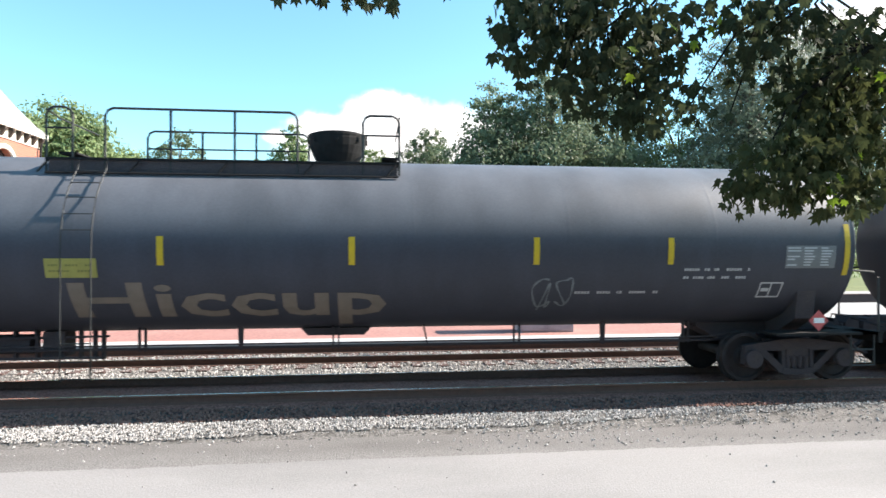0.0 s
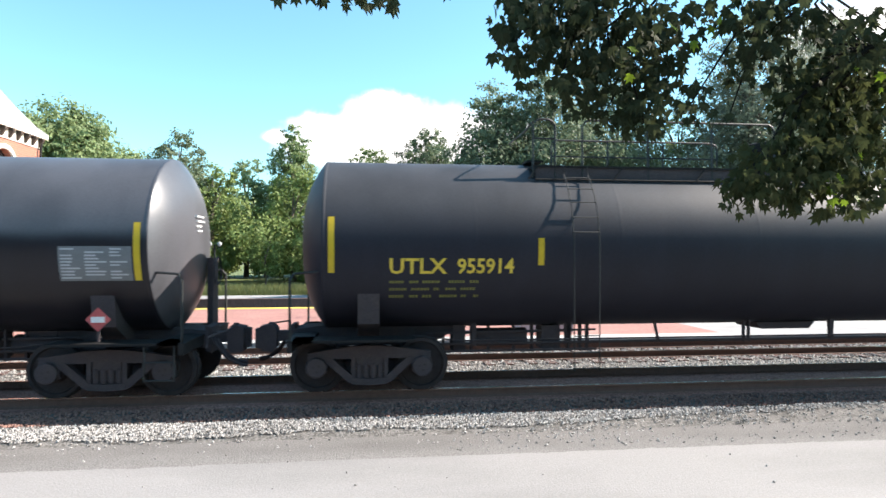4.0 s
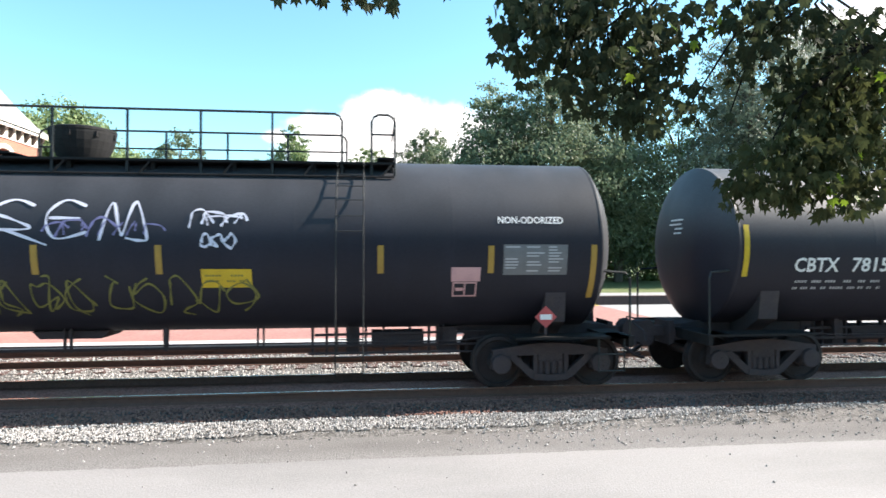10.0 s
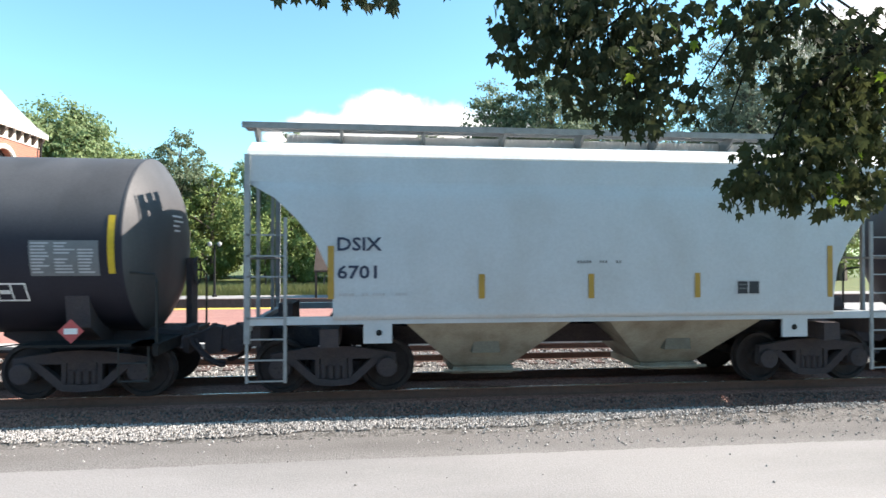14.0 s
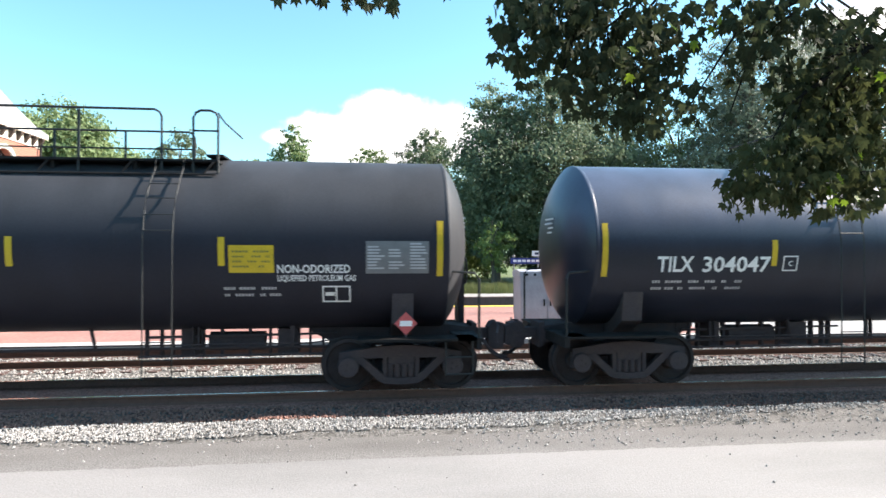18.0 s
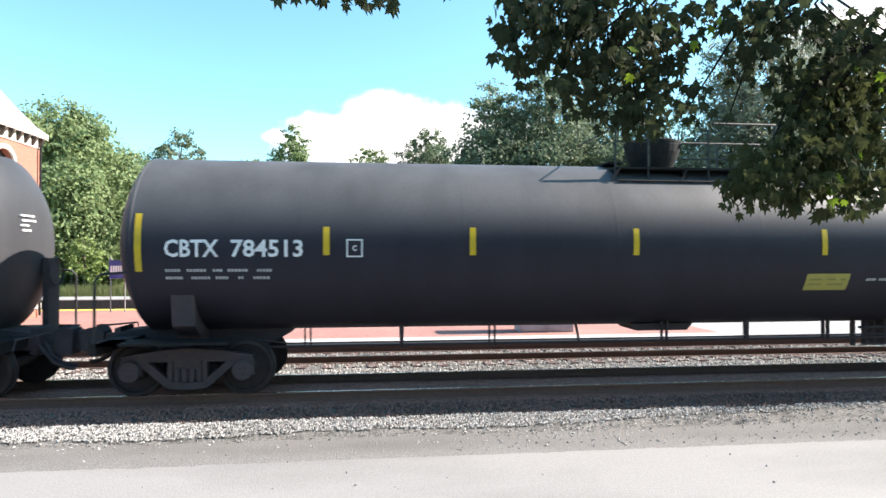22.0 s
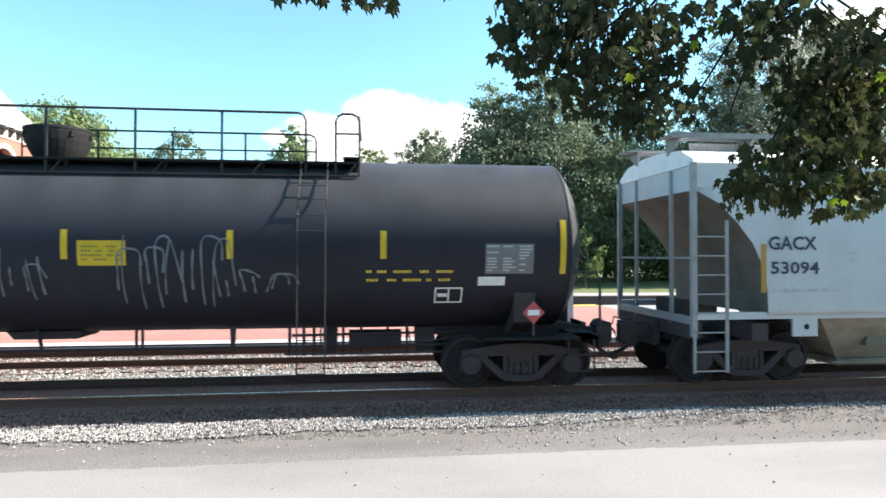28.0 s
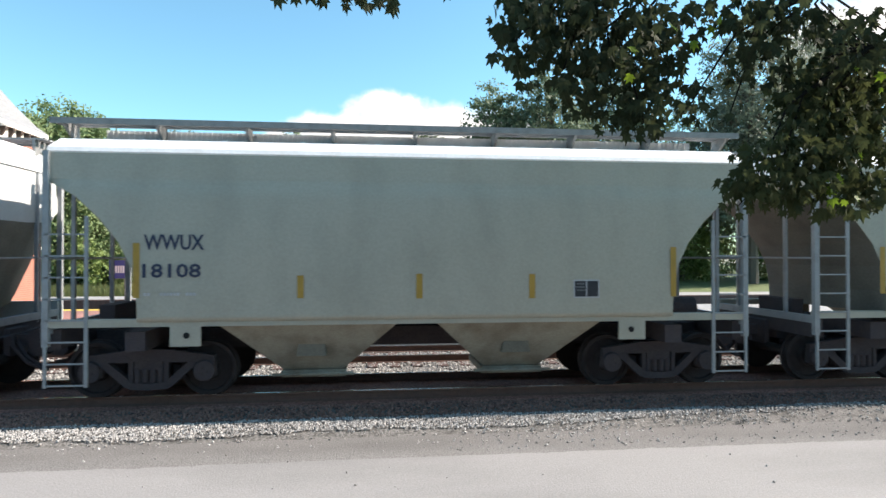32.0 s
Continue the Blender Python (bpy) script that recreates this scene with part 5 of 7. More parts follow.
tank_car("grey tank car with a rust-pink stained top", 78.74, 9.080, "rusty", 1, [
    ("text", "NATX", -7.95, -7.18, 2.04, 2.30, "white"),
    ("text", "400714", -6.98, -5.83, 2.03, 2.30, "white"),
    ("boxc", "", -5.53, -5.25, 2.05, 2.30, "white"),
    ("bars", "", -7.99, -6.10, 1.66, 1.94, "grime_text"),
    ("text", "LIQUEFIED", 5.22, 5.86, 1.99, 2.10, "white"),
    ("text", "PETROLEUM GAS", 5.10, 6.23, 1.85, 1.97, "white"),
    ("bars", "", 5.74, 6.53, 1.64, 1.84, "grime_text"),
    ("plate", "", 6.35, 7.18, 1.94, 2.08, "black"),
    ("plate", "", 6.66, 7.23, 1.54, 1.68, "pink"),
    ("frame", "", 7.28, 7.76, 1.57, 1.85, "white"),
    ("panel", "", 7.72, 8.78, 2.04, 2.54, "grey_panel"),
    ("placard", "", 8.33, 8.67, 0.98, 1.42, "red")],
    [-5.66, -3.54, -1.27, 2.3, 5.6], 2.46, 2.41, seed=500, whole=True)
tank_car("black tank car with yellow lettering and a yellow plate", 99.34, 8.645, "black", -1, [
    ("text", "UTLX", -7.73, -6.74, 2.04, 2.29, "yellow_text"),
    ("text", "955919", -6.60, -5.63, 2.03, 2.29, "yellow_text"),
    ("bars", "", -7.65, -6.29, 1.60, 1.98, "yellow_spray"),
    ("plate", "", -1.60, -0.81, 2.17, 2.48, "yellow"),
    ("plate", "", 6.08, 6.65, 1.83, 1.98, "pink"),
    ("plate", "", 5.98, 6.51, 1.60, 1.81, "pink"),
    ("frame", "", 6.49, 6.94, 1.48, 1.72, "white"),
    ("panel", "", 7.28, 8.36, 2.00, 2.50, "grey_panel"),
    ("placard", "", 7.97, 8.36, 1.16, 1.57, "red")],
    [-5.09, -2.64, 0.51, 2.8, 5.13], 2.53, 2.49, seed=600, deck=(-1.1, 5.3), stencil="yellow_text", whole=True)
tank_car("black tank car covered with blue, white and yellow graffiti", 119.75, 8.850, "black", 1, [
    ("strokes", "halo", -8.80, -7.20, 2.26, 3.18, "blue_spray"),
    ("strokes", "bubble", -8.80, -7.20, 2.26, 3.18, "pale_blue_spray"),
    ("tag", "drips", -8.50, -7.55, 2.42, 2.98, "pale_blue_spray"),
    ("text", "HOMX", -8.16, -7.17, 2.02, 2.26, "white"),
    ("text", "102087", -7.05, -6.10, 2.01, 2.24, "white"),
    ("bars", "", -7.76, -6.24, 1.68, 1.90, "grime_text"),
    ("tag", "", -8.83, -8.21, 1.47, 2.05, "yellow_spray"),
    ("tag", "drips", -5.05, -2.45, 2.22, 2.90, "lilac_spray"),
    ("tag", "drips", 0.05, 1.70, 2.62, 2.90, "lilac_spray"),
    *sprayed(("S2", "O", "L", "O", "S2", "C", "M"), -5.47, -2.70, 2.18, 2.87),
    *sprayed(("S2", "C", "M"), -4.06, -3.10, 2.81, 3.10),
    *sprayed(("S", "E", "M"), -0.72, 1.74, 2.58, 3.21),
    ("tag", "drips", 2.16, 3.07, 2.74, 3.06, "white_spray"),
    ("tag", "", 2.42, 2.98, 2.44, 2.70, "white_spray"),
    ("tag", "", -2.12, 0.77, 1.37, 2.02, "yellow_spray"),
    ("tag", "", 0.85, 3.27, 1.37, 2.03, "yellow_spray"),
    ("plate", "", 2.42, 3.20, 1.83, 2.13, "yellow"),
    ("tag", "", -5.83, -4.96, 1.60, 2.02, "grey_spray"),
    ("plate", "", 6.42, 6.91, 1.91, 2.15, "pink"),
    ("frame", "", 6.45, 6.86, 1.65, 1.90, "pink"),
    ("text", "NON-ODORIZED", 7.20, 8.32, 2.88, 3.00, "white"),
    ("panel", "", 7.29, 8.39, 2.02, 2.53, "grey_panel"),
    ("placard", "", 7.85, 8.19, 1.09, 1.53, "red")],
    [-5.4, -3.65, -1.78, -0.03, 1.79, 5.25, 7.08], 2.07, 2.28, seed=700, deck=(-1.2, 5.5), tape="orange", whole=True)
tank_car("charcoal tank car with white lettering and a yellow plate", 140.43, 9.065, "charcoal", -1, [
    ("text", "CBTX", -8.14, -7.28, 2.05, 2.31, "white"),
    ("text", "781578", -7.03, -5.93, 2.05, 2.31, "white"),
    ("boxc", "", -5.63, -5.37, 2.05, 2.31, "white"),
    ("bars", "", -8.07, -6.35, 1.70, 1.94, "grime_text"),
    ("plate", "", 4.42, 5.15, 2.05, 2.45, "yellow"),
    ("bars", "", 6.27, 7.56, 1.92, 2.22, "grime_text"),
    ("bars", "", 5.94, 6.88, 1.67, 1.85, "grime_text"),
    ("frame", "", 7.47, 7.96, 1.56, 1.84, "white"),
    ("plate", "", 6.97, 7.47, 1.44, 1.62, "pink"),
    ("panel", "", 7.87, 8.98, 2.04, 2.55, "grey_panel"),
    ("placard", "", 8.37, 8.73, 1.01, 1.47, "red")],
    [-5.81, -2.65, 0.51, 3.22, 6.01], 2.43, 2.40, seed=800, deck=(-1.1, 5.4))
tank_car("charcoal tank car with white lettering and blank white panels", 161.35, 9.090, "charcoal", -1, [
    ("text", "CBTX", -8.73, -7.92, 2.33, 2.61, "white"),
    ("text", "784483", -7.76, -6.56, 2.33, 2.61, "white"),
    ("boxc", "", -6.23, -5.96, 2.37, 2.61, "white"),
    ("bars", "", -8.70, -7.06, 1.91, 2.18, "grime_text"),
    ("plate", "", 5.96, 7.21, 2.30, 2.46, "white"),
    ("plate", "", 5.96, 7.21, 2.09, 2.26, "white"),
    ("plate", "", 5.63, 6.33, 1.67, 1.79, "white"),
    ("plate", "", 6.37, 7.10, 1.63, 1.77, "white"),
    ("plate", "", 5.71, 6.65, 1.80, 1.93, "pink"),
    ("bars", "", 4.20, 5.15, 1.86, 1.94, "grime_text"),
    ("bars", "", 4.85, 5.50, 1.46, 1.80, "white"),
    ("frame", "", 7.34, 7.79, 1.63, 1.92, "white"),
    ("panel", "", 7.90, 8.91, 2.03, 2.58, "grey_panel"),
    ("placard", "", 8.33, 8.66, 0.96, 1.39, "red")],
    [-5.83, -2.5, 1.04, 3.71, 5.76], 2.52, 2.58, seed=900, deck=(-1.1, 5.4))
hopper_car("pale grey two-bay covered hopper with navy lettering", 178.18, 5.705, "flat", [
    ("text", "DSIX", -4.27, -3.56, 2.42, 2.64, "navy"),
    ("text", "6701", -4.27, -3.64, 1.97, 2.19, "navy"),
    ("frame", "", 2.53, 2.94, 1.68, 1.91, "navy"),
    ("bars", "", -4.24, -3.47, 1.64, 1.80, "grime_text"),
    ("bars", "", -0.31, 0.47, 2.18, 2.30, "grey_panel"),
    ("logo", "", 2.71, 4.26, 3.31, 3.86, "navy"),
    ("bars", "", -3.34, -3.02, 1.67, 1.77, "grime_text")],
    [(-4.37, 1.65, 2.50), (-1.93, 1.64, 2.04), (-0.07, 1.63, 2.04), (1.81, 1.63, 2.05), (4.27, 1.62, 2.52)], 1000)
tank_car("dark tank car with yellow lettering and an olive data panel", 194.97, 9.055, "black", 1, [
    ("text", "TEIX", -8.11, -7.48, 2.08, 2.34, "yellow_text"),
    ("text", "33451", -7.29, -6.35, 2.08, 2.34, "yellow_text"),
    ("bars", "", -8.11, -6.46, 1.73, 1.97, "yellow_spray"),
    ("tag", "", -6.30, -5.59, 1.57, 1.89, "grey_spray"),
    ("plate", "", 4.22, 5.06, 2.09, 2.50, "yellow"),
    ("bars", "", 4.45, 5.46, 1.73, 1.99, "grime_text"),
    ("text", "NON-ODORIZED", 6.11, 6.92, 1.92, 2.04, "white"),
    ("panel", "", 7.85, 8.94, 2.07, 2.61, "olive"),
    ("frame", "", 7.53, 8.00, 1.57, 1.86, "white"),
    ("placard", "", 8.33, 8.67, 1.01, 1.45, "red")],
    [-6.21, -1.48, 0.54, 2.9, 5.78], 2.45, 2.41, seed=1100, stencil="yellow_text")
tank_car("charcoal tank car with white lettering and a yellow plate", 215.91, 9.065, "black", 1, [
    ("text", "TILX", -8.15, -7.50, 2.05, 2.32, "white"),
    ("text", "304791", -7.35, -6.18, 2.05, 2.32, "white"),
    ("boxc", "", -5.95, -5.67, 2.07, 2.34, "white"),
    ("bars", "", -8.17, -6.49, 1.70, 1.96, "grime_text"),
    ("plate", "", 5.69, 6.39, 2.07, 2.51, "yellow"),
    ("text", "NON-ODORIZED", 6.44, 7.60, 2.06, 2.20, "white"),
    ("text", "LIQUEFIED PETROLEUM GAS", 6.44, 7.69, 1.91, 2.03, "white"),
    ("bars", "", 5.59, 6.48, 1.65, 1.87, "grime_text"),
    ("frame", "", 7.14, 7.60, 1.57, 1.85, "white"),
    ("panel", "", 7.85, 8.88, 2.05, 2.58, "grey_panel"),
    ("placard", "", 8.33, 8.68, 1.01, 1.45, "red")],
    [-6.05, -2.8, -0.54, 2.45, 5.58], 2.46, 2.41, seed=1200)
tank_car("blue-black tank car with white lettering", 236.84, 9.040, "blue", -1, [
    ("text", "TILX", -8.10, -7.44, 2.06, 2.33, "white"),
    ("text", "304047", -7.27, -6.01, 2.05, 2.33, "white"),
    ("boxc", "", -5.78, -5.50, 2.07, 2.34, "white"),
    ("bars", "", -8.15, -6.48, 1.71, 1.95, "grime_text"),
    ("bars", "", 6.03, 7.22, 1.51, 2.02, "grime_text"),
    ("frame", "", 7.51, 8.00, 1.59, 1.87, "white"),
    ("panel", "", 7.83, 8.88, 2.05, 2.61, "grey_panel"),
    ("placard", "", 8.28, 8.62, 1.02, 1.46, "red"),
    ("plate", "", -3.25, -3.23, 2.81, 3.42, "grey_spray"),
    ("plate", "", 3.68, 3.71, 2.85, 3.52, "white_spray")],
    [-5.95, -2.73, 0.22, 3.28, 5.69], 2.44, 2.39, seed=1300, deck=(-1.1, 5.3))
tank_car("charcoal tank car with a large white company mark", 257.61, 8.920, "black", 1, [
    ("logo", "", -8.56, -4.78, 2.53, 3.02, "white"),
    ("text", "PROX", -8.00, -7.32, 2.05, 2.30, "white"),
    ("text", "35847", -7.13, -6.29, 2.05, 2.30, "white"),
    ("boxc", "", -5.20, -4.93, 2.06, 2.32, "white"),
    ("bars", "", -8.02, -6.40, 1.70, 1.94, "grime_text"),
    ("tag", "", -5.75, -4.50, 1.66, 1.95, "grey_spray"),
    ("plate", "", 2.15, 2.88, 1.94, 2.19, "olive"),
    ("bars", "", 6.43, 7.42, 2.54, 2.66, "white"),
    ("plate", "", 6.37, 6.91, 2.16, 2.41, "pink"),
    ("panel", "", 7.54, 8.63, 2.01, 2.53, "grey_panel"),
    ("frame", "", 6.77, 7.21, 1.58, 1.85, "white"),
    ("placard", "", 8.12, 8.49, 1.13, 1.54, "red"),
    ("plate", "", 5.57, 6.35, 1.82, 2.13, "grey_spray")],
    [-5.32, -2.15, 0.96, 3.3, 5.45], 2.12, 2.29, seed=1400, deck=(-1.3, 5.3), whole=True)
tank_car("charcoal tank car with white lettering and blank white panels", 278.55, 9.115, "charcoal", 1, [
    ("text", "CBTX", -8.72, -7.90, 2.32, 2.60, "white"),
    ("text", "784513", -7.71, -6.59, 2.32, 2.60, "white"),
    ("boxc", "", -5.90, -5.64, 2.32, 2.61, "white"),
    ("bars", "", -8.72, -7.05, 1.93, 2.17, "grime_text"),
    ("plate", "", 2.22, 3.06, 1.72, 2.02, "olive"),
    ("plate", "", 6.25, 7.47, 2.29, 2.48, "white"),
    ("plate", "", 6.25, 7.47, 2.10, 2.27, "white"),
    ("plate", "", 5.13, 6.23, 1.82, 2.05, "pink"),
    ("plate", "", 5.19, 6.12, 1.67, 1.79, "pink"),
    ("bars", "", 3.40, 4.34, 1.87, 1.95, "grime_text"),
    ("bars", "", 6.35, 6.82, 1.85, 1.93, "grime_text"),
    ("frame", "", 6.85, 7.32, 1.63, 1.93, "white"),
    ("panel", "", 7.94, 8.98, 2.03, 2.58, "grey_panel"),
    ("placard", "", 8.33, 8.66, 1.05, 1.49, "red")],
    [-6.22, -3.83, -1.0, 2.49, 5.59], 2.55, 2.58, seed=1500)
tank_car("charcoal tank car with white lettering and a yellow plate", 299.46, 9.055, "charcoal", 1, [
    ("text", "CBTX", -8.26, -7.42, 2.05, 2.33, "white"),
    ("text", "781573", -7.23, -6.13, 2.05, 2.33, "white"),
    ("boxc", "", -5.86, -5.59, 2.10, 2.36, "white"),
    ("bars", "", -8.26, -6.57, 1.72, 1.97, "grime_text"),
    ("plate", "", 5.59, 6.30, 2.09, 2.49, "yellow"),
    ("text", "NON-ODORIZED LIQUEFIED PETROLEUM GAS", 5.30, 7.92, 1.92, 2.03, "white"),
    ("bars", "", 5.66, 6.50, 1.68, 1.89, "grime_text"),
    ("frame", "", 7.16, 7.64, 1.59, 1.87, "white"),
    ("panel", "", 7.79, 8.84, 2.08, 2.63, "grey_panel"),
    ("placard", "", 8.36, 8.71, 1.03, 1.50, "red")],
    [-5.97, -3.19, -0.23, 2.5, 5.54], 2.45, 2.41, seed=1600)
tank_car("charcoal tank car with white lettering and a yellow plate", 320.40, 9.050, "charcoal", -1, [
    ("text", "CBTX", -8.20, -7.34, 2.03, 2.30, "white"),
    ("text", "781596", -7.10, -5.97, 2.03, 2.30, "white"),
    ("boxc", "", -5.69, -5.42, 2.07, 2.32, "white"),
    ("bars", "", -8.20, -6.50, 1.69, 1.93, "grime_text"),
    ("plate", "", 4.35, 5.13, 2.06, 2.47, "yellow"),
    ("panel", "", 7.25, 8.44, 2.05, 2.58, "grey_panel"),
    ("placard", "", 7.96, 8.44, 0.86, 1.31, "red")],
    [-5.8, -2.56, 0.56, 3.38], 2.43, 2.41, seed=1700, deck=(-1.1, 5.4))
tank_car("black tank car with faint grey graffiti and a yellow plate", 340.97, 8.720, "black", 1, [
    ("text", "7987", -6.21, -5.49, 2.06, 2.31, "yellow_text"),
    ("bars", "", -7.45, -6.29, 2.07, 2.31, "yellow_text"),
    ("tag", "drips", -5.47, -4.65, 1.75, 2.19, "grey_spray"),
    ("tag", "drips", -3.29, -2.62, 1.63, 2.14, "grey_spray"),
    ("tag", "drips", -1.87, 0.58, 1.46, 2.51, "grey_spray"),
    ("tag", "drips", 1.43, 3.19, 1.43, 2.67, "grey_spray"),
    ("tag", "drips", 3.19, 4.04, 1.63, 2.13, "grey_spray"),
    ("tag", "drips", -1.47, -0.39, 1.71, 2.46, "grey_spray"),
    ("plate", "", 1.00, 1.71, 2.19, 2.58, "yellow"),
    ("bars", "", 5.42, 6.85, 1.87, 2.15, "yellow_text"),
    ("plate", "", 7.28, 7.74, 1.84, 1.99, "white"),
    ("panel", "", 7.39, 8.21, 2.04, 2.54, "grey_panel"),
    ("frame", "", 6.56, 7.03, 1.54, 1.81, "white"),
    ("placard", "", 8.05, 8.38, 1.22, 1.55, "red")],
    [-5.17, -2.11, 0.81, 3.28, 5.7], 2.49, 2.52, seed=1800, deck=(-1.1, 5.3), whole=True)
hopper_car("pale grey two-bay covered hopper with navy lettering", 357.65, 5.705, "flat", [
    ("text", "GACX", -4.33, -3.42, 2.44, 2.68, "navy"),
    ("text", "53094", -4.29, -3.38, 2.02, 2.24, "navy"),
    ("frame", "", 2.63, 3.03, 1.67, 1.93, "navy"),
    ("logo", "", 2.73, 4.33, 3.32, 3.87, "navy"),
    ("bars", "", 4.33, 5.47, 3.72, 3.80, "grime_text"),
    ("bars", "", -4.06, -3.01, 1.66, 1.81, "grime_text"),
    ("bars", "", -2.80, -2.64, 2.21, 2.45, "grime_text")],
    [(-4.42, 1.70, 2.54), (-1.91, 1.68, 2.06), (-0.02, 1.67, 2.05), (1.88, 1.65, 2.05), (4.35, 1.63, 2.53)], 1900)
hopper_car("pale grey round-sided covered hopper with navy lettering", 370.43, 5.800, "rounded", [
    ("text", "SHPX", -3.86, -3.00, 2.56, 2.78, "navy"),
    ("text", "433665", -3.87, -2.60, 2.11, 2.32, "navy"),
    ("boxc", "", -2.33, -2.06, 2.35, 2.59, "navy"),
    ("bars", "", -3.89, -3.05, 1.58, 1.79, "navy"),
    ("frame", "", 2.84, 3.34, 1.61, 1.88, "navy"),
    ("plate", "", -5.14, -4.22, 1.01, 1.13, "orange"),
    ("plate", "", -2.40, -1.95, 1.01, 1.11, "orange"),
    ("plate", "", -0.27, 0.19, 1.01, 1.10, "orange"),
    ("plate", "", 1.85, 2.35, 1.00, 1.11, "orange"),
    ("plate", "", 4.10, 4.99, 1.00, 1.12, "orange"),
    ("bars", "", -0.32, 0.67, 1.12, 1.24, "grey_panel"),
    ("bars", "", 0.85, 1.64, 1.10, 1.21, "grey_spray")],
    [], 2000, paint="hopper_round")
hopper_car("pale grey round-sided covered hopper with navy lettering", 383.15, 5.830, "rounded", [
    ("text", "SHPX", -3.84, -3.01, 2.65, 2.87, "navy"),
    ("text", "433668", -3.84, -2.58, 2.17, 2.39, "navy"),
    ("bars", "", -3.84, -2.97, 1.58, 1.82, "navy"),
    ("bars", "", -0.54, 0.49, 1.64, 1.96, "pink"),
    ("frame", "", 2.97, 3.44, 1.60, 1.88, "navy"),
    ("plate", "", -5.04, -4.16, 1.01, 1.12, "orange"),
    ("plate", "", -2.35, -1.92, 1.02, 1.12, "orange"),
    ("plate", "", -0.21, 0.19, 1.00, 1.11, "orange"),
    ("plate", "", 1.87, 2.31, 1.00, 1.10, "orange"),
    ("plate", "", 4.10, 5.02, 1.01, 1.11, "orange"),
    ("bars", "", 0.86, 1.63, 1.10, 1.23, "grey_spray")],
    [], 2100, paint="hopper_round")
hopper_car("pale grey two-bay covered hopper with dark lettering", 395.93, 5.710, "flat", [
    ("text", "WWUX", -4.24, -3.34, 2.43, 2.67, "navy"),
    ("text", "18108", -4.26, -3.39, 2.00, 2.22, "navy"),
    ("bars", "", -4.24, -3.36, 1.67, 1.82, "grime_text"),
    ("frame", "", 2.61, 3.03, 1.65, 1.93, "navy")],
    [(-4.35, 1.69, 2.54), (0.02, 1.65, 2.05), (1.89, 1.64, 2.04), (4.35, 1.65, 2.49), (-1.87, 1.67, 2.03)], 2200, paint="hopper_cream")
hopper_car("pale grey two-bay covered hopper at the end of view", 408.62, 5.710, "flat", [
    ],
    [(-4.43, 1.67, 2.50)], 2300, paint="hopper_cream")


# ---- station house ----
def brick_material(name, a, b, mortar):
    m = bpy.data.materials.new(name)
    m.use_nodes = True
    n, k = m.node_tree.nodes, m.node_tree.links
    p = n["Principled BSDF"]
    p.inputs["Roughness"].default_value = 0.85
    tc, mp, br = n.new("ShaderNodeTexCoord"), n.new("ShaderNodeMapping"), n.new("ShaderNodeTexBrick")
    mp.inputs["Rotation"].default_value = (0, radians(90), radians(90))
    br.inputs["Scale"].default_value = 1.0
    br.inputs["Brick Width"].default_value, br.inputs["Row Height"].default_value = 0.215, 0.075
    br.inputs["Mortar Size"].default_value = 0.01
    br.inputs["Color1"].default_value, br.inputs["Color2"].default_value = (*a, 1), (*b, 1)
    br.inputs["Mortar"].default_value = (*mortar, 1)
    k.new(tc.outputs["Object"], mp.inputs["Vector"])
    k.new(mp.outputs[0], br.inputs["Vector"])
    noi = n.new("ShaderNodeTexNoise")
    noi.inputs["Scale"].default_value = 1.3
    k.new(tc.outputs["Object"], noi.inputs["Vector"])
    hsv = n.new("ShaderNodeHueSaturation")
    rng = n.new("ShaderNodeMapRange")
    rng.inputs["To Min"].default_value, rng.inputs["To Max"].default_value = 0.8, 1.2
    k.new(noi.outputs["Fac"], rng.inputs["Value"])
    k.new(rng.outputs[0], hsv.inputs["Value"])
    k.new(br.outputs["Color"], hsv.inputs["Color"])
    k.new(hsv.outputs[0], p.inputs["Base Color"])
    bp = n.new("ShaderNodeBump")
    bp.inputs["Strength"].default_value, bp.inputs["Distance"].default_value = 0.4, 0.01
    k.new(br.outputs["Fac"], bp.inputs["Height"])
    bp.invert = True
    k.new(bp.outputs[0], p.inputs["Normal"])
    return m


M["brick"] = brick_material("orange_red_brick", (0.36, 0.130, 0.085), (0.31, 0.108, 0.072), (0.34, 0.185, 0.140))
M["slate_roof"] = surface("grey_slate_roof", (0.22, 0.215, 0.215), 0.6, var=0.2, scale=2, fine=16, bump=0.3,
                          second=(0.28, 0.27, 0.265), amount=0.7, stretch=(1, 1, 4))
M["cream"] = surface("cream_painted_trim", (0.66, 0.62, 0.55), 0.6, var=0.08, scale=4)
M["dark_wood"] = surface("dark_stained_timber", (0.06, 0.042, 0.033), 0.75, var=0.25, scale=3, fine=40, bump=0.3, stretch=(1, 1, 0.3))
glass = bpy.data.materials.new("dark_window_glass")
glass.use_nodes = True
gb = glass.node_tree.nodes["Principled BSDF"]
gb.inputs["Base Color"].default_value = (0.02, 0.025, 0.03, 1)
gb.inputs["Roughness"].default_value = 0.06
M["glass"] = glass

house = tagged(new("station_house"), "orange brick station house with slate mansard roof", "building")
XW, YF, YN = -12.5, 24.6, 17.6
EAVE = 6.75
openings = [(21.75, 22.85, 4.5, 5.55, 6.0), (21.75, 22.85, 1.3, 2.85, 3.3), (19.0, 20.1, 4.5, 5.55, 6.0), (19.0, 20.1, 1.3, 2.85, 3.3)]


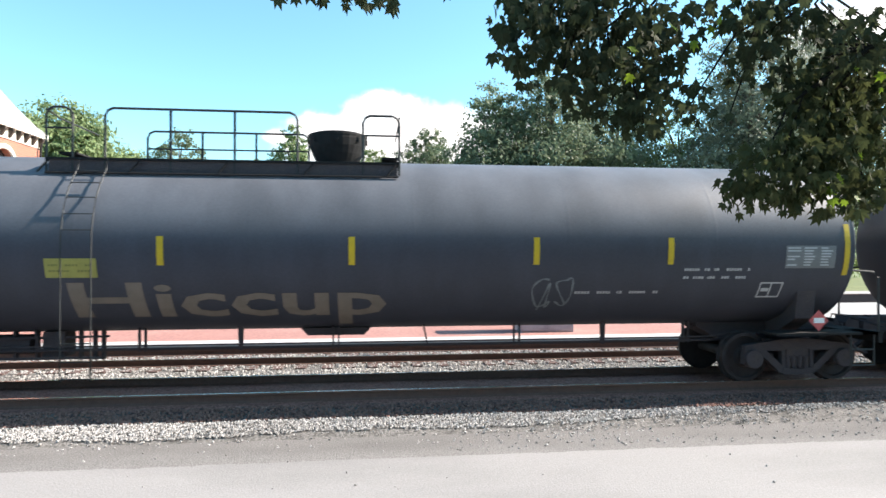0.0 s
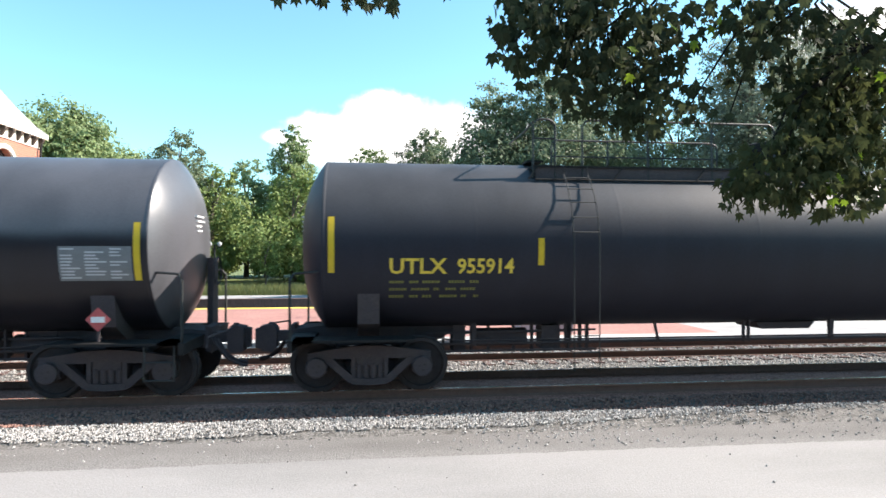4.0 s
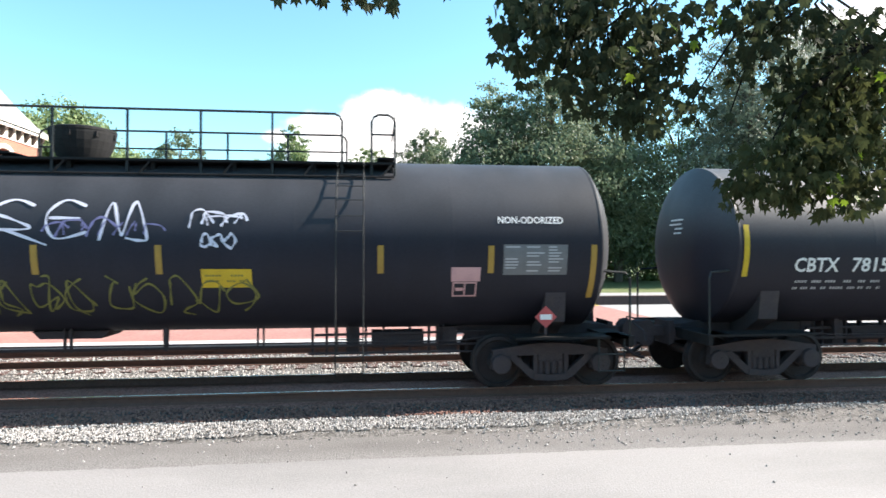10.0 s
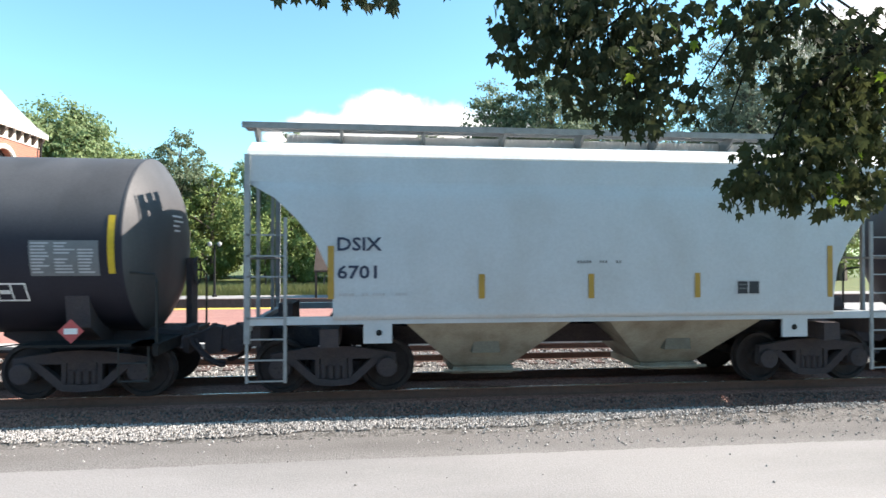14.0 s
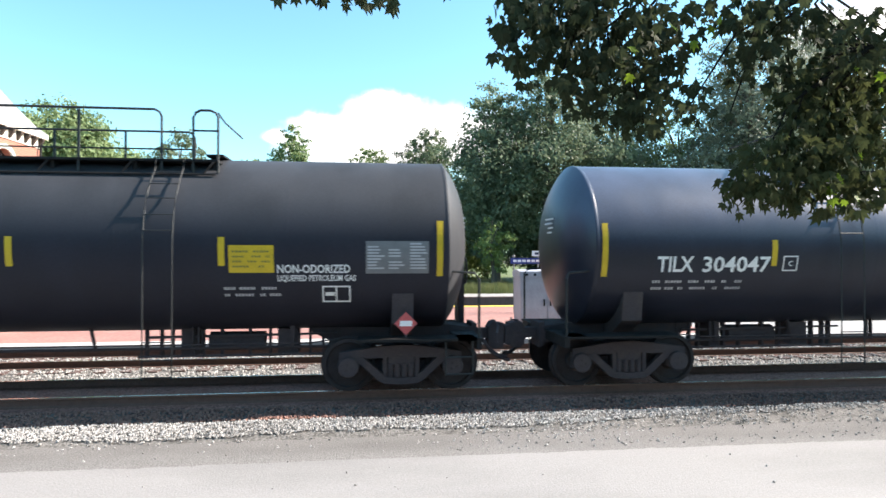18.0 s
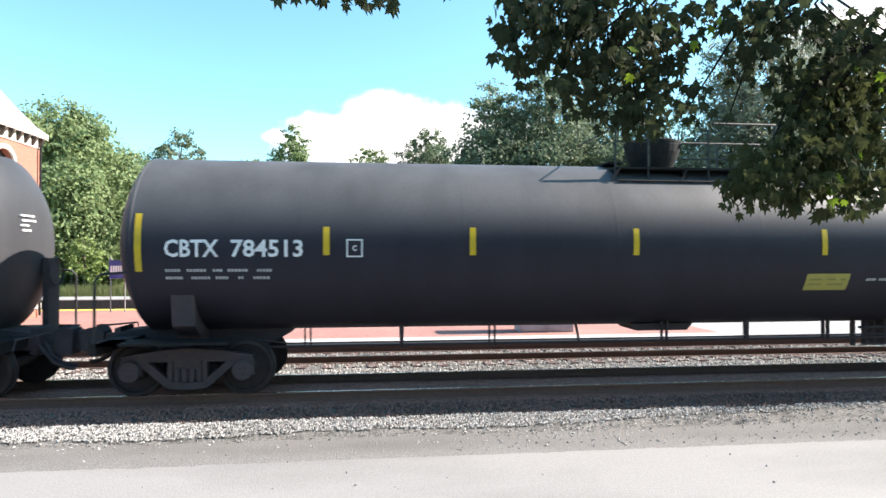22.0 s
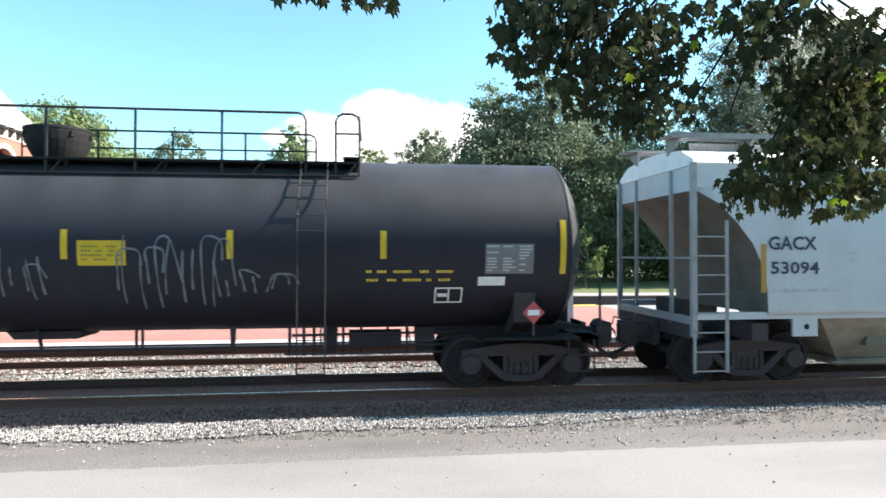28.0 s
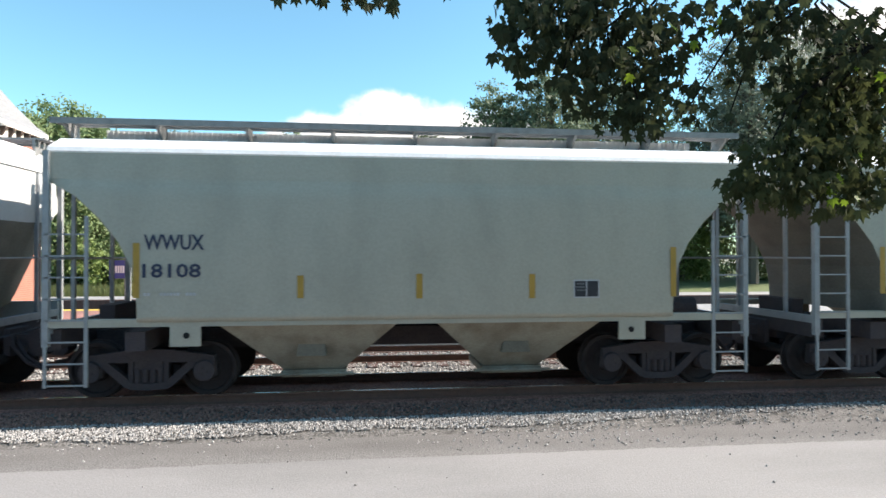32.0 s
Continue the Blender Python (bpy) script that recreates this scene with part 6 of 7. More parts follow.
def arch(y0, y1, zs, zt, n=8):
    """Points over an arched opening's head, from y1 back to y0."""
    c, w = (y0 + y1) / 2, (y1 - y0) / 2
    return [(c + w * math.cos(math.pi * i / n), zs + (zt - zs) * math.sin(math.pi * i / n)) for i in range(n + 1)]


# the lit side wall, with arched holes cut through in vertical bays
bays = [(YN, 19.0), (20.1, 21.75), (22.85, YF)]
for a, b in bays:
    bm = bmesh.new()
    box(bm, XW - 0.35, XW, a, b, -0.3, EAVE)
    part("wall_pier", bm, M["brick"], house)
for y0, y1, z0, zs, zt in openings:
    bm = bmesh.new()
    below = -0.3 if z0 < 3 else 3.3
    box(bm, XW - 0.35, XW, y0, y1, below, z0)
    part("wall_apron", bm, M["brick"], house)
    bm = bmesh.new()
    top = EAVE if z0 > 3 else 3.3
    if zt < top - 0.01:
        head = arch(y0, y1, zs, zt)
        prism_x(bm, [(y0, top)] + [(y1, top)][::1] + head, XW - 0.35, XW)
    else:
        head = arch(y0, y1, zs, zt - 0.02)
        prism_x(bm, [(y0, top), (y1, top)] + head, XW - 0.35, XW)
    part("wall_arch", bm, M["brick"], house)
for c in ((XW - 9, XW - 0.35, YF - 0.35, YF), (XW - 9, XW - 0.35, YN, YN + 0.35), (XW - 9, XW - 8.65, YN + 0.35, YF - 0.35)):
    bm = bmesh.new()
    box(bm, *c, -0.3, EAVE)
    part("wall", bm, M["brick"], house, "orange-red brick wall")
bm = bmesh.new()
e0 = 0.2
def ring(b, off, z):
    return [b.verts.new((x - off * (1 if x > XW else -1), y - off * (1 if y > 20 else -1), z)) for x, y in
            ((XW + e0, YN - e0), (XW + e0, YF + e0), (XW - 9.2, YF + e0), (XW - 9.2, YN - e0))]
rings = [ring(bm, 0.0, EAVE + 0.18), ring(bm, 0.28, EAVE + 0.42), ring(bm, 0.75, EAVE + 1.05), ring(bm, 1.45, EAVE + 2.15), ring(bm, 2.1, EAVE + 3.3)]
bm.faces.new(rings[0])
for a, b in zip(rings, rings[1:]):
    for j in range(4):
        bm.faces.new((a[j], a[(j + 1) % 4], b[(j + 1) % 4], b[j]))
bm.faces.new(rings[-1][::-1])
roof = part("roof", bm, M["slate_roof"], house, "flared grey slate mansard roof")
bm = bmesh.new()
lathe_z(bm, [(EAVE + 1.9, 0.05), (EAVE + 2.4, 0.04), (EAVE + 2.5, 0.11), (EAVE + 2.6, 0.03), (EAVE + 2.75, 0.02)], 10, XW - 0.85, 22.9)
part("vent_finial", bm, M["deck"], roof)
bm = bmesh.new()
box(bm, XW, XW + 0.2, YN - 0.2, YF + 0.2, EAVE - 0.02, EAVE + 0.17)
box(bm, XW - 9.2, XW, YF, YF + 0.2, EAVE - 0.02, EAVE + 0.17)
part("cornice", bm, M["cream"], house, "cream painted cornice")
bm = bmesh.new()
box(bm, XW + 0.001, XW + 0.04, YN, YF, EAVE - 0.40, EAVE - 0.022)
part("frieze", bm, M["cream"], house, "cream painted frieze under the eaves")
brk = shared("eave_bracket", lambda b: prism(b, [(0, 0), (0, -0.34), (0.06, -0.30), (0.17, -0.10), (0.17, 0)], -0.05, 0.05))
for i in range(15):
    part("eave_bracket", brk, M["dark_wood"], house).location = (XW + 0.042, YN + 0.2 + i * 0.475, EAVE - 0.02)
for z, h in ((4.25, 0.16), (2.55, 0.12), (3.42, 0.10), (0.35, 0.2)):
    bm = bmesh.new()
    for a, b in (bays if z == 2.55 else [(YN, YF)]):
        box(bm, XW + 0.002, XW + 0.06, a, b + (0.05 if b == YF else 0), z, z + h)
    part("string_course", bm, M["cream"], house, "pale stone band")
for y0, y1, z0, zs, zt in openings:
    bm = bmesh.new()
    xg = XW - 0.18
    head = arch(y0 + 0.02, y1 - 0.02, zs, zt - 0.04)
    prism_x(bm, [(y0 + 0.02, z0)] + [(y1 - 0.02, z0)] + head, xg - 0.02, xg)
    win = part("window", bm, M["glass"], house, "dark arched sash window")
    bm = bmesh.new()
    for y in (y0 + 0.03, (y0 + y1) / 2, y1 - 0.03):
        box(bm, xg + 0.002, xg + 0.05, y - 0.03, y + 0.03, z0 + 0.06, zs + 0.1)
    for z in (z0 + 0.03, (z0 + zs) / 2, zs):
        box(bm, xg + 0.003, xg + 0.045, y0 + 0.06, y1 - 0.06, z - 0.025, z + 0.025)
    part("window_frame", bm, M["cream"], win)
    bm = bmesh.new()
    box(bm, XW + 0.003, XW + 0.10, y0 - 0.1, y1 + 0.1, z0 - 0.12, z0)
    part("window_sill", bm, M["cream"], win)
    outer = arch(y0 - 0.14, y1 + 0.14, zs, zt + 0.16)
    inner = arch(y0, y1, zs, zt)
    for i in range(8):
        bm = bmesh.new()
        prism_x(bm, [inner[i], outer[i], outer[i + 1], inner[i + 1]], XW + 0.003, XW + 0.07)
        part("hood_stone", bm, M["cream"], win)
bm = bmesh.new()
tube(bm, [(XW + 0.1, 24.45, 0.1), (XW + 0.1, 24.45, EAVE - 0.5), (XW + 0.16, 24.45, EAVE - 0.03)], 0.04, 8)
part("downpipe", bm, M["deck"], house)

# ---- open shelter beyond the platform ----
M["shelter_roof"] = surface("weathered_grey_green_roof", (0.088, 0.092, 0.082), 0.9, var=0.15, scale=2, fine=20, bump=0.2, spec=0.1)
shed = tagged(new("platform_shelter"), "low timber shelter with grey-green pitched roof", "shelter")
for xa, xb, ridge in ((-1.25, 2.85, 3.70), (2.86, 4.8, 3.28)):
    bm = bmesh.new()
    prism_x(bm, [(32.55, 2.02), (34.4, ridge), (36.2, 2.1), (36.2, 2.0), (34.4, ridge - 0.12), (32.55, 1.93)], xa, xb)
    part("roof", bm, M["shelter_roof"], shed)
bm = bmesh.new()
prism_x(bm, [(32.9, 1.55), (34.3, 2.95), (34.3, 2.85), (32.9, 1.45)], -3.1, -1.3)
part("lean_to_roof", bm, M["dark_wood"], shed)
wp = shared("wall_plank", lambda b: box(b, 0.005, 0.235, 0, 0.05, 0.05, 1.98))
for i in range(14):
    part("wall_plank", wp, M["dark_wood"], shed).location = (-0.75 + i * 0.24, 33.6, 0)
for x, m in ((-3.0, "dark_wood"), (-0.82, "cream"), (2.65, "cream"), (4.6, "dark_wood")):
    bm = bmesh.new()
    box(bm, x - 0.06, x + 0.06, 32.95, 33.07, 0.05, 2.25 if x > -2 else 1.55)
    part("post", bm, M[m], shed)
bm = bmesh.new()
box(bm, -1.2, 4.7, 35.8, 35.9, 0.05, 2.2)
part("back_wall", bm, M["dark_wood"], shed)
for x0 in (-0.6, 3.0):
    bench = tagged(new("bench"), "pale slatted bench before the shelter wall", "bench")
    bench.location = (x0, 33.1, 0.05)
    for k in range(4):
        bm = bmesh.new()
        box(bm, 0, 1.5, 0.1 * k, 0.1 * k + 0.08, 0.42, 0.46)
        part("slat", bm, M["cream"], bench)
    for x in (0.1, 1.35):
        bm = bmesh.new()
        box(bm, x, x + 0.06, 0.02, 0.36, 0.0, 0.42)
        part("leg", bm, M["dark_wood"], bench)
bm = bmesh.new()
box(bm, 2.75, 3.3, 32.6, 32.9, 0.05, 1.25)
bmesh.ops.bevel(bm, geom=bm.edges[:], offset=0.03, segments=2, affect='EDGES')
M["dark_red"] = surface("dark_red_painted_steel", (0.16, 0.025, 0.02), 0.5, var=0.1, scale=4)
tagged(part("red_box", bm, M["dark_red"]), "dark red steel box beside the shelter", "box")

# ---- things on the platform ----
M["cabinet"] = surface("pale_grey_aluminium_case", (0.40, 0.39, 0.42), 0.5, 0.1, var=0.06, scale=2, fine=20, bump=0.03)
case = tagged(new("signal_cabinet"), "pale grey metal signal cabinet with vented top", "cabinet")
case.location = (4.42, 18.0, 0.02)
bm = bmesh.new()
box(bm, 0.0, 1.64, 0.0, 0.85, 0.0, 1.66)
part("body", bm, M["cabinet"], case)
bm = bmesh.new()
prism_x(bm, [(-0.05, 1.66), (-0.05, 1.84), (0.42, 1.90), (0.90, 1.84), (0.90, 1.66)], -0.04, 1.68)
part("top", bm, M["cabinet"], case)
for k in range(6):
    bm = bmesh.new()
    box(bm, 0.14 + 0.25 * k, 0.22 + 0.25 * k, -0.056, -0.045, 1.71, 1.78)
    part("vent", bm, M["deck"], case)
for k in range(2):
    bm = bmesh.new()
    box(bm, 0.04 + 0.8 * k, 0.80 + 0.8 * k, -0.025, -0.003, 0.05, 1.6)
    d = part("door", bm, M["cabinet"], case)
    bm = bmesh.new()
    box(bm, 0.70 + 0.2 * k, 0.74 + 0.2 * k, -0.06, -0.027, 0.8, 1.0)
    part("handle", bm, M["deck"], d)


def sign(name, x, y, z, w, h, material, top, label, posts=(0.0,)):
    """A board on one or more posts, with bars for writing too small to read."""
    t = tagged(new(name), label, "sign")
    t.location = (x, y, 0.02)
    for q in posts:
        bm = bmesh.new()
        tube(bm, [(q, 0.03, 0), (q, 0.03, top)], 0.028, 8)
        lathe_z(bm, [(top, 0.03), (top + 0.05, 0.06), (top + 0.1, 0.02)], 8, q, 0.03)
        part("post", bm, M["galv"], t)
    bm = bmesh.new()
    box(bm, -w / 2, w / 2, -0.03, 0.0, z - h / 2, z + h / 2)
    bd = part("board", bm, material, t)
    bm = bmesh.new()
    for k in range(6):
        xa = -w * 0.42 + k * w * 0.145
        box(bm, xa, xa + w * 0.11, -0.034, -0.031, z - h * 0.2, z + h * 0.2)
    tagged(part("writing_bars", bm, M["navy"] if material == M["white"] else M["white"], bd), kind="stuff")
    return t


M["sign_blue"] = plain("blue_sign_enamel", (0.03, 0.05, 0.22), 0.4)
sign("name_sign", 7.07, 24.0, 2.40, 1.42, 0.22, M["white"], 3.55, "long white sign board on a slim pole")
sign("blue_sign", 6.2, 24.3, 2.10, 1.3, 0.24, M["sign_blue"], 2.25, "long blue sign board on posts", (-0.5, 0.5))
sign("notice_board", -10.4, 26.4, 1.75, 0.65, 0.75, M["sign_blue"], 2.15, "blue-grey notice board on two posts", (-0.28, 0.28))
sign("small_sign", 8.0, 24.0, 2.85, 0.5, 0.12, M["white"], 3.0, "small white sign on a slim pole")


def platform_lamp(x, y, scale):
    """A slim post with two globes."""
    lamp_post = tagged(new("platform_lamp"), "dark platform lamp post with two grey globes", "lamp post", "platform lamps")
    lamp_post.location = (x, y, 0.02)
    h = 3.5 * scale
    bm = bmesh.new()
    lathe_z(bm, [(0, 0.14), (0.12, 0.13), (0.2, 0.07), (h - 0.2, 0.045), (h, 0.06), (h + 0.05, 0.03)], 12)
    part("pole", bm, M["deck"], lamp_post)
    for sx in (-1, 1):
        bm = bmesh.new()
        tube(bm, [(0, 0, h - 0.25), (sx * 0.18, 0, h - 0.15), (sx * 0.26, 0, h - 0.05)], 0.02)
        arm = part("arm", bm, M["deck"], lamp_post)
        bm = bmesh.new()
        lathe_z(bm, [(h - 0.05, 0.05), (h, 0.10), (h + 0.08, 0.13), (h + 0.16, 0.10), (h + 0.21, 0.03)], 14, sx * 0.26, 0)
        part("globe", bm, M["ladder_grey"], arm, "grey glass globe", smooth=True)


platform_lamp(2.27, 23.4, 1.0)
platform_lamp(-8.7, 35.0, 0.82)

# ---- trees ----
M["bark"] = surface("grey_brown_bark", (0.12, 0.095, 0.075), 0.9, var=0.3, scale=4, fine=25, bump=0.7, stretch=(3, 3, 0.5))
M["leaf_bright"] = leaf_material("sunny_green_leaves", (0.115, 0.165, 0.055), (0.24, 0.30, 0.10), 0.35)
M["leaf_mid"] = leaf_material("green_leaves", (0.11, 0.155, 0.068), (0.225, 0.28, 0.12), 0.38)
M["leaf_dark"] = leaf_material("blue_green_leaves", (0.088, 0.118, 0.072), (0.205, 0.25, 0.150), 0.45)
M["leaf_fresh"] = leaf_material("fresh_green_leaves", (0.15, 0.205, 0.095), (0.28, 0.35, 0.165), 0.45)
M["leaf_pale"] = leaf_material("pale_grey_green_leaves", (0.13, 0.155, 0.11), (0.24, 0.265, 0.19), 0.4)
# both maple colours are darkened to carry the shade among the low limbs
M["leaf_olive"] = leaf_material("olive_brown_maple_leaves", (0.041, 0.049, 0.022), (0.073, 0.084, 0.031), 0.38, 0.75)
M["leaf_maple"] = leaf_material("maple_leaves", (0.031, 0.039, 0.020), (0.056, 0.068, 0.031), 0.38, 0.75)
M["leaf_young"] = leaf_material("young_yellow_green_maple_leaves", (0.12, 0.20, 0.015), (0.18, 0.26, 0.03), 0.5, 0.4)


def leaf_cloud(blobs, per_m2, size, seed, shell=0.55):
    """Leaves in small clumps about twig ends, which fill ellipsoid blobs (x, y, z, rx, ry, rz) near their surface."""
    rg = np.random.default_rng(seed)
    out, face = [], []
    for x, y, z, rx, ry, rz in blobs:
        n = int(per_m2 * (rx * rz + rx * ry) * 3.1)
        m = max(12, n // 26)
        d = rg.normal(size=(m, 3))
        d /= np.linalg.norm(d, axis=1)[:, None]
        r = (shell + (1 - shell) * rg.uniform(size=(m, 1)) ** 0.6) * (1 + 0.17 * rg.normal(size=(m, 1)))
        twig = d * r
        pick = rg.integers(0, m, n)
        spread = 0.19 * rg.normal(size=(n, 3)) * np.array([1.0, 1.0, 0.75])
        out.append(np.array([x, y, z]) + (twig[pick] + spread) * np.array([rx, ry, rz]))
        face.append(d[pick] * 0.7)
    c = np.concatenate(out)
    n = len(c)
    nrm = rg.normal(size=(n, 3)) * 0.75 + np.concatenate(face) + np.array([0.2, -0.15, 0.6])
    nrm /= np.linalg.norm(nrm, axis=1)[:, None]
    a = np.cross(nrm, rg.normal(size=(n, 3)))
    a /= np.linalg.norm(a, axis=1)[:, None]
    b = np.cross(nrm, a)
    s = size * rg.uniform(0.6, 1.35, (n, 1))
    v = np.stack([c - a * s, c - b * s * 0.55 + a * s * 0.1, c + a * s, c + b * s * 0.6], 1)
    f = np.arange(4 * n).reshape(n, 4)
    return v.reshape(-1, 3).tolist(), f.tolist()


def tree(name, x, y, height, width, leaf, seed, label, slim=1.0, base=0.22, size=0.145, dense=5.0, lumps=24, kind_word="tree"):
    """A tree: tapered trunk with limbs, and a crown of many leaf clumps in uneven lumps."""
    rg = random.Random(seed)
    t = tagged(new(name), label, kind_word, "trees behind the platform")
    t.location = (x, y, 0)
    bm = bmesh.new()
    h = height
    tube(bm, [(0, 0, -0.3), (0.05, 0, h * 0.2), (rg.uniform(-0.3, 0.3), 0.1, h * 0.5), (rg.uniform(-0.4, 0.4), 0, h * 0.88)],
         [0.03 * h * 0.8, 0.022 * h * 0.8, 0.014 * h, 0.02], 8)
    blobs = []
    for i in range(lumps):
        q = (i + 0.5) / lumps
        zc = h * (base + (0.93 - base) * q)
        prof = math.sin(math.pi * min(1, (q * 0.72 + 0.2)) ** slim) * width / 2
        a = i * 2.4 + rg.uniform(-0.5, 0.5)
        rr = prof * rg.uniform(0.4, 0.92)
        r = width * rg.uniform(0.14, 0.27) * (0.6 + 0.5 * math.sin(math.pi * min(1, q + 0.15)))
        bx, by = rr * math.cos(a), rr * math.sin(a)
        blobs.append((bx, by, zc, r, r, r * rg.uniform(0.7, 1.0)))
        if i % 2 == 0:
            tube(bm, [(0, 0, zc * 0.72), (bx * 0.5, by * 0.5, zc * 0.9), (bx, by, zc)], [0.010 * h, 0.006 * h, 0.015], 5)
    part("trunk", bm, M["bark"], t, "grey-brown trunk and limbs")
    v, f = leaf_cloud(blobs, dense * 2.0, size, seed)
    part("crown", mesh_np("crown", v, f), M[leaf], t, "uneven crown of green leaves")
    return t


tree("tree", -22.4, 49, 13.6, 11.5, "leaf_fresh", 11, "bright green broadleaf tree beside the station house", base=0.12, dense=46, lumps=34)
tree("tree", -18.3, 60, 14.6, 8.4, "leaf_dark", 12, "thin green tree with an uneven open crown", base=0.3, dense=32, lumps=20)
tree("tree", -8.2, 65, 16.4, 6.4, "leaf_fresh", 13, "slender pointed green tree", slim=0.6, base=0.2, dense=58)
tree("tree", -0.4, 70, 15.2, 9.0, "leaf_mid", 14, "round-topped green tree with gaps", base=0.35, dense=34, lumps=20)
tree("tree", 6.2, 68, 17.2, 7.4, "leaf_dark", 15, "dark green tree with a ragged top", base=0.3, dense=36)
tree("tree", 10.4, 51, 17.0, 10.0, "leaf_dark", 16, "tall blue-green broadleaf tree", base=0.15, dense=23, lumps=34)
tree("tree", 15.0, 50, 18.6, 11.0, "leaf_dark", 17, "tall blue-green broadleaf tree", base=0.15, dense=25, lumps=34)
tree("tree", 21.6, 52, 18.6, 11.5, "leaf_dark", 18, "tall dark broadleaf tree", base=0.12, dense=20, lumps=34)
tree("tree", 28.5, 54, 17.0, 10.0, "leaf_mid", 19, "green tree with an open crown", base=0.2, dense=14)
tree("tree", 35.5, 50, 25.0, 13.0, "leaf_pale", 20, "tall pale green tree with an airy crown", base=0.22, dense=17, lumps=34)
tree("tree", 31.0, 47, 22.5, 11.0, "leaf_pale", 24, "tall pale green tree with an airy crown", base=0.2, dense=15, lumps=34)
tree("tree", 43.0, 52, 25.0, 12.0, "leaf_pale", 21, "tall broadleaf tree behind the pavement", base=0.2, dense=22, lumps=34)
tree("tree", -31.0, 56, 13.0, 9.0, "leaf_mid", 22, "green broadleaf tree beyond the station house", base=0.15, dense=28)
tree("tree", 2.8, 80, 13.0, 8.0, "leaf_mid", 23, "distant green tree behind the shelter", base=0.25, dense=20)
for i in range(15):
    x = -38 + i * 6.0 + 1.5 * math.sin(i * 7.7)
    tree("bush", x, 57 + 3 * math.sin(i * 3.3), 9.2 + 1.6 * math.sin(i * 5.1), 8.5, ("leaf_mid", "leaf_bright", "leaf_bright")[i % 3], 40 + i,
         "dense green undergrowth along the lawn", base=0.06, dense=22, lumps=20, size=0.16, kind_word="bush")
tree("bush", -13.4, 67, 13.0, 8.0, "leaf_fresh", 88, "tall green thicket behind the lawn", base=0.08, dense=20, lumps=22, size=0.16, kind_word="bush")
for i in range(9):
    x = -26 + i * 4.6 + 1.2 * math.sin(i * 4.9)
    tree("bush", x, 66 + 2 * math.sin(i * 2.1), 10.8 + 1.3 * math.sin(i * 6.3), 7.0, ("leaf_fresh", "leaf_mid")[i % 2], 90 + i,
         "tall green thicket behind the lawn", base=0.08, dense=16, lumps=18, size=0.16, kind_word="bush")
for i, (x, y, h) in enumerate([(-16.5, 46, 4.2), (-13.8, 48, 4.8), (-3.6, 46, 4.6), (8.7, 44, 5.6), (15.0, 42, 4.4), (-19.5, 44, 3.8), (-8.5, 50, 4.0)]):
    tree("bush", x, y, h, 2.9, "leaf_bright", 70 + i, "sunlit yellow-green shrub on the lawn", base=0.22, dense=40, lumps=10, size=0.12, kind_word="bush")

# tall pale grass along the lawn's front edge
def blades(count, x0, x1, y0, y1, seed):
    rg = np.random.default_rng(seed)
    c = np.stack([rg.uniform(x0, x1, count), rg.uniform(y0, y1, count), np.zeros(count)], 1)
    h = rg.uniform(0.25, 0.7, (count, 1))
    w = rg.uniform(0.012, 0.03, (count, 1))
    lean = rg.normal(size=(count, 3)) * 0.12 * np.array([1, 1, 0])
    side = np.array([1.0, 0, 0])
    v = np.stack([c - side * w, c + side * w, c + lean * 0.5 + side * w * 0.6 + np.array([0, 0, 1]) * h * 0.6, c + lean + np.array([0, 0, 1]) * h], 1)
    f = [(4 * i, 4 * i + 1, 4 * i + 2, 4 * i + 3) for i in range(count)]
    return mesh_np("tall_grass", v.reshape(-1, 3).tolist(), f)


M["straw_grass"] = leaf_material("pale_tall_grass", (0.13, 0.155, 0.05), (0.30, 0.29, 0.13), 0.4)
tagged(part("tall_grass", blades(16000, -34, 12, 36.1, 41.0, 31), M["straw_grass"]), "tall pale grass along the lawn's front edge", "grass", kind="stuff")

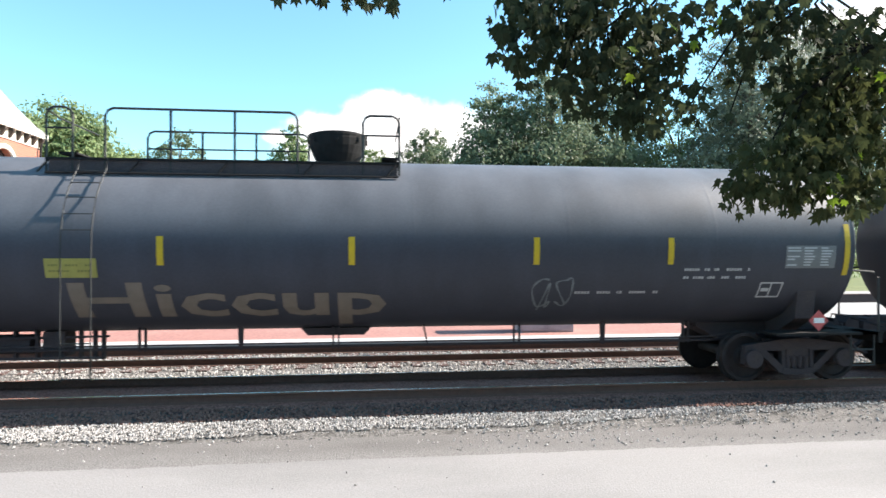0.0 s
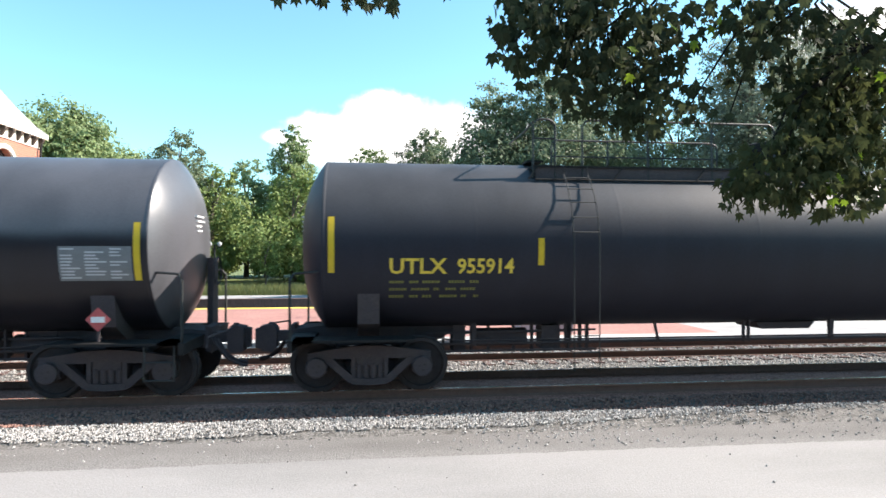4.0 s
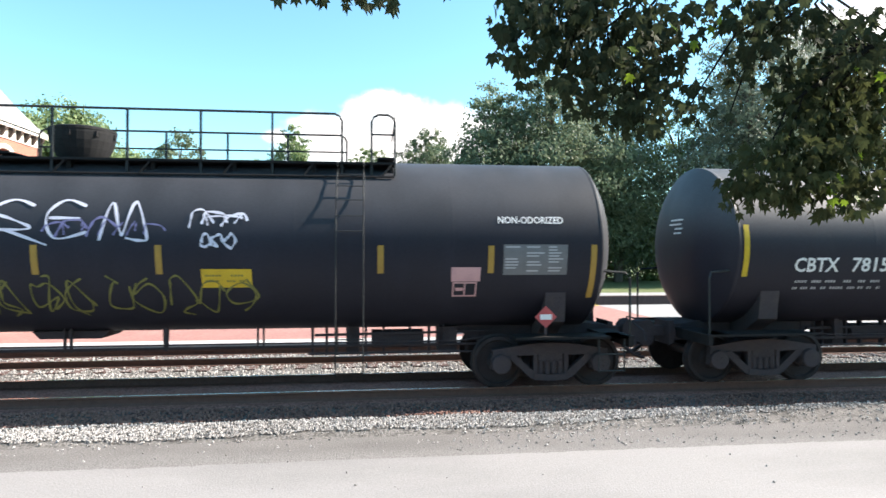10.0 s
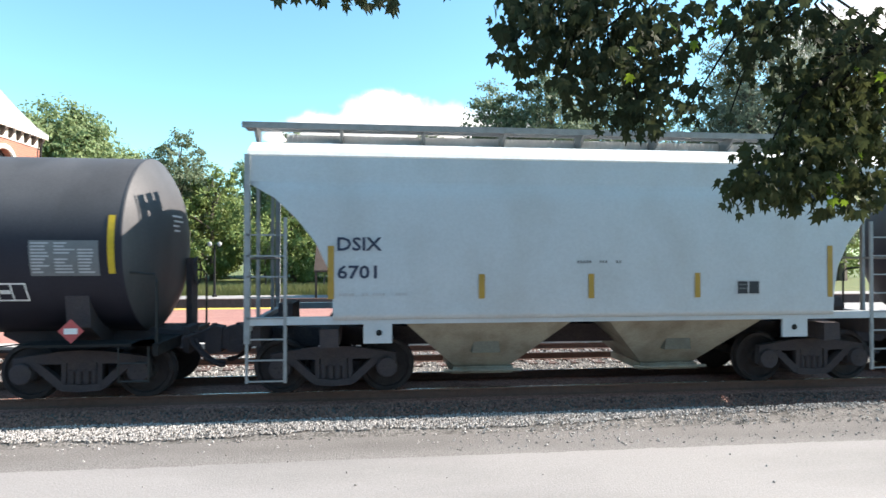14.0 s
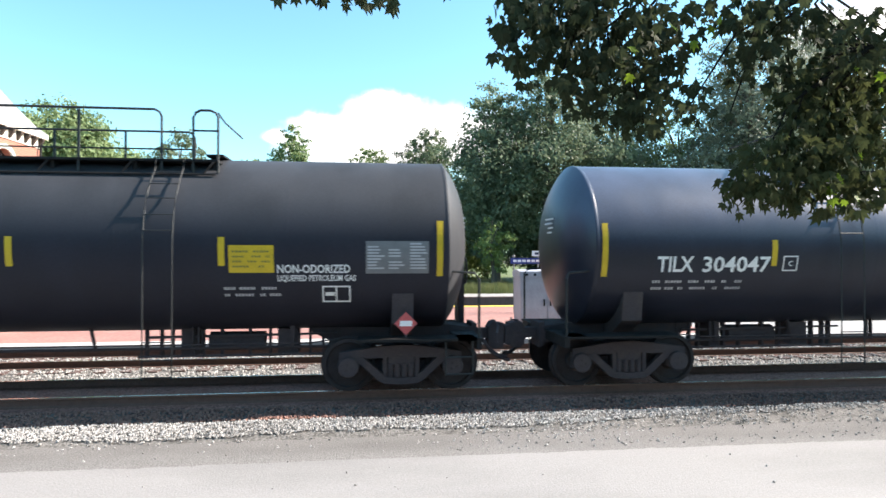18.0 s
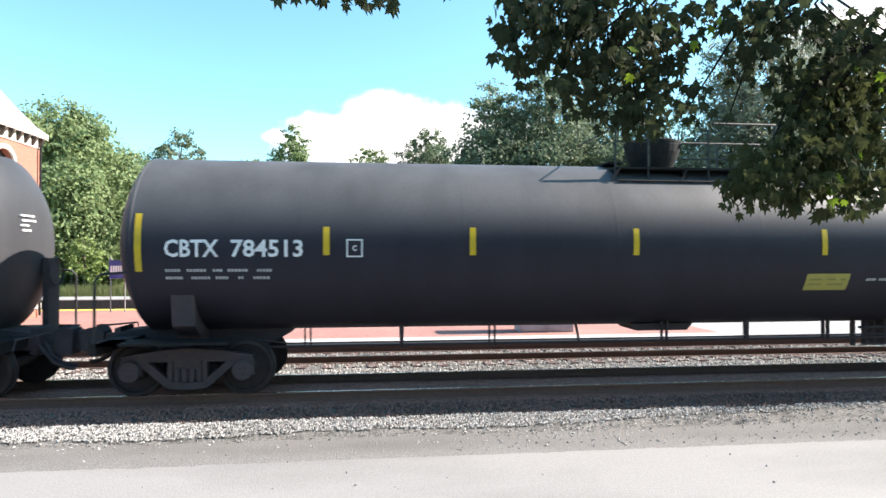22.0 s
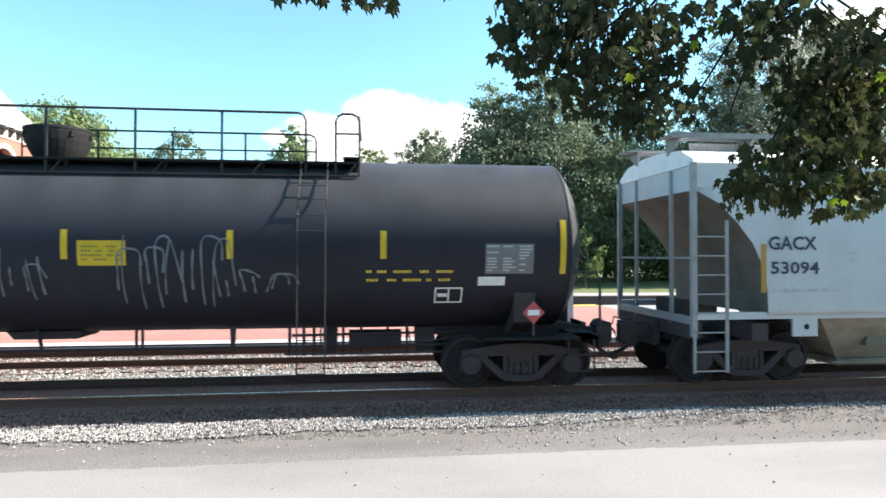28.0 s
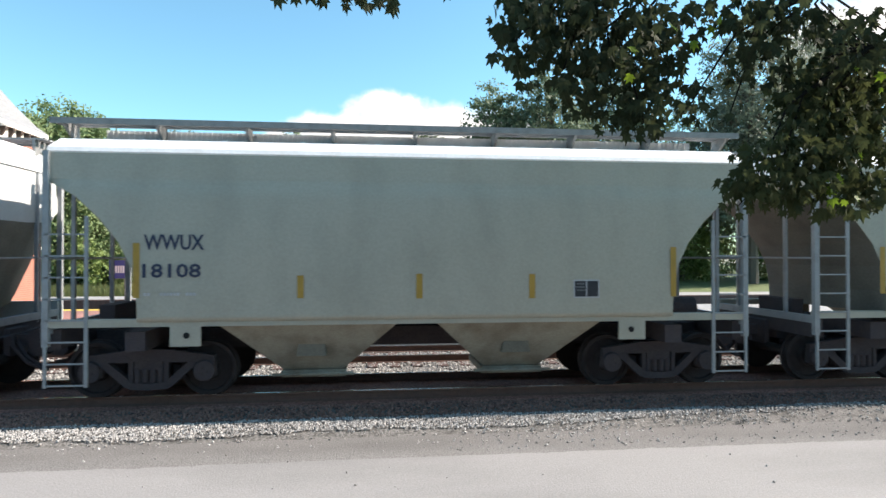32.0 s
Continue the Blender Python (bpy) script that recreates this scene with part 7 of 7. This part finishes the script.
# ---- clouds: a far soft backdrop ----
def cloud(label, puffs, seed):
    """A far upright sheet, clear but for soft white puffs (x, z, half width, half height), broken by noise."""
    bm = bmesh.new()
    xs = [p[0] for p in puffs]
    zs = [p[1] for p in puffs]
    box(bm, min(xs) - 500, max(xs) + 500, 1500, 1500.1, max(2, min(zs) - 300), max(zs) + 300)
    m = bpy.data.materials.new("white_cloud")
    m.use_nodes = True
    n, k = m.node_tree.nodes, m.node_tree.links
    n.remove(n["Principled BSDF"])
    tc = n.new("ShaderNodeTexCoord")
    noi = n.new("ShaderNodeTexNoise")
    noi.inputs["Scale"].default_value, noi.inputs["Detail"].default_value, noi.inputs["Roughness"].default_value = 0.016, 6, 0.55
    mp = n.new("ShaderNodeMapping")
    mp.inputs["Location"].default_value = (seed * 37.0, 0, 0)
    k.new(tc.outputs["Object"], mp.inputs["Vector"])
    k.new(mp.outputs[0], noi.inputs["Vector"])
    best = None
    for x, z, w, h in puffs:
        q = n.new("ShaderNodeMapping")
        q.inputs["Location"].default_value = (-x / w, 0, -z / h)
        q.inputs["Scale"].default_value = (1 / w, 0, 1 / h)
        k.new(tc.outputs["Object"], q.inputs["Vector"])
        ln = n.new("ShaderNodeVectorMath")
        ln.operation = 'LENGTH'
        k.new(q.outputs[0], ln.inputs[0])
        if best is None:
            best = ln.outputs["Value"]
        else:
            mn = n.new("ShaderNodeMath")
            mn.operation = 'SMOOTH_MIN'
            mn.inputs[2].default_value = 0.35
            k.new(best, mn.inputs[0])
            k.new(ln.outputs["Value"], mn.inputs[1])
            best = mn.outputs[0]
    add = n.new("ShaderNodeMath")
    add.operation = 'MULTIPLY_ADD'
    add.inputs[1].default_value = 1.3
    k.new(noi.outputs["Fac"], add.inputs[0])
    k.new(best, add.inputs[2])
    edge = n.new("ShaderNodeMapRange")
    edge.interpolation_type = 'SMOOTHSTEP'
    edge.inputs["From Min"].default_value, edge.inputs["From Max"].default_value = 1.02, 1.90
    edge.inputs["To Min"].default_value, edge.inputs["To Max"].default_value = 1.0, 0.0
    k.new(add.outputs[0], edge.inputs["Value"])
    em = n.new("ShaderNodeEmission")
    em.inputs["Color"].default_value = (1.0, 0.985, 0.97, 1)
    em.inputs["Strength"].default_value = 0.62
    tr = n.new("ShaderNodeBsdfTransparent")
    ms = n.new("ShaderNodeMixShader")
    k.new(edge.outputs[0], ms.inputs[0])
    k.new(tr.outputs[0], ms.inputs[1])
    k.new(em.outputs[0], ms.inputs[2])
    k.new(ms.outputs[0], n["Material Output"].inputs["Surface"])
    ob = tagged(part("cloud", bm, m), label, "cloud", kind="structure")
    ob.visible_shadow = False


cloud("white heaped cloud low over the trees", [(140, 290, 255, 82), (30, 372, 85, 34), (-112, 312, 95, 34), (-225, 285, 40, 18), (10, 265, 240, 66),
      (190, 325, 80, 50), (330, 285, 130, 66)], 3)
cloud("white cloud behind the maple's branches", [(1290, 620, 150, 70), (1440, 640, 160, 90), (1180, 570, 100, 50)], 4)

# ---- maple beside the road ----
bm = bmesh.new()
box(bm, 5.4, 60, 1.5, 5.4, -0.6, ROAD + 0.05)
tagged(part("verge", bm, M["grass"]), "grass verge under the maple", "verge", kind="structure")
LOBES = [(0, 1.0), (14, 0.62), (24, 0.55), (38, 0.92), (52, 0.60), (64, 0.44), (82, 0.66), (104, 0.40), (140, 0.34), (172, 0.18),
         (188, 0.18), (220, 0.34), (256, 0.40), (278, 0.66), (296, 0.44), (308, 0.60), (322, 0.92), (336, 0.55), (346, 0.62)]


def maple_leaves(sprays, seed, size=0.086, more=1.0):
    """Five-lobed leaves hanging tip down about spray centres (x, y, z, rx, rz, count)."""
    rg = np.random.default_rng(seed)
    shape = np.array([(0.0, 0.0)] + [(r * math.sin(radians(a)), r * math.cos(radians(a))) for a, r in LOBES])
    vs, fs, b = [], [], 0
    k = len(LOBES)
    for x, y, z, rx, rz, n in sprays:
        for _ in range(int(n * more)):
            a, q = rg.uniform(0, 6.283), math.sqrt(rg.uniform())
            c = np.array([x + rx * q * math.cos(a), y + rg.normal() * 0.13, z + rz * q * math.sin(a)])
            tip = np.array([rg.normal() * 0.55, rg.normal() * 0.5, -1.0])
            tip /= np.linalg.norm(tip)
            nrm = np.array([rg.normal() * 0.7, -0.6 + rg.normal() * 0.8, 0.5 + 0.5 * rg.normal()])
            nrm -= tip * nrm.dot(tip)
            nrm /= np.linalg.norm(nrm)
            s = size * rg.uniform(0.65, 1.2)
            w = np.cross(nrm, tip)
            fold = rg.uniform(0.05, 0.4)
            p = c + s * (shape[:, :1] * w + shape[:, 1:] * tip + fold * np.abs(shape[:, :1]) * nrm - 0.25 * shape[:, 1:] ** 2 * nrm)
            vs.append(p)
            fs += [(b, b + 1 + i, b + 1 + (i + 1) % k) for i in range(k)]
            b += k + 1
    return np.concatenate(vs).tolist(), fs


maple = tagged(new("maple_tree"), "dark green maple with low overhanging leafy branches", "tree")
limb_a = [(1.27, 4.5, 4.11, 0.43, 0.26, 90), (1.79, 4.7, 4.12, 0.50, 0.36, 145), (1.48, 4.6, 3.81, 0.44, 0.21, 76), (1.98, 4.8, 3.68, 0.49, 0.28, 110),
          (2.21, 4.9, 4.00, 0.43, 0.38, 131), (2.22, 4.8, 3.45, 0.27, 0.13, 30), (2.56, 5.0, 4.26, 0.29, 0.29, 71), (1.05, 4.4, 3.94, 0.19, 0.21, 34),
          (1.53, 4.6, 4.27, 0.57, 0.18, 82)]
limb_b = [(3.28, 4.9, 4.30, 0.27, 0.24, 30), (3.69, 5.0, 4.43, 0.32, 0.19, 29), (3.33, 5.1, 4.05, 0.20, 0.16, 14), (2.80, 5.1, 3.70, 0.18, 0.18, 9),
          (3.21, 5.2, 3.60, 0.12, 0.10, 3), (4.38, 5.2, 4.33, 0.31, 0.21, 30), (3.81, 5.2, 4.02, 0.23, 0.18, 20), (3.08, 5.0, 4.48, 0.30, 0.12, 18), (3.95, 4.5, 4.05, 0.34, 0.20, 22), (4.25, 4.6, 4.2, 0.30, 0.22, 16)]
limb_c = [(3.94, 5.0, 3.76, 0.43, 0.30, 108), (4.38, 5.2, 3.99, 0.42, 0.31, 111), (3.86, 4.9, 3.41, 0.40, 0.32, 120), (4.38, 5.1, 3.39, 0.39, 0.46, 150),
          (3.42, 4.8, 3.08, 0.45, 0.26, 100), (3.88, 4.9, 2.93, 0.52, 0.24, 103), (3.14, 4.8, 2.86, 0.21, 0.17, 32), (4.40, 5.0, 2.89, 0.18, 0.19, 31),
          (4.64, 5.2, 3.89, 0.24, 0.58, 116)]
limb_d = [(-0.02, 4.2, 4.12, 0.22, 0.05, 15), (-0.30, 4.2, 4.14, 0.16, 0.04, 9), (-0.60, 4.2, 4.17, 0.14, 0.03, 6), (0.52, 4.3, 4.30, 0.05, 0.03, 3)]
rg = random.Random(5)
# unseen crown above the view, added to shade the low limbs and the road
upper = []
for i in range(150):
    a, q = rg.uniform(0, 6.28), math.sqrt(rg.random())
    upper.append((6.8 + 4.8 * q * math.cos(a), 2.0 + 4.1 * q * math.sin(a), 7.2 + rg.uniform(-1.9, 2.8) * (1.1 - 0.6 * q), 0.85, 0.6, 60))
bm = bmesh.new()
tube(bm, [(6.6, 3.9, ROAD - 0.1), (6.55, 3.9, 1.2), (6.4, 3.85, 3.4), (6.2, 3.8, 6.0), (6.0, 3.7, 9.2)], [0.30, 0.24, 0.20, 0.14, 0.03], 12)
part("trunk", bm, M["bark"], maple, "furrowed grey maple trunk")
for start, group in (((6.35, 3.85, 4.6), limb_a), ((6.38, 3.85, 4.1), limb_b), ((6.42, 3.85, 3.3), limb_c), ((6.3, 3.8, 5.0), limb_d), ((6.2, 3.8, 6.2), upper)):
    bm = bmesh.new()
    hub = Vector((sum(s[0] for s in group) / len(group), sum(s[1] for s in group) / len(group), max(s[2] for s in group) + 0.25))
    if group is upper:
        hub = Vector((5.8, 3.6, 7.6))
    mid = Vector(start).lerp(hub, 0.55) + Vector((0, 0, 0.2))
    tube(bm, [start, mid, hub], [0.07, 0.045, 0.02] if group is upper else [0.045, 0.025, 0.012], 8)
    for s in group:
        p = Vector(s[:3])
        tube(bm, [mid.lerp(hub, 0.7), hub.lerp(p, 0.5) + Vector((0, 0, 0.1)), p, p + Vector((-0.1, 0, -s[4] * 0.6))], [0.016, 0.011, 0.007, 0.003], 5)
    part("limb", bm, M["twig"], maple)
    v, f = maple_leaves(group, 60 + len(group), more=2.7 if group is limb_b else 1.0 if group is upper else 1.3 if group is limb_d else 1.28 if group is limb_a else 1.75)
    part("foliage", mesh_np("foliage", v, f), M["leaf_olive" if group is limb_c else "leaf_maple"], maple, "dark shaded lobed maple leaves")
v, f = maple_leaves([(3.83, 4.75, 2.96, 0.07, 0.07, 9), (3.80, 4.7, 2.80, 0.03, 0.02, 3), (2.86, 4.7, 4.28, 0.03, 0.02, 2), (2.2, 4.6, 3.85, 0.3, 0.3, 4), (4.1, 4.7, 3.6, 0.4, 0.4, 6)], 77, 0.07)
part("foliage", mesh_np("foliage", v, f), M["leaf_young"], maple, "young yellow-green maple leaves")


# ---- what moves ----
def travelled(t):
    """How far the train has run by t seconds: it slows very slightly."""
    return 12.55 * t - 0.00625 * t * t


def motions():
    for car, place in TRAIN:
        walk(car, [(k * 0.5, pose(place - travelled(k * 0.5), Y1, 0)) for k in range(65)])
    # each wheelset turns while its car runs past; radius 0.457
    for wheel, x, z, place in WHEELS:
        angle = lambda t: -math.degrees(travelled(t) / 0.457)
        passing = [t / FPS for t in range(0, 32 * FPS + 1) if -16 < place - travelled(t / FPS) < 20]
        if not passing:
            continue
        rows = [(t, pose(x, 0, z, 0, angle(t), 0)) for t in passing]
        if passing[0] > 0:
            rows.insert(0, (0.0, rows[0][1]))
        if passing[-1] < 32:
            rows.append((32.0, rows[-1][1]))
        walk(wheel, rows)


motions()
